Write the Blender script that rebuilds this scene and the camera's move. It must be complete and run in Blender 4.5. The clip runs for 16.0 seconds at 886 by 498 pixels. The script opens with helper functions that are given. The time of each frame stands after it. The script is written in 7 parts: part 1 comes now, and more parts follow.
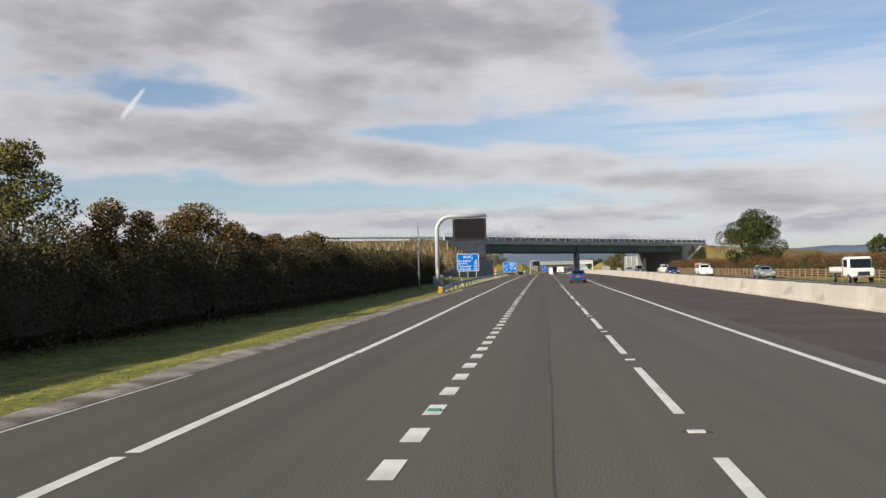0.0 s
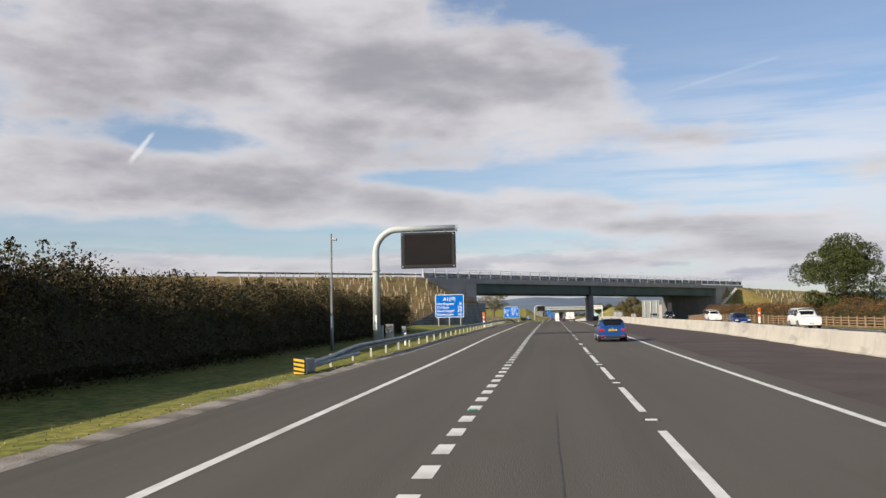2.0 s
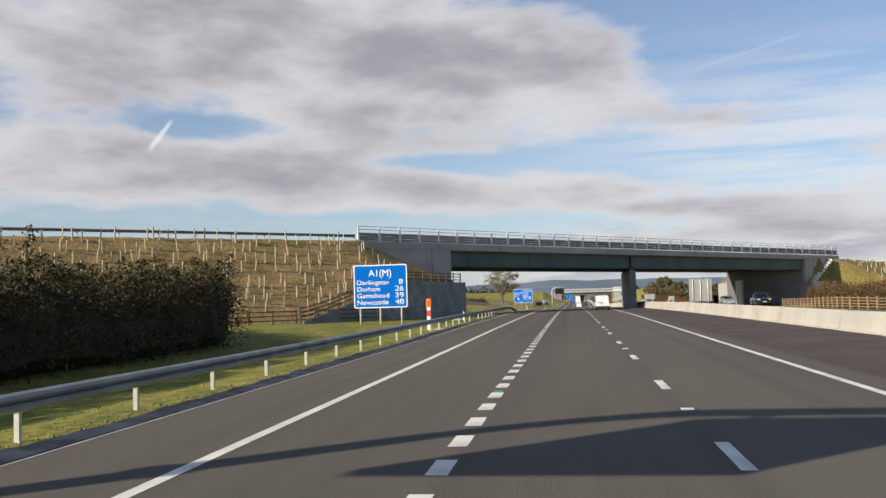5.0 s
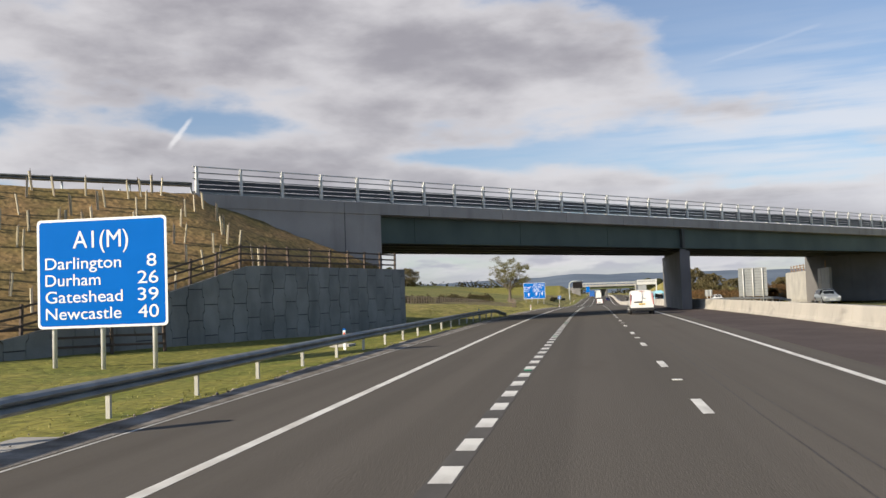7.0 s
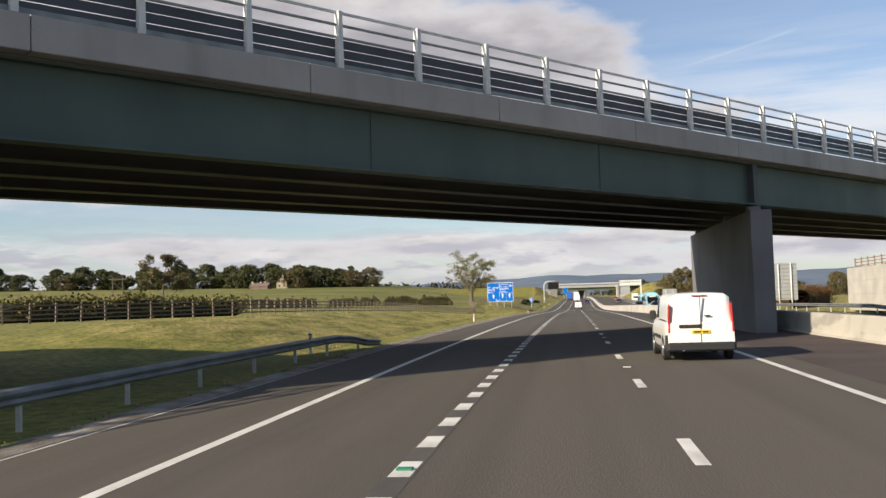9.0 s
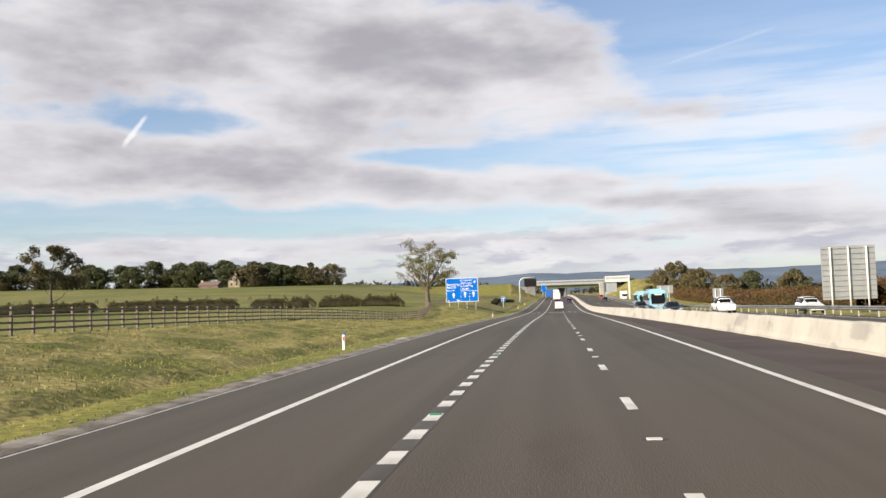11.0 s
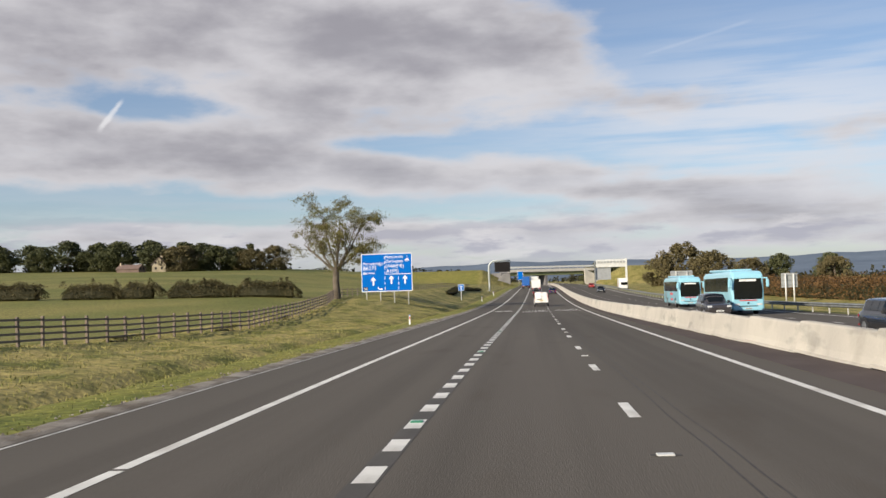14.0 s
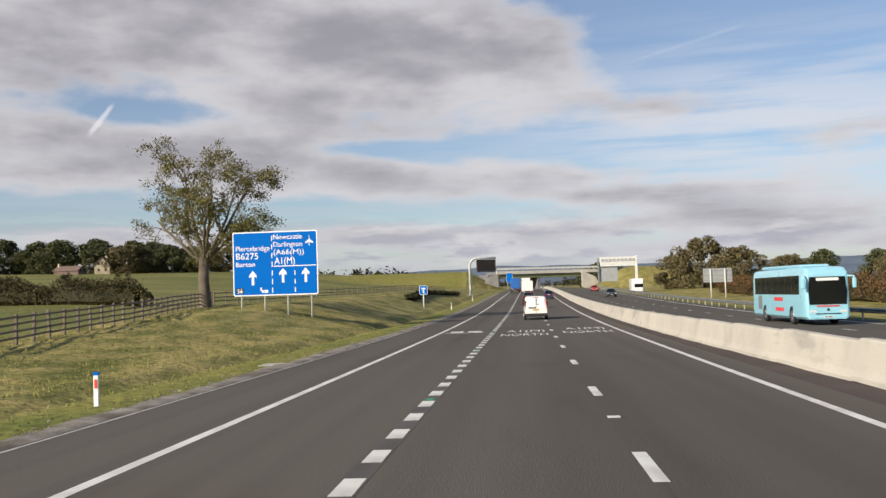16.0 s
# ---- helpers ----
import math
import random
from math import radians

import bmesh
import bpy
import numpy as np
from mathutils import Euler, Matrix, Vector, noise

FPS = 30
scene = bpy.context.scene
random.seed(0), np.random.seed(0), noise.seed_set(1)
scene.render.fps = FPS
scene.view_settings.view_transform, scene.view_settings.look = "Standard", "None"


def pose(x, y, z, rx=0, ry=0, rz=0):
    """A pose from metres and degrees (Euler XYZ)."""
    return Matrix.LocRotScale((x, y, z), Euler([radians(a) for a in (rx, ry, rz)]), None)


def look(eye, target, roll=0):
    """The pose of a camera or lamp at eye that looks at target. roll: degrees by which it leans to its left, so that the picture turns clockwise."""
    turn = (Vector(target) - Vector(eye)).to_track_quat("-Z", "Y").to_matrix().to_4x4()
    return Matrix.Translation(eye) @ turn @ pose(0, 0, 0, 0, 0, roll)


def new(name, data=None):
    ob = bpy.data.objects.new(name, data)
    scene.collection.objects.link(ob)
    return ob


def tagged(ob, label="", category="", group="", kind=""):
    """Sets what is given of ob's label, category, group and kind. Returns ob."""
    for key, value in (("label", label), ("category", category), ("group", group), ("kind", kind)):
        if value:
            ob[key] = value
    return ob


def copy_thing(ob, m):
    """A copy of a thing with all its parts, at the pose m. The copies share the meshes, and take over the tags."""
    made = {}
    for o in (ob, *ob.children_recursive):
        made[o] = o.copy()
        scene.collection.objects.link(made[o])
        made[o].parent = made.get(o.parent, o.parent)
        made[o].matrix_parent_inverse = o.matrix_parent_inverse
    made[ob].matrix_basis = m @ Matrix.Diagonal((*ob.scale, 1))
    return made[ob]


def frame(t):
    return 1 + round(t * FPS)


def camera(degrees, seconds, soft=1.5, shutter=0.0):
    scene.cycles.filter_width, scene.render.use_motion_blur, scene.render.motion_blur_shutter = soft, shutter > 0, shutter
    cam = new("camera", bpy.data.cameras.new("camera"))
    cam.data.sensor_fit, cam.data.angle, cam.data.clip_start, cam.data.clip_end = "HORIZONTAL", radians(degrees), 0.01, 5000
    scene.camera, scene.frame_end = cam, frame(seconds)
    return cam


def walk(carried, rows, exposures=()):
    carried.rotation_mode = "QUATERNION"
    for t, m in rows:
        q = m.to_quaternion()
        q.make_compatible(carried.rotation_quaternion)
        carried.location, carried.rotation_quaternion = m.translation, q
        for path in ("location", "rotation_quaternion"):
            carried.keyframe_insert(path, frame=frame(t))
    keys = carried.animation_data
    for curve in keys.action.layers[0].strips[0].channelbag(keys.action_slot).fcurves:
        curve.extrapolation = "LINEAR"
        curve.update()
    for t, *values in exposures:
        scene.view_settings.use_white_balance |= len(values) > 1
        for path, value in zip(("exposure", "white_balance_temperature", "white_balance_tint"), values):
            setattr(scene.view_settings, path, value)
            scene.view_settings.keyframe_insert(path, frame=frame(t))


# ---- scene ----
LENS = 51.68
PATH = [
    (0, pose(1.712, -1.610, 2.072, 91.505, 1.398, 6.437)),
    (0.5, pose(1.680, 10.296, 2.099, 92.567, 1.492, 6.956)),
    (1, pose(1.668, 22.281, 2.161, 92.706, 1.026, 7.468)),
    (1.5, pose(1.617, 34.312, 2.216, 93.725, 0.931, 6.869)),
    (2, pose(1.541, 46.360, 2.269, 94.311, 1.060, 6.757)),
    (2.5, pose(1.460, 58.373, 2.346, 94.131, 1.713, 6.241)),
    (3, pose(1.371, 70.306, 2.397, 94.351, 1.235, 6.833)),
    (3.5, pose(1.291, 82.148, 2.459, 94.358, 1.127, 7.466)),
    (3.7, pose(1.266, 86.907, 2.482, 94.146, 1.212, 7.893)),
    (5.8, pose(1.383, 138.134, 2.786, 93.291, 1.712, 7.929)),
    (6, pose(1.390, 143.073, 2.804, 93.500, 1.565, 7.967)),
    (6.5, pose(1.408, 155.435, 2.851, 93.285, 2.005, 8.299)),
    (7, pose(1.421, 167.838, 2.927, 93.076, 2.064, 9.194)),
    (7.5, pose(1.468, 180.246, 2.966, 93.178, 1.514, 7.893)),
    (8, pose(1.565, 192.613, 3.013, 92.928, 1.532, 7.914)),
    (8.5, pose(1.672, 204.862, 3.039, 92.732, 2.524, 8.042)),
    (9, pose(1.752, 217.034, 3.073, 93.081, 1.842, 7.851)),
    (9.2, pose(1.785, 221.894, 3.085, 93.101, 1.665, 7.421)),
    (11.3, pose(1.984, 272.854, 2.999, 92.938, 2.033, 6.497)),
    (11.5, pose(1.986, 277.766, 2.987, 93.064, 1.473, 6.464)),
    (12, pose(1.987, 290.064, 2.960, 92.388, 2.835, 5.099)),
    (12.5, pose(2.009, 302.390, 2.848, 93.376, 1.773, 6.019)),
    (13, pose(2.014, 314.686, 2.750, 92.641, 2.444, 5.784)),
    (13.5, pose(2.048, 326.899, 2.620, 91.852, 1.874, 5.378)),
    (14, pose(2.079, 339.089, 2.479, 92.172, 1.734, 5.202)),
    (14.5, pose(2.137, 351.377, 2.348, 92.012, 1.746, 5.676)),
    (15, pose(2.250, 363.759, 2.185, 91.641, 2.226, 5.047)),
    (15.5, pose(2.418, 376.211, 2.016, 92.038, 1.342, 4.941)),
    (16, pose(2.619, 388.724, 1.843, 92.440, 1.777, 4.669)),
]
cam = camera(LENS, 16.0)
walk(cam, PATH, exposures=[(0, 0.38, 6430, 11), (1.5, 0.43, 6430, 11), (7.2, 0.44, 6430, 11), (9.0, 0.58, 6620, 11), (11.0, 0.70, 6500, 11), (11.6, 0.62, 6430, 11), (12.2, 0.44, 6430, 11), (13.0, 0.39, 6430, 11), (16, 0.35, 6430, 11)])

# ---- world and sun ----
SUN_DIR = Vector((-0.678, -0.618, 0.418)).normalized()   # towards the sun
world = bpy.data.worlds.new("world")
scene.world = world
world.use_nodes = True
wn, wl = world.node_tree.nodes, world.node_tree.links
wn.clear()


def wmath(op, a, b=None, c=None):
    n = wn.new("ShaderNodeMath")
    n.operation = op
    for i, v in enumerate((a, b, c)):
        if v is None:
            continue
        if isinstance(v, (int, float)):
            n.inputs[i].default_value = v
        else:
            wl.new(v, n.inputs[i])
    return n.outputs[0]


def wmix(fac, a, b):
    n = wn.new("ShaderNodeMix")
    n.data_type = "RGBA"
    for sock, v in ((n.inputs[0], fac), (n.inputs[6], a), (n.inputs[7], b)):
        if isinstance(v, (int, float, tuple)):
            sock.default_value = v
        else:
            wl.new(v, sock)
    return n.outputs[2]


def wnoise(vec, scale, detail, rough, offset):
    mp = wn.new("ShaderNodeMapping")
    mp.inputs["Location"].default_value = offset
    wl.new(vec, mp.inputs["Vector"])
    n = wn.new("ShaderNodeTexNoise")
    n.inputs["Scale"].default_value = scale
    n.inputs["Detail"].default_value = detail
    n.inputs["Roughness"].default_value = rough
    wl.new(mp.outputs[0], n.inputs["Vector"])
    return n.outputs[0]


def wsmooth(v, lo, hi):
    n = wn.new("ShaderNodeMapRange")
    n.interpolation_type = "SMOOTHSTEP"
    n.inputs[1].default_value, n.inputs[2].default_value = lo, hi
    wl.new(v, n.inputs[0])
    return n.outputs[0]


tc = wn.new("ShaderNodeTexCoord")
sep = wn.new("ShaderNodeSeparateXYZ")
wl.new(tc.outputs["Generated"], sep.inputs[0])
az = wmath("MULTIPLY", wmath("ARCTAN2", sep.outputs[0], sep.outputs[1]), 57.2958)
el = wmath("MULTIPLY", wmath("ARCSINE", sep.outputs[2]), 57.2958)
flat = wn.new("ShaderNodeCombineXYZ")
wl.new(wmath("MULTIPLY", az, 0.050), flat.inputs[0])
wl.new(wmath("MULTIPLY", wmath("POWER", wmath("MAXIMUM", el, 0.0), 0.8), 0.26), flat.inputs[1])
sky = wn.new("ShaderNodeTexSky")
sky.sky_type = "NISHITA"
sky.sun_disc = False
sky.sun_elevation = math.asin(SUN_DIR.z)
sky.sun_rotation = math.atan2(SUN_DIR.x, SUN_DIR.y)
sky.air_density, sky.dust_density, sky.ozone_density = 1.0, 0.6, 1.2
blue = wn.new("ShaderNodeMix")
blue.data_type, blue.blend_type = "RGBA", "MULTIPLY"
blue.inputs[0].default_value = 1.0
wl.new(sky.outputs[0], blue.inputs[6])
blue.inputs[7].default_value = (0.088, 0.098, 0.112, 1)
# cloud banks: azimuth, elevation, half width, half height, weight (negative: a gap)
BANKS = [
    (-24, 17.0, 15, 4.0, 0.55), (-8, 15.5, 9, 3.0, 0.58), (2, 13.5, 5, 2.2, 0.52), (-26, 8.8, 9, 2.6, 0.5),
    (-14, 8.0, 8, 2.0, 0.5), (-3, 6.7, 9, 1.1, 0.5), (-13, 11.8, 6, 1.6, 0.3), (10, 5.3, 7, 0.8, 0.5),
    (15, 3.8, 8, 1.2, 0.5), (6, 10.6, 8, 1.0, 0.25), (-19, 3.4, 9, 1.0, 0.5), (-2, 3.2, 9, 0.7, 0.45), (12, 2.0, 9, 0.6, 0.4), (19, 8.3, 3, 0.9, 0.3),
    (-23.6, 10.9, 4.0, 0.85, -0.48), (14, 16.5, 9, 4.5, -0.6), (9, 8.0, 9, 1.2, -0.25), (-5, 8.7, 9, 0.6, -0.5), (-20, 4.7, 14, 0.6, -0.55), (-23, 5.0, 12, 0.7, -0.35),
]
bank = None
for a, e, w, h, k in BANKS:
    da = wmath("POWER", wmath("DIVIDE", wmath("SUBTRACT", az, a), w), 2.0)
    de = wmath("POWER", wmath("DIVIDE", wmath("SUBTRACT", el, e), h), 2.0)
    g = wmath("MULTIPLY", wmath("EXPONENT", wmath("MULTIPLY", wmath("ADD", da, de), -1.0)), k)
    bank = g if bank is None else wmath("ADD", bank, g)
n1 = wnoise(flat.outputs[0], 3.0, 7, 0.5, (3.1, 1.7, 0.4))
n2 = wnoise(flat.outputs[0], 9.0, 6, 0.6, (0.3, 5.2, 1.9))
n3 = wnoise(flat.outputs[0], 2.2, 4, 0.5, (7.3, 0.4, 3.3))
dens = wmath("ADD", wmath("ADD", bank, wmath("MULTIPLY", wmath("SUBTRACT", n1, 0.5), 1.25)), wmath("MULTIPLY", wmath("SUBTRACT", n2, 0.5), 0.24))
# the sky clears away from the cloud banks ahead
clear = wmath("ADD", wmath("MULTIPLY", wsmooth(wmath("ABSOLUTE", az), 34.0, 62.0), 0.80), wmath("MULTIPLY", wsmooth(el, 21.0, 40.0), 0.65))
dens = wmath("SUBTRACT", dens, clear)
cover = wsmooth(dens, -0.05, 0.34)
thick = wsmooth(wmath("ADD", dens, wmath("MULTIPLY", wmath("SUBTRACT", n3, 0.5), 0.95)), 0.10, 0.86)
cloud = wmix(thick, (0.65, 0.632, 0.64, 1), (0.335, 0.32, 0.345, 1))
upper = wmix(wmath("MULTIPLY_ADD", cover, 0.84, 0.12), blue.outputs[2], cloud)
# thin bright veil to the right and streaks low down
streak = wn.new("ShaderNodeCombineXYZ")
wl.new(wmath("MULTIPLY", az, 0.05), streak.inputs[0])
wl.new(wmath("MULTIPLY", el, 0.62), streak.inputs[1])
n4 = wnoise(streak.outputs[0], 1.4, 6, 0.55, (2.2, 8.1, 0.7))
va = wmath("POWER", wmath("DIVIDE", wmath("SUBTRACT", az, 15.0), 14.0), 2.0)
ve = wmath("POWER", wmath("DIVIDE", wmath("SUBTRACT", el, 8.5), 4.6), 2.0)
veil = wmath("MULTIPLY", wmath("EXPONENT", wmath("MULTIPLY", wmath("ADD", va, ve), -1.0)), wsmooth(n4, 0.30, 0.62))
low = wmath("MULTIPLY", wmath("EXPONENT", wmath("MULTIPLY", wmath("MAXIMUM", el, 0.0), -0.22)), wsmooth(n4, 0.42, 0.60))
upper = wmix(wmath("MULTIPLY", veil, 0.75), upper, (0.74, 0.75, 0.78, 1))
upper = wmix(wmath("MULTIPLY", low, 0.62), upper, (0.56, 0.57, 0.615, 1))
# small heaped clouds low down: white tops, blue-grey undersides
heap = wn.new("ShaderNodeCombineXYZ")
wl.new(wmath("MULTIPLY", az, 0.13), heap.inputs[0])
wl.new(wmath("MULTIPLY", el, 0.62), heap.inputs[1])
n5 = wnoise(heap.outputs[0], 1.5, 7, 0.55, (4.4, 2.6, 5.1))
n6 = wnoise(heap.outputs[0], 1.5, 5, 0.5, (4.4, 2.25, 5.1))
lowband = wmath("EXPONENT", wmath("MULTIPLY", wmath("POWER", wmath("DIVIDE", wmath("SUBTRACT", el, 2.4), 1.7), 2.0), -1.0))
heaps = wmix(wsmooth(wmath("SUBTRACT", n5, n6), -0.10, 0.08), (0.72, 0.70, 0.70, 1), (0.42, 0.42, 0.48, 1))
upper = wmix(wmath("MULTIPLY", wmath("MULTIPLY", lowband, wsmooth(n5, 0.44, 0.60)), 0.85), upper, heaps)
# pale haze towards the horizon
hazy = wmix(wmath("MULTIPLY", wmath("EXPONENT", wmath("MULTIPLY", wmath("MAXIMUM", el, 0.0), -0.7)), 0.55), upper, (0.46, 0.485, 0.56, 1))
# a short vapour trail
tr = wmath("ADD", wmath("MULTIPLY", wmath("ADD", az, 25.0), 0.80), wmath("MULTIPLY", wmath("SUBTRACT", el, 10.45), -0.60))
ta = wmath("ADD", wmath("MULTIPLY", wmath("ADD", az, 25.0), 0.60), wmath("MULTIPLY", wmath("SUBTRACT", el, 10.45), 0.80))
trail = wmath("MULTIPLY", wsmooth(wmath("ADD", wmath("ABSOLUTE", tr), wmath("MULTIPLY", wmath("SUBTRACT", n2, 0.5), 0.35)), 0.20, 0.0), wsmooth(wmath("ABSOLUTE", ta), 1.35, 0.7))
top = wmix(wmath("MULTIPLY", trail, 0.6), hazy, (0.86, 0.85, 0.85, 1))
# a long faint one, higher up
t2 = wmath("ADD", wmath("MULTIPLY", wmath("SUBTRACT", az, 10.9), -0.215), wmath("MULTIPLY", wmath("SUBTRACT", el, 14.15), 0.977))
a2 = wmath("ADD", wmath("MULTIPLY", wmath("SUBTRACT", az, 10.9), 0.977), wmath("MULTIPLY", wmath("SUBTRACT", el, 14.15), 0.215))
faint = wmath("MULTIPLY", wsmooth(wmath("ADD", wmath("ABSOLUTE", t2), wmath("MULTIPLY", wmath("SUBTRACT", n2, 0.5), 0.2)), 0.16, 0.0), wsmooth(wmath("ABSOLUTE", a2), 3.6, 2.6))
top = wmix(wmath("MULTIPLY", faint, 0.11), top, (0.86, 0.86, 0.88, 1))
full = wmix(wsmooth(el, -0.3, 0.0), (0.16, 0.16, 0.13, 1), top)
bg = wn.new("ShaderNodeBackground")
wl.new(full, bg.inputs[0])
bg.inputs[1].default_value = 0.81
wo = wn.new("ShaderNodeOutputWorld")
wl.new(bg.outputs[0], wo.inputs[0])
sun = new("sun", bpy.data.lights.new("sun", "SUN"))
sun.data.energy, sun.data.angle, sun.data.color = 5.0, radians(0.6), (1.0, 0.89, 0.71)
sun.matrix_world = look((0, 0, 60), Vector((0, 0, 60)) - SUN_DIR)

# ---- materials ----
def mat(name, col, rough=0.7, var=0.15, scale=2.0, fine=40.0, bump=0.0, metal=0.0, col2=None, rand=0.0, stretch=(1, 1, 1), coat=0.0, spec=0.5):
    """A surface with two scales of variation; col2: the colour of its patches; rand: how much alike pieces differ."""
    m = bpy.data.materials.new(name)
    m.use_nodes = True
    n, l = m.node_tree.nodes, m.node_tree.links
    b = n["Principled BSDF"]
    b.inputs["Metallic"].default_value = metal
    b.inputs["Specular IOR Level"].default_value = spec
    b.inputs["Coat Weight"].default_value = coat
    b.inputs["Coat Roughness"].default_value = 0.06
    t = n.new("ShaderNodeTexCoord")
    mp = n.new("ShaderNodeMapping")
    mp.inputs["Scale"].default_value = stretch
    l.new(t.outputs["Object"], mp.inputs["Vector"])
    big, small = n.new("ShaderNodeTexNoise"), n.new("ShaderNodeTexNoise")
    for k, s, d in ((big, scale, 4), (small, fine, 3)):
        k.inputs["Scale"].default_value, k.inputs["Detail"].default_value = s, d
        l.new(mp.outputs[0], k.inputs["Vector"])
    c2 = col2 or tuple(min(1, c * (1 - 1.6 * var)) for c in col)
    r = n.new("ShaderNodeMapRange")
    r.inputs[1].default_value, r.inputs[2].default_value = 0.36, 0.64
    l.new(big.outputs[0], r.inputs[0])
    mix = n.new("ShaderNodeMix")
    mix.data_type = "RGBA"
    l.new(r.outputs[0], mix.inputs[0])
    mix.inputs[6].default_value, mix.inputs[7].default_value = (*col, 1), (*c2, 1)
    val = n.new("ShaderNodeMath")
    val.operation = "MULTIPLY_ADD"
    l.new(small.outputs[0], val.inputs[0])
    val.inputs[1].default_value, val.inputs[2].default_value = 1.6 * var, 1 - 0.8 * var
    last = val.outputs[0]
    if rand:
        oi = n.new("ShaderNodeObjectInfo")
        ma = n.new("ShaderNodeMath")
        ma.operation = "MULTIPLY_ADD"
        l.new(oi.outputs["Random"], ma.inputs[0])
        ma.inputs[1].default_value, ma.inputs[2].default_value = rand, 1 - rand / 2
        mm = n.new("ShaderNodeMath")
        mm.operation = "MULTIPLY"
        l.new(last, mm.inputs[0])
        l.new(ma.outputs[0], mm.inputs[1])
        last = mm.outputs[0]
    mul = n.new("ShaderNodeMix")
    mul.data_type, mul.blend_type = "RGBA", "MULTIPLY"
    mul.inputs[0].default_value = 1
    l.new(mix.outputs[2], mul.inputs[6])
    l.new(last, mul.inputs[7])
    l.new(mul.outputs[2], b.inputs["Base Color"])
    rr = n.new("ShaderNodeMath")
    rr.operation = "MULTIPLY_ADD"
    l.new(big.outputs[0], rr.inputs[0])
    rr.inputs[1].default_value, rr.inputs[2].default_value = 0.16, max(0.03, rough - 0.08)
    l.new(rr.outputs[0], b.inputs["Roughness"])
    if bump:
        bp = n.new("ShaderNodeBump")
        bp.inputs["Strength"].default_value, bp.inputs["Distance"].default_value = min(1, bump), 0.02
        l.new(small.outputs[0], bp.inputs["Height"])
        l.new(bp.outputs[0], b.inputs["Normal"])
    return m


M_ASPHALT = mat("asphalt", (0.123, 0.109, 0.093), 0.88, 0.10, 0.12, 55, 0.28, col2=(0.102, 0.091, 0.078), stretch=(1, 0.12, 1), spec=0.10)
M_ASPHALT_RED = mat("median_asphalt", (0.098, 0.078, 0.072), 0.9, 0.14, 0.4, 50, 0.3, col2=(0.078, 0.063, 0.059), spec=0.12)
M_LINE = mat("white_line_paint", (0.76, 0.74, 0.68), 0.6, 0.10, 1.2, 30, 0.1, col2=(0.60, 0.58, 0.53))
M_LINE_THIN = mat("edge_line_paint", (0.55, 0.53, 0.49), 0.7, 0.2, 2, 20, 0.1)
M_TAR = mat("tar_seal", (0.058, 0.053, 0.049), 0.85, 0.2, 3, 20)
M_TRACE = mat("dark_line_trace", (0.092, 0.082, 0.070), 0.8, 0.2, 1.5, 30, stretch=(1, 0.3, 1))
M_CONC = mat("pale_concrete", (0.60, 0.565, 0.50), 0.85, 0.10, 0.35, 14, 0.15, col2=(0.50, 0.47, 0.42))
M_CONC_EAST = mat("east_wall_concrete", (0.44, 0.415, 0.37), 0.85, 0.12, 0.5, 14, 0.15, col2=(0.36, 0.34, 0.31), rand=0.12)
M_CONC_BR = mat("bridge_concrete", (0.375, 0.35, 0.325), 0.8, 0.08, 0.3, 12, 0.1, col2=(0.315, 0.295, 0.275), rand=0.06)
# concrete under and beside the decks, their shade put into a darker colour
M_CONC_SHADE = mat("shade_toned_concrete", (0.185, 0.178, 0.178), 0.8, 0.08, 0.3, 12, 0.1, col2=(0.15, 0.145, 0.147))
M_PANEL = mat("wall_panel_concrete", (0.250, 0.255, 0.240), 0.85, 0.16, 0.6, 14, 0.15, col2=(0.185, 0.190, 0.180), rand=0.16)
M_JOINT = mat("joint_shadow", (0.06, 0.06, 0.065), 0.9, 0.1)
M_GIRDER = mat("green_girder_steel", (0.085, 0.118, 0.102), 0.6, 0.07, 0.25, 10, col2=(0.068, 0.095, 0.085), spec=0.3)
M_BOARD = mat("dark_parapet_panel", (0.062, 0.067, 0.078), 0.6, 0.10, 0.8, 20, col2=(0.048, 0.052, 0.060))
# girder steel with the shade under the deck put into its colour
M_GIRDER_SHADE = mat("shade_toned_girder_steel", (0.06, 0.065, 0.065), 0.6, 0.1, 0.4, 10)
M_GALV = mat("galvanised_steel", (0.38, 0.41, 0.42), 0.5, 0.14, 1.5, 30, metal=0.5, col2=(0.29, 0.32, 0.335), rand=0.08)
M_GALV_DULL = mat("weathered_galvanised_steel", (0.29, 0.30, 0.29), 0.55, 0.14, 1.2, 25, metal=0.4, col2=(0.20, 0.21, 0.205), rand=0.08)
M_GALV_LIGHT = mat("pale_galvanised_steel", (0.66, 0.66, 0.63), 0.5, 0.08, 2, 30, rand=0.06)
M_MAST = mat("pale_mast_paint", (0.47, 0.50, 0.49), 0.5, 0.07, 0.8, 25, col2=(0.41, 0.44, 0.43))
M_POST = mat("pale_barrier_post", (0.46, 0.45, 0.40), 0.6, 0.12, 3, 30, rand=0.2)
M_WOOD = mat("weathered_timber", (0.20, 0.155, 0.115), 0.85, 0.22, 3, 30, 0.4, col2=(0.13, 0.105, 0.085), rand=0.3, stretch=(1, 1, 0.3))
M_WOOD_DARK = mat("dark_timber", (0.115, 0.085, 0.065), 0.9, 0.22, 3, 30, 0.4, rand=0.3)
M_WOOD_NEW = mat("new_brown_timber", (0.30, 0.20, 0.125), 0.85, 0.2, 3, 30, 0.3, rand=0.25)
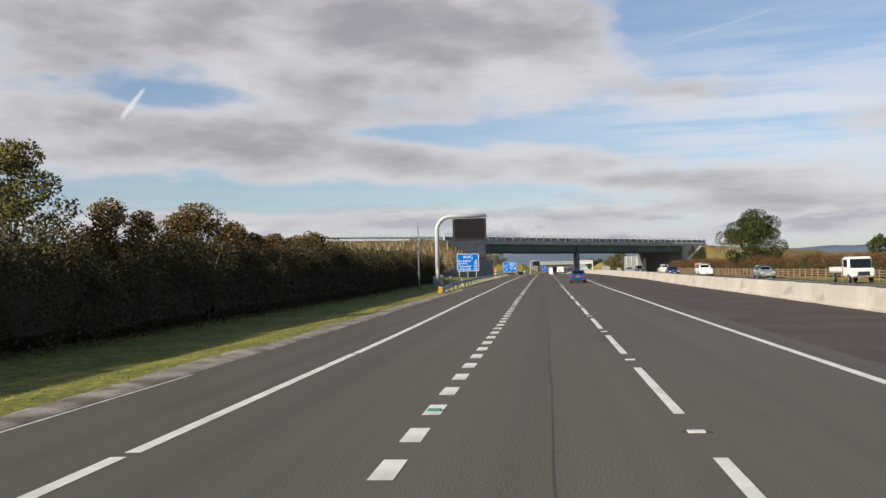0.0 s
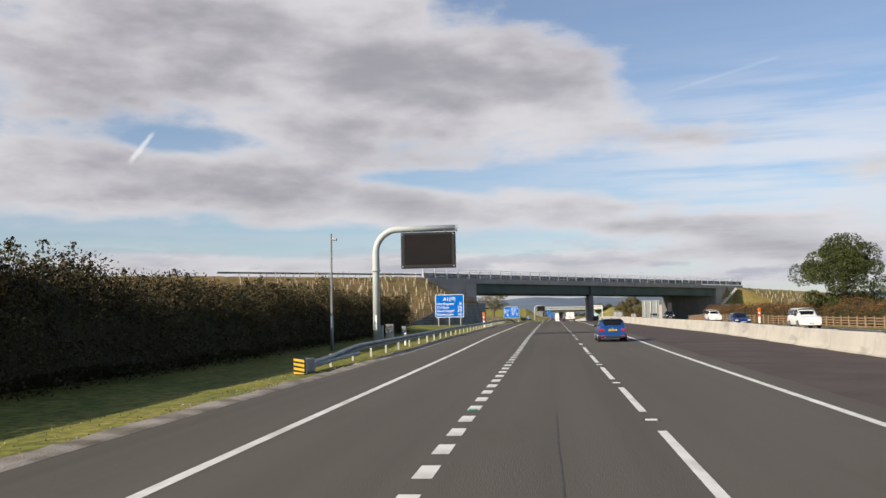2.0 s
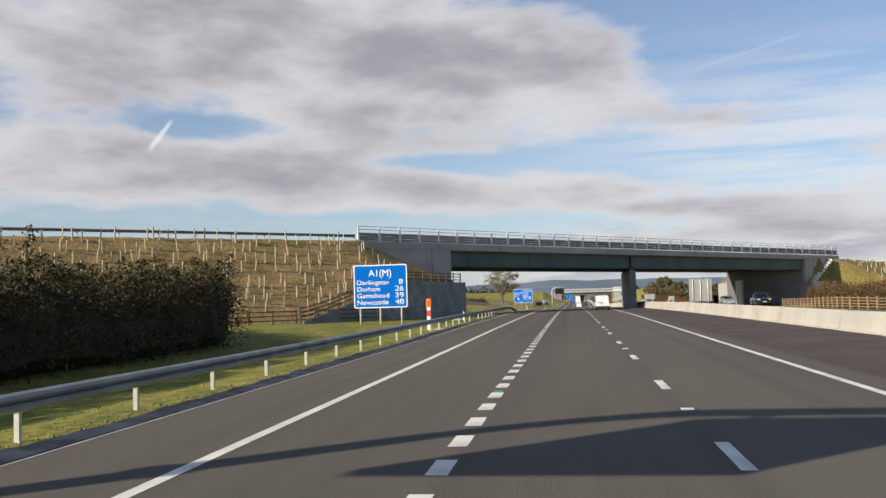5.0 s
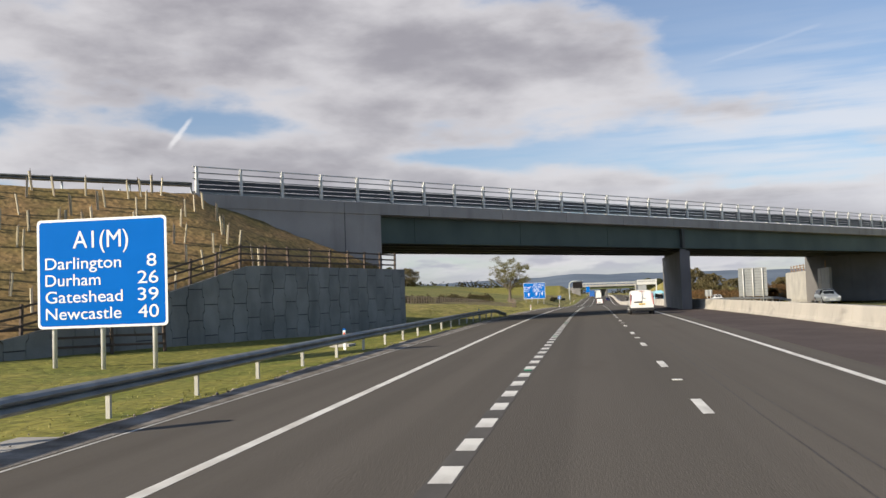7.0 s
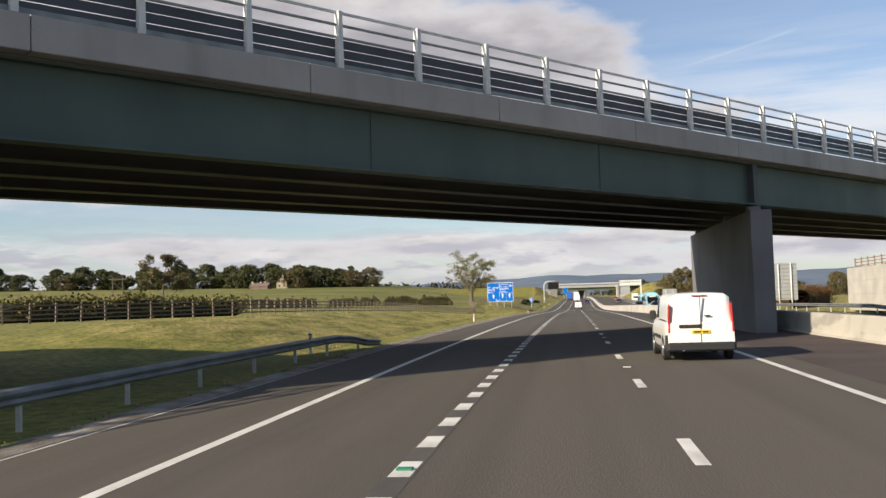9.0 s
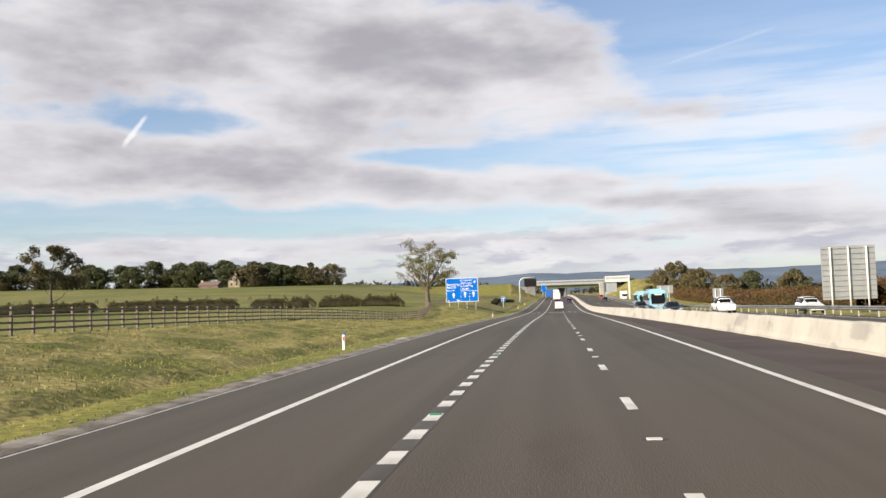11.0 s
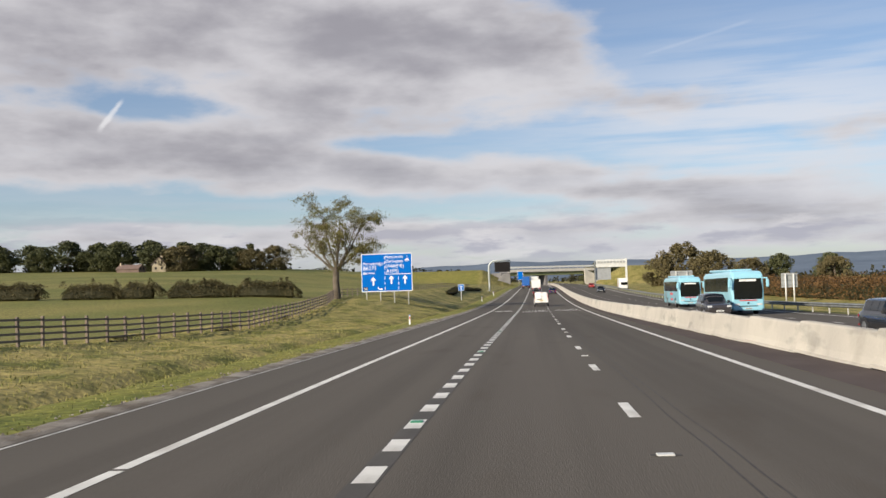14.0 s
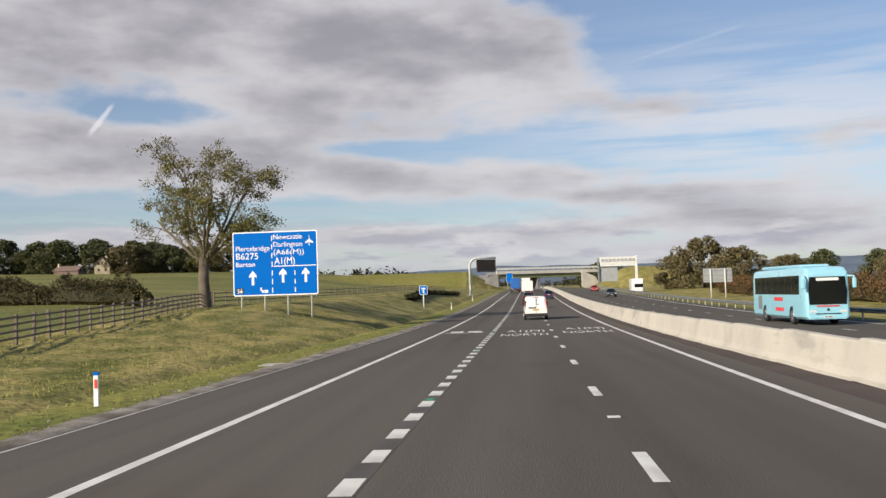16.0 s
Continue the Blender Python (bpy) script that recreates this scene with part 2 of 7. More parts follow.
M_BLUE = mat("motorway_sign_blue", (0.001, 0.125, 0.50), 0.6, 0.03, 0.8, 20, spec=0.05)
M_WHITE = mat("reflective_white", (0.82, 0.83, 0.83), 0.4, 0.03, 2, 20)
M_SIGN_BACK = mat("aluminium_sign_back", (0.42, 0.43, 0.43), 0.5, 0.08, 1.0, 20, metal=0.4)
M_BLACK = mat("black_matt_casing", (0.008, 0.008, 0.010), 0.6, 0.12, 2, 30)
M_SCREEN = mat("unlit_display_face", (0.016, 0.014, 0.015), 0.8, 0.10, 0.6, 60, spec=0.12)
M_RED = mat("red_marker", (0.70, 0.06, 0.02), 0.45, 0.08, 3, 20)
M_ORANGE = mat("orange_marker", (0.85, 0.20, 0.02), 0.45, 0.08, 3, 20)
M_YELLOW = mat("yellow_hazard_paint", (0.80, 0.48, 0.02), 0.5, 0.1, 4, 20)
M_CABINET = mat("grey_cabinet_paint", (0.36, 0.365, 0.36), 0.55, 0.07, 2, 20)
M_TUBE = mat("pale_tree_guard", (0.50, 0.44, 0.30), 0.6, 0.15, 2, 10, rand=0.25)
M_STONE = mat("pale_house_stone", (0.48, 0.40, 0.28), 0.9, 0.15, 0.4, 3)
M_ROOF = mat("brown_roof", (0.16, 0.11, 0.09), 0.9, 0.15, 0.5, 3)
M_GRAVEL = mat("verge_gravel", (0.32, 0.285, 0.24), 0.95, 0.40, 1.1, 22, 0.9, col2=(0.125, 0.10, 0.072))
M_BARK = mat("grey_bark", (0.15, 0.12, 0.09), 0.95, 0.25, 1.5, 14, 0.6)


def stain(m, scale, lo, hi, tone, stretch=(1, 1, 1), detail=4):
    """Worn or soiled patches over a surface: its colour turned by tone where a noise is high."""
    n, l = m.node_tree.nodes, m.node_tree.links
    sock = n["Principled BSDF"].inputs["Base Color"]
    was = sock.links[0].from_socket
    t, mp, k, r, x = n.new("ShaderNodeTexCoord"), n.new("ShaderNodeMapping"), n.new("ShaderNodeTexNoise"), n.new("ShaderNodeMapRange"), n.new("ShaderNodeMix")
    mp.inputs["Scale"].default_value = stretch
    k.inputs["Scale"].default_value, k.inputs["Detail"].default_value = scale, detail
    r.inputs[1].default_value, r.inputs[2].default_value = lo, hi
    x.data_type, x.blend_type = "RGBA", "MULTIPLY"
    l.new(t.outputs["Object"], mp.inputs[0])
    l.new(mp.outputs[0], k.inputs["Vector"])
    l.new(k.outputs[0], r.inputs[0])
    l.new(r.outputs[0], x.inputs[0])
    l.new(was, x.inputs[6])
    x.inputs[7].default_value = (*tone, 1)
    l.new(x.outputs[2], sock)
    return m


M_BARRIER = stain(mat("barrier_concrete", (0.475, 0.44, 0.38), 0.85, 0.10, 0.35, 14, 0.15, col2=(0.40, 0.37, 0.325)), 0.55, 0.60, 0.66, (0.74, 0.75, 0.76), (1.0, 0.45, 1.5))
stain(M_BARRIER, 2.2, 0.52, 0.75, (0.80, 0.79, 0.78), (1, 0.4, 0.25))
stain(M_ASPHALT, 1.1, 0.42, 0.66, (0.86, 0.86, 0.86), (1, 0.006, 1), 3)
stain(M_ASPHALT, 0.5, 0.60, 0.72, (0.90, 0.88, 0.86), (1, 0.25, 1), 5)
stain(M_CONC_BR, 0.8, 0.52, 0.72, (0.80, 0.79, 0.78), (1, 1, 0.12))
stain(M_CONC_SHADE, 0.9, 0.52, 0.74, (0.84, 0.84, 0.85), (1, 1, 0.12))
stain(M_GIRDER, 0.5, 0.50, 0.75, (0.82, 0.84, 0.84), (1, 1, 0.25))
stain(M_PANEL, 0.9, 0.50, 0.72, (0.78, 0.79, 0.80), (1, 1, 0.2))
stain(M_LINE, 1.8, 0.56, 0.72, (0.80, 0.78, 0.76), (1, 0.3, 1))


def leaf(name, a, b):
    """Foliage: three tones by clump, a little light let through."""
    m = bpy.data.materials.new(name)
    m.use_nodes = True
    n, l = m.node_tree.nodes, m.node_tree.links
    p = n["Principled BSDF"]
    p.inputs["Roughness"].default_value, p.inputs["Specular IOR Level"].default_value = 0.75, 0.25
    g = n.new("ShaderNodeNewGeometry")
    t = n.new("ShaderNodeTexCoord")
    no = n.new("ShaderNodeTexNoise")
    no.inputs["Scale"].default_value, no.inputs["Detail"].default_value = 0.35, 3
    l.new(t.outputs["Object"], no.inputs["Vector"])
    ad = n.new("ShaderNodeMath")
    ad.operation = "MULTIPLY_ADD"
    l.new(g.outputs["Random Per Island"], ad.inputs[0])
    ad.inputs[1].default_value = 0.55
    l.new(no.outputs[0], ad.inputs[2])
    r = n.new("ShaderNodeMapRange")
    r.inputs[1].default_value, r.inputs[2].default_value = 0.35, 1.2
    l.new(ad.outputs[0], r.inputs[0])
    mix = n.new("ShaderNodeMix")
    mix.data_type = "RGBA"
    l.new(r.outputs[0], mix.inputs[0])
    mix.inputs[6].default_value, mix.inputs[7].default_value = (*a, 1), (*b, 1)
    l.new(mix.outputs[2], p.inputs["Base Color"])
    return m


M_LEAF = leaf("green_oak_leaves", (0.030, 0.045, 0.012), (0.085, 0.095, 0.028))
M_LEAF_OLIVE = leaf("olive_leaves", (0.085, 0.080, 0.022), (0.20, 0.175, 0.055))
M_LEAF_BROWN = leaf("brown_autumn_leaves", (0.055, 0.034, 0.014), (0.17, 0.092, 0.034))
M_LEAF_SCRUB = leaf("dark_olive_field_hedge_leaves", (0.044, 0.040, 0.017), (0.120, 0.096, 0.040))
M_LEAF_HAW = leaf("rusty_hawthorn_leaves", (0.070, 0.048, 0.016), (0.20, 0.125, 0.042))
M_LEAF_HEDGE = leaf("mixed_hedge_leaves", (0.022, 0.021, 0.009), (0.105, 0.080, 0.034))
M_LEAF_COPSE = leaf("copse_autumn_leaves", (0.085, 0.072, 0.034), (0.170, 0.138, 0.064))
M_LEAF_FAR = leaf("distant_green_leaves", (0.058, 0.066, 0.028), (0.115, 0.118, 0.052))
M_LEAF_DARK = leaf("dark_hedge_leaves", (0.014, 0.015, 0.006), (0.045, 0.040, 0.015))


def grass_mat():
    """Turf: mown green, dry straw and darker tufts, mixed by noise at three scales."""
    m = bpy.data.materials.new("grassland")
    m.use_nodes = True
    n, l = m.node_tree.nodes, m.node_tree.links
    b = n["Principled BSDF"]
    b.inputs["Roughness"].default_value, b.inputs["Specular IOR Level"].default_value = 0.9, 0.2
    t = n.new("ShaderNodeTexCoord")
    outs = []
    for s, d, st in ((0.035, 4, (1, 1, 1)), (0.5, 6, (1, 0.6, 1)), (3.5, 4, (1, 1, 1))):
        mp = n.new("ShaderNodeMapping")
        mp.inputs["Scale"].default_value = st
        l.new(t.outputs["Object"], mp.inputs[0])
        k = n.new("ShaderNodeTexNoise")
        k.inputs["Scale"].default_value, k.inputs["Detail"].default_value = s, d
        l.new(mp.outputs[0], k.inputs["Vector"])
        outs.append(k.outputs[0])
    at = n.new("ShaderNodeAttribute")
    at.attribute_name = "cover"
    sp = n.new("ShaderNodeSeparateColor")
    l.new(at.outputs["Color"], sp.inputs[0])

    def rng(v, lo, hi):
        r = n.new("ShaderNodeMapRange")
        r.inputs[1].default_value, r.inputs[2].default_value = lo, hi
        l.new(v, r.inputs[0])
        return r.outputs[0]

    def mixc(f, a, c):
        x = n.new("ShaderNodeMix")
        x.data_type = "RGBA"
        l.new(f, x.inputs[0])
        for s, v in ((x.inputs[6], a), (x.inputs[7], c)):
            if isinstance(v, tuple):
                s.default_value = (*v, 1)
            else:
                l.new(v, s)
        return x.outputs[2]

    lush = mixc(rng(outs[1], 0.35, 0.65), (0.140, 0.158, 0.032), (0.235, 0.215, 0.054))
    field = mixc(rng(outs[0], 0.4, 0.6), (0.148, 0.158, 0.044), (0.222, 0.202, 0.066))
    rough = mixc(rng(outs[1], 0.38, 0.60), (0.145, 0.148, 0.036), (0.345, 0.285, 0.108))
    bank = mixc(rng(outs[1], 0.36, 0.62), (0.315, 0.205, 0.098), (0.195, 0.150, 0.062))
    c = mixc(sp.outputs[0], lush, rough)
    c = mixc(sp.outputs[1], c, bank)
    c = mixc(sp.outputs[2], c, field)
    fine = mixc(rng(outs[2], 0.30, 0.70), (0.50, 0.52, 0.50), (1.36, 1.32, 1.22))
    mu = n.new("ShaderNodeMix")
    mu.data_type, mu.blend_type = "RGBA", "MULTIPLY"
    mu.inputs[0].default_value = 1
    l.new(c, mu.inputs[6])
    l.new(fine, mu.inputs[7])
    l.new(mu.outputs[2], b.inputs["Base Color"])
    bp = n.new("ShaderNodeBump")
    bp.inputs["Strength"].default_value, bp.inputs["Distance"].default_value = 0.6, 0.12
    l.new(outs[2], bp.inputs["Height"])
    l.new(bp.outputs[0], b.inputs["Normal"])
    return m


M_GRASS = grass_mat()

# ---- building tools ----
def thing(name, label, category, group="", at=None, kind=""):
    ob = new(name)
    if at is not None:
        ob.matrix_world = at
    return tagged(ob, label, category, group, kind)


def mesh_of(name, bm, material, smooth=False):
    me = bpy.data.meshes.new(name)
    bmesh.ops.recalc_face_normals(bm, faces=bm.faces)
    bm.to_mesh(me)
    bm.free()
    for one in material if isinstance(material, (list, tuple)) else (material,):
        me.materials.append(one)
    if smooth:
        me.polygons.foreach_set("use_smooth", [True] * len(me.polygons))
    return me


def part(name, bm, material, parent=None, label="", smooth=False, at=None):
    """One mesh object, under its thing where parent is given."""
    ob = new(name, mesh_of(name, bm, material, smooth))
    if parent is not None:
        ob.parent = parent
    if at is not None:
        ob.matrix_basis = at
    return tagged(ob, label)


def setting(name, bm, material, label, category, smooth=False):
    return tagged(part(name, bm, material, None, "", smooth), label, category, kind="structure")


def piece(name, me, parent, m):
    ob = new(name, me)
    ob.parent = parent
    ob.matrix_basis = m
    return ob


def box(bm, x0, x1, y0, y1, z0, z1, bevel=0.0, m=None):
    vs = [bm.verts.new((x, y, z)) for x in (x0, x1) for y in (y0, y1) for z in (z0, z1)]
    fs = [bm.faces.new([vs[i] for i in q]) for q in ((0, 1, 3, 2), (4, 6, 7, 5), (0, 4, 5, 1), (2, 3, 7, 6), (0, 2, 6, 4), (1, 5, 7, 3))]
    if bevel:
        es = list({e for f in fs for e in f.edges})
        vs = list({v for f in bmesh.ops.bevel(bm, geom=es, offset=bevel, segments=1, affect="EDGES")["faces"] for v in f.verts} | {v for v in vs if v.is_valid})
    if m is not None:
        bmesh.ops.transform(bm, matrix=m, verts=[v for v in vs if v.is_valid])
    return bm


def boxes(*args, bevel=0.0):
    bm = bmesh.new()
    for a in args:
        box(bm, *a, bevel=bevel)
    return bm


def quadstrip(bm, left, right):
    """Faces between two rows of points."""
    a, b = [bm.verts.new(p) for p in left], [bm.verts.new(p) for p in right]
    for i in range(len(a) - 1):
        bm.faces.new((a[i], b[i], b[i + 1], a[i + 1]))
    return bm


def sweep(bm, path, section, closed=True, caps=True, up=Vector((0, 0, 1))):
    """A section of (across, height) points carried along a path."""
    rings = []
    path = [Vector(p) for p in path]
    for i, p in enumerate(path):
        d = (path[min(i + 1, len(path) - 1)] - path[max(i - 1, 0)])
        side = d.cross(up)
        side = side.normalized() if side.length > 1e-6 else Vector((1, 0, 0))
        top = side.cross(d).normalized()
        rings.append([bm.verts.new(p + side * s + top * h) for s, h in section])
    n = len(section)
    for a, b in zip(rings, rings[1:]):
        for i in range(n if closed else n - 1):
            j = (i + 1) % n
            bm.faces.new((a[i], a[j], b[j], b[i]))
    if closed and caps:
        bm.faces.new(rings[0])
        bm.faces.new(rings[-1][::-1])
    return bm


def tube(bm, path, radii, sides=8, caps=True):
    """A round bar along a path; radii: one, or one per point."""
    path = [Vector(p) for p in path]
    rad = radii if isinstance(radii, (list, tuple)) else [radii] * len(path)
    rings, ref = [], None
    for i, p in enumerate(path):
        d = (path[min(i + 1, len(path) - 1)] - path[max(i - 1, 0)]).normalized()
        if ref is None:
            ref = d.orthogonal().normalized()
        ref = (ref - d * ref.dot(d)).normalized()
        bi = d.cross(ref)
        rings.append([bm.verts.new(p + (ref * math.cos(a) + bi * math.sin(a)) * rad[i]) for a in (2 * math.pi * k / sides for k in range(sides))])
    for a, b in zip(rings, rings[1:]):
        for i in range(sides):
            j = (i + 1) % sides
            bm.faces.new((a[i], a[j], b[j], b[i]))
    if caps:
        bm.faces.new(rings[0][::-1])
        bm.faces.new(rings[-1])
    return bm


def prism(bm, outline, y0, y1, axis="y"):
    """An outline of (x, z) points carried from y0 to y1 (axis x: (y, z) points from x0 to x1; axis z: (x, y) points upwards)."""
    put = {"y": lambda a, b, k: (a, k, b), "x": lambda a, b, k: (k, a, b), "z": lambda a, b, k: (a, b, k)}[axis]
    f = [bm.verts.new(put(a, b, y0)) for a, b in outline]
    g = [bm.verts.new(put(a, b, y1)) for a, b in outline]
    bm.faces.new(f)
    bm.faces.new(g[::-1])
    for i in range(len(f)):
        j = (i + 1) % len(f)
        bm.faces.new((f[i], g[i], g[j], f[j]))
    return bm


def smooth01(v):
    v = max(0.0, min(1.0, v))
    return v * v * (3 - 2 * v)


def lerp_table(table, y):
    for (a, p), (b, q) in zip(table, table[1:]):
        if y <= b:
            return p + (q - p) * max(0.0, min(1.0, (y - a) / (b - a)))
    return table[-1][1]


def lettering(name, text, size, material, parent, m, spacing=1.0, align="LEFT", squeeze=1.0):
    """Raised flat letters of the built-in font, turned into a mesh."""
    cu = bpy.data.curves.new(name, "FONT")
    cu.body, cu.size, cu.align_x, cu.space_character, cu.extrude, cu.offset = text, size, align, spacing, 0.004, 0.0
    tmp = bpy.data.objects.new(name, cu)
    me = bpy.data.meshes.new_from_object(tmp)
    bpy.data.objects.remove(tmp)
    me.materials.clear()
    me.materials.append(material)
    ob = new(name, me)
    ob.parent = parent
    ob.matrix_basis = m @ Matrix.Diagonal((squeeze, 1, 1, 1))
    return ob

# ---- plan of the road: x across, y along, z up; the lane-drop dashes run along x = 0 ----
BARRIER = [(-80, 14.75), (120, 14.75), (250, 12.55), (324, 10.75), (377, 9.6), (430, 9.05), (1200, 9.05)]
X_EDGE, X_LEFT, X_DASH, X_RIGHT = -5.85, -3.31, 3.52, 7.41
AX = Vector((0.6517, 0.7585, 0.0)).normalized()          # along the overbridge
FACE0 = Vector((-22.74, 222.3, 0.0))        # a point of its near face


# the road's rise and fall, and its bend, every 30 m from y = -29
RISE = [-0.09, -0.01, 0.08, 0.26, 0.42, 0.66, 0.78, 0.91, 1.0, 1.02, 0.94, 0.76, 0.5, 0.14, -0.28, -0.67, -0.98, -1.11, -1.06, -0.89, -0.63, -0.37, -0.14, 0.02, 0.13, 0.2, 0.24]
BEND = [0.01, 0.0, -0.03, -0.16, -0.23, -0.27, -0.29, -0.31, -0.29, -0.28, -0.19, -0.07, 0.08, 0.28, 0.54, 0.82, 1.12, 1.46, 1.79, 2.1, 2.44, 2.8, 3.15, 3.48, 3.79, 4.09, 4.4]


def knots(row, y):
    """A smooth curve through a row of heights or offsets."""
    f = max(0.0, min(len(row) - 1.001, (y + 29.0) / 30.0))
    i = int(f)
    t = f - i
    p0, p1, p2, p3 = (row[max(0, min(len(row) - 1, i + k))] for k in (-1, 0, 1, 2))
    return p1 + 0.5 * t * (p2 - p0 + t * (2 * p0 - 5 * p1 + 4 * p2 - p3 + t * (3 * (p1 - p2) + p3 - p0)))


def laid(y):
    """How far the land at y lies from the level straight plan."""
    return Vector((knots(BEND, y), 0.0, knots(RISE, y)))


def bar(y):
    return lerp_table(BARRIER, y)


def uv_bridge(x, y):
    """Along the overbridge from its near left corner, and out from its near face."""
    dx, dy = x - FACE0.x, y - FACE0.y
    return dx * AX.x + dy * AX.y, dx * AX.y - dy * AX.x


def wall_x(y):
    return -11.4 - 0.29 * (232.0 - y)


def deck_z(u):
    return 9.10 - 0.0022 * u


def wall_top(s):
    """Top of the west retaining wall, s metres from its low end."""
    return lerp_table([(0, 0.4), (5, 1.15), (13, 2.7), (19.0, 4.05), (60, 4.05)], s)


def ground_z(x, y):
    """Height of the land, and how it is covered: rough verge, planted bank, field."""
    b = bar(y)
    z, rough, bank, field = -0.06, 0.0, 0.0, 0.0
    if x < -6.3:
        d = -6.3 - x
        z = -0.02 - 0.10 * smooth01(d / 4) + 0.25 * smooth01((d - 6) / 8)
        z -= 0.34 * smooth01((d - 1.4) / 3) * (1 - smooth01((y - 172) / 22))
        if y > 250:
            k = smooth01((y - 250) / 18)
            rough = smooth01((d - 2.6) / 1.5) * (1 - smooth01((d - 17.5) / 4)) * k
            z += k * lerp_table([(250, 1.2), (290, 1.2), (345, 0.8), (365, 0.5), (385, 0.05), (404, 0.0), (425, 0.45), (455, 1.5), (475, 1.9), (560, 2.0), (640, 1.2)], y) * smooth01((d - 2.6) / 12)
            z -= 0.34 * math.exp(-((d - 3.6) / 0.7) ** 2) * k
            far_rise = 0.029 * max(0.0, min(y, 830) - 432) + 0.02 * max(0.0, min(-x, 400) - 130) * smooth01((y - 430) / 300)
            z += far_rise * smooth01((d - 18) / 110)
            z += 0.55 * smooth01((d - 20) / 14) * smooth01((y - 420) / 40) * (1 - smooth01((y - 520) / 120))
            field = smooth01((d - 16.8) / 3) * k
            rough *= 1 - field
        if x < -60 and y <= 250:
            field = smooth01((-x - 60) / 10)
    elif x > b + 15.2:
        d = x - b - 15.2
        z = -0.05 - 0.5 * smooth01(d / 6) + 0.3 * smooth01((d - 12) / 10) - 7.0 * smooth01((d - 60) / 300) * smooth01((y + 100) / 300)
        rough = smooth01(d / 3)
    u, v = uv_bridge(x, y)
    if u < 14.6 and x < -9:      # western approach bank
        crest = deck_z(u) - (0.011 * -u if u < 0 else 0)
        front = -1.3 if u > 0.6 else 0.0
        h = crest - max(0.0, v - 0.2) / 1.62 if v > front else crest - max(0.0, -v - 17) / 1.8
        if v > front:
            h = min(h, 9.5 - max(0.0, u + 0.3) * 0.40)
            if y > 190:
                h = min(h, wall_top((y - 196.5) * 1.04) + max(0.0, wall_x(y) - 0.8 - x) * 0.6)
            if x > wall_x(y) - 0.8:
                h = -5
        if u > (14.3 if v > front else 13.2):
            h = -5
        if h > z:
            z, bank, rough, field = h, 1.0, 0.0, 0.0
    u2 = u - 107.0
    if u2 > 0 and x > 35.8:        # eastern approach bank
        crest = 8.75 - 0.012 * u2
        h = crest - max(0.0, v - 0.2) / 1.8 if v > 0 else crest - max(0.0, -v - 17) / 1.8
        if v > 0:
            h = min(h, 3.7 + u2 * 0.55)
            if v > 0.9 and u2 < 13:
                h = -5
        elif v < -11:
            h = min(h, 3.9 + (x - 35.8) * 0.5)
        if h > z:
            z, bank, rough, field = h, 0.75, 0.0, 0.0
    # banks of the second bridge
    if y > 640 and (x < -8 or x > 30):
        e = (-8 - x) if x < 0 else (x - 30)
        h = min(8.2, e * 0.55) - max(0.0, abs(y - 790) - 12) / 2.2 - (0.16 * max(0.0, e - 26) if x > 0 else 0.0)
        if h > z:
            z, bank, field = h, 0.2, 0.3
    return z, rough, bank, field


def axis_steps(spans):
    out = []
    for a, b, s in spans:
        n = max(1, round((b - a) / s))
        out += [a + (b - a) * i / n for i in range(n)]
    return out + [spans[-1][1]]


def build_ground():
    xs = axis_steps([(-3500, -600, 290), (-600, -180, 35), (-180, -62, 8), (-62, -34, 2.2), (-34, -5.9, 0.62), (-5.9, 8, 4.6), (8, 46, 1.9), (46, 110, 4), (110, 300, 24), (300, 3500, 220)])
    ys = axis_steps([(-260, -20, 30), (-20, 180, 2.2), (180, 262, 0.9), (262, 470, 1.1), (470, 820, 7), (820, 1500, 45), (1500, 4600, 120)])
    verts, cols = [], []
    for y in ys:
        for x in xs:
            z, r, b, f = ground_z(x, y)
            j = 0.0
            if x < -6.6 and x > -62 and -20 < y < 560:
                j = (0.05 + 0.10 * r) * noise.noise((x * 0.9, y * 0.5, 0)) + (0.10 * noise.noise((x * 0.35, y * 0.25, 7)) if r + b > 0.4 else 0.0)
            verts.append((x, y, z + j))
            cols.append((r, b, f, 1.0))
    nx = len(xs)
    faces = [(j * nx + i, j * nx + i + 1, (j + 1) * nx + i + 1, (j + 1) * nx + i) for j in range(len(ys) - 1) for i in range(nx - 1)]
    me = bpy.data.meshes.new("ground")
    me.from_pydata(verts, [], faces)
    me.materials.append(M_GRASS)
    at = me.color_attributes.new("cover", "FLOAT_COLOR", "POINT")
    at.data.foreach_set("color", [c for col in cols for c in col])
    me.polygons.foreach_set("use_smooth", [True] * len(me.polygons))
    tagged(new("ground", me), "rolling grassland with mown verge, rough banks and green fields", "ground", kind="structure")


build_ground()

YS = [-80 + 6 * k for k in range(140)] + [780, 850, 1000, 1200]
setting("road", quadstrip(bmesh.new(), [(-6.0, y, 0) for y in YS], [(8.35, y, 0) for y in YS]), M_ASPHALT, "dark grey asphalt carriageway with white lane markings", "road")
setting("median_strip", quadstrip(bmesh.new(), [(8.35, y, 0.002) for y in YS], [(bar(y) + 0.5, y, 0.002) for y in YS]), M_ASPHALT_RED, "reddish brown asphalt strip beside the concrete barrier", "road")
setting("opposite_road", quadstrip(bmesh.new(), [(bar(y) + 0.5, y, 0.0) for y in YS], [(bar(y) + 14.6, y, -0.05) for y in YS]), M_ASPHALT, "dark grey asphalt of the opposite carriageway", "road")

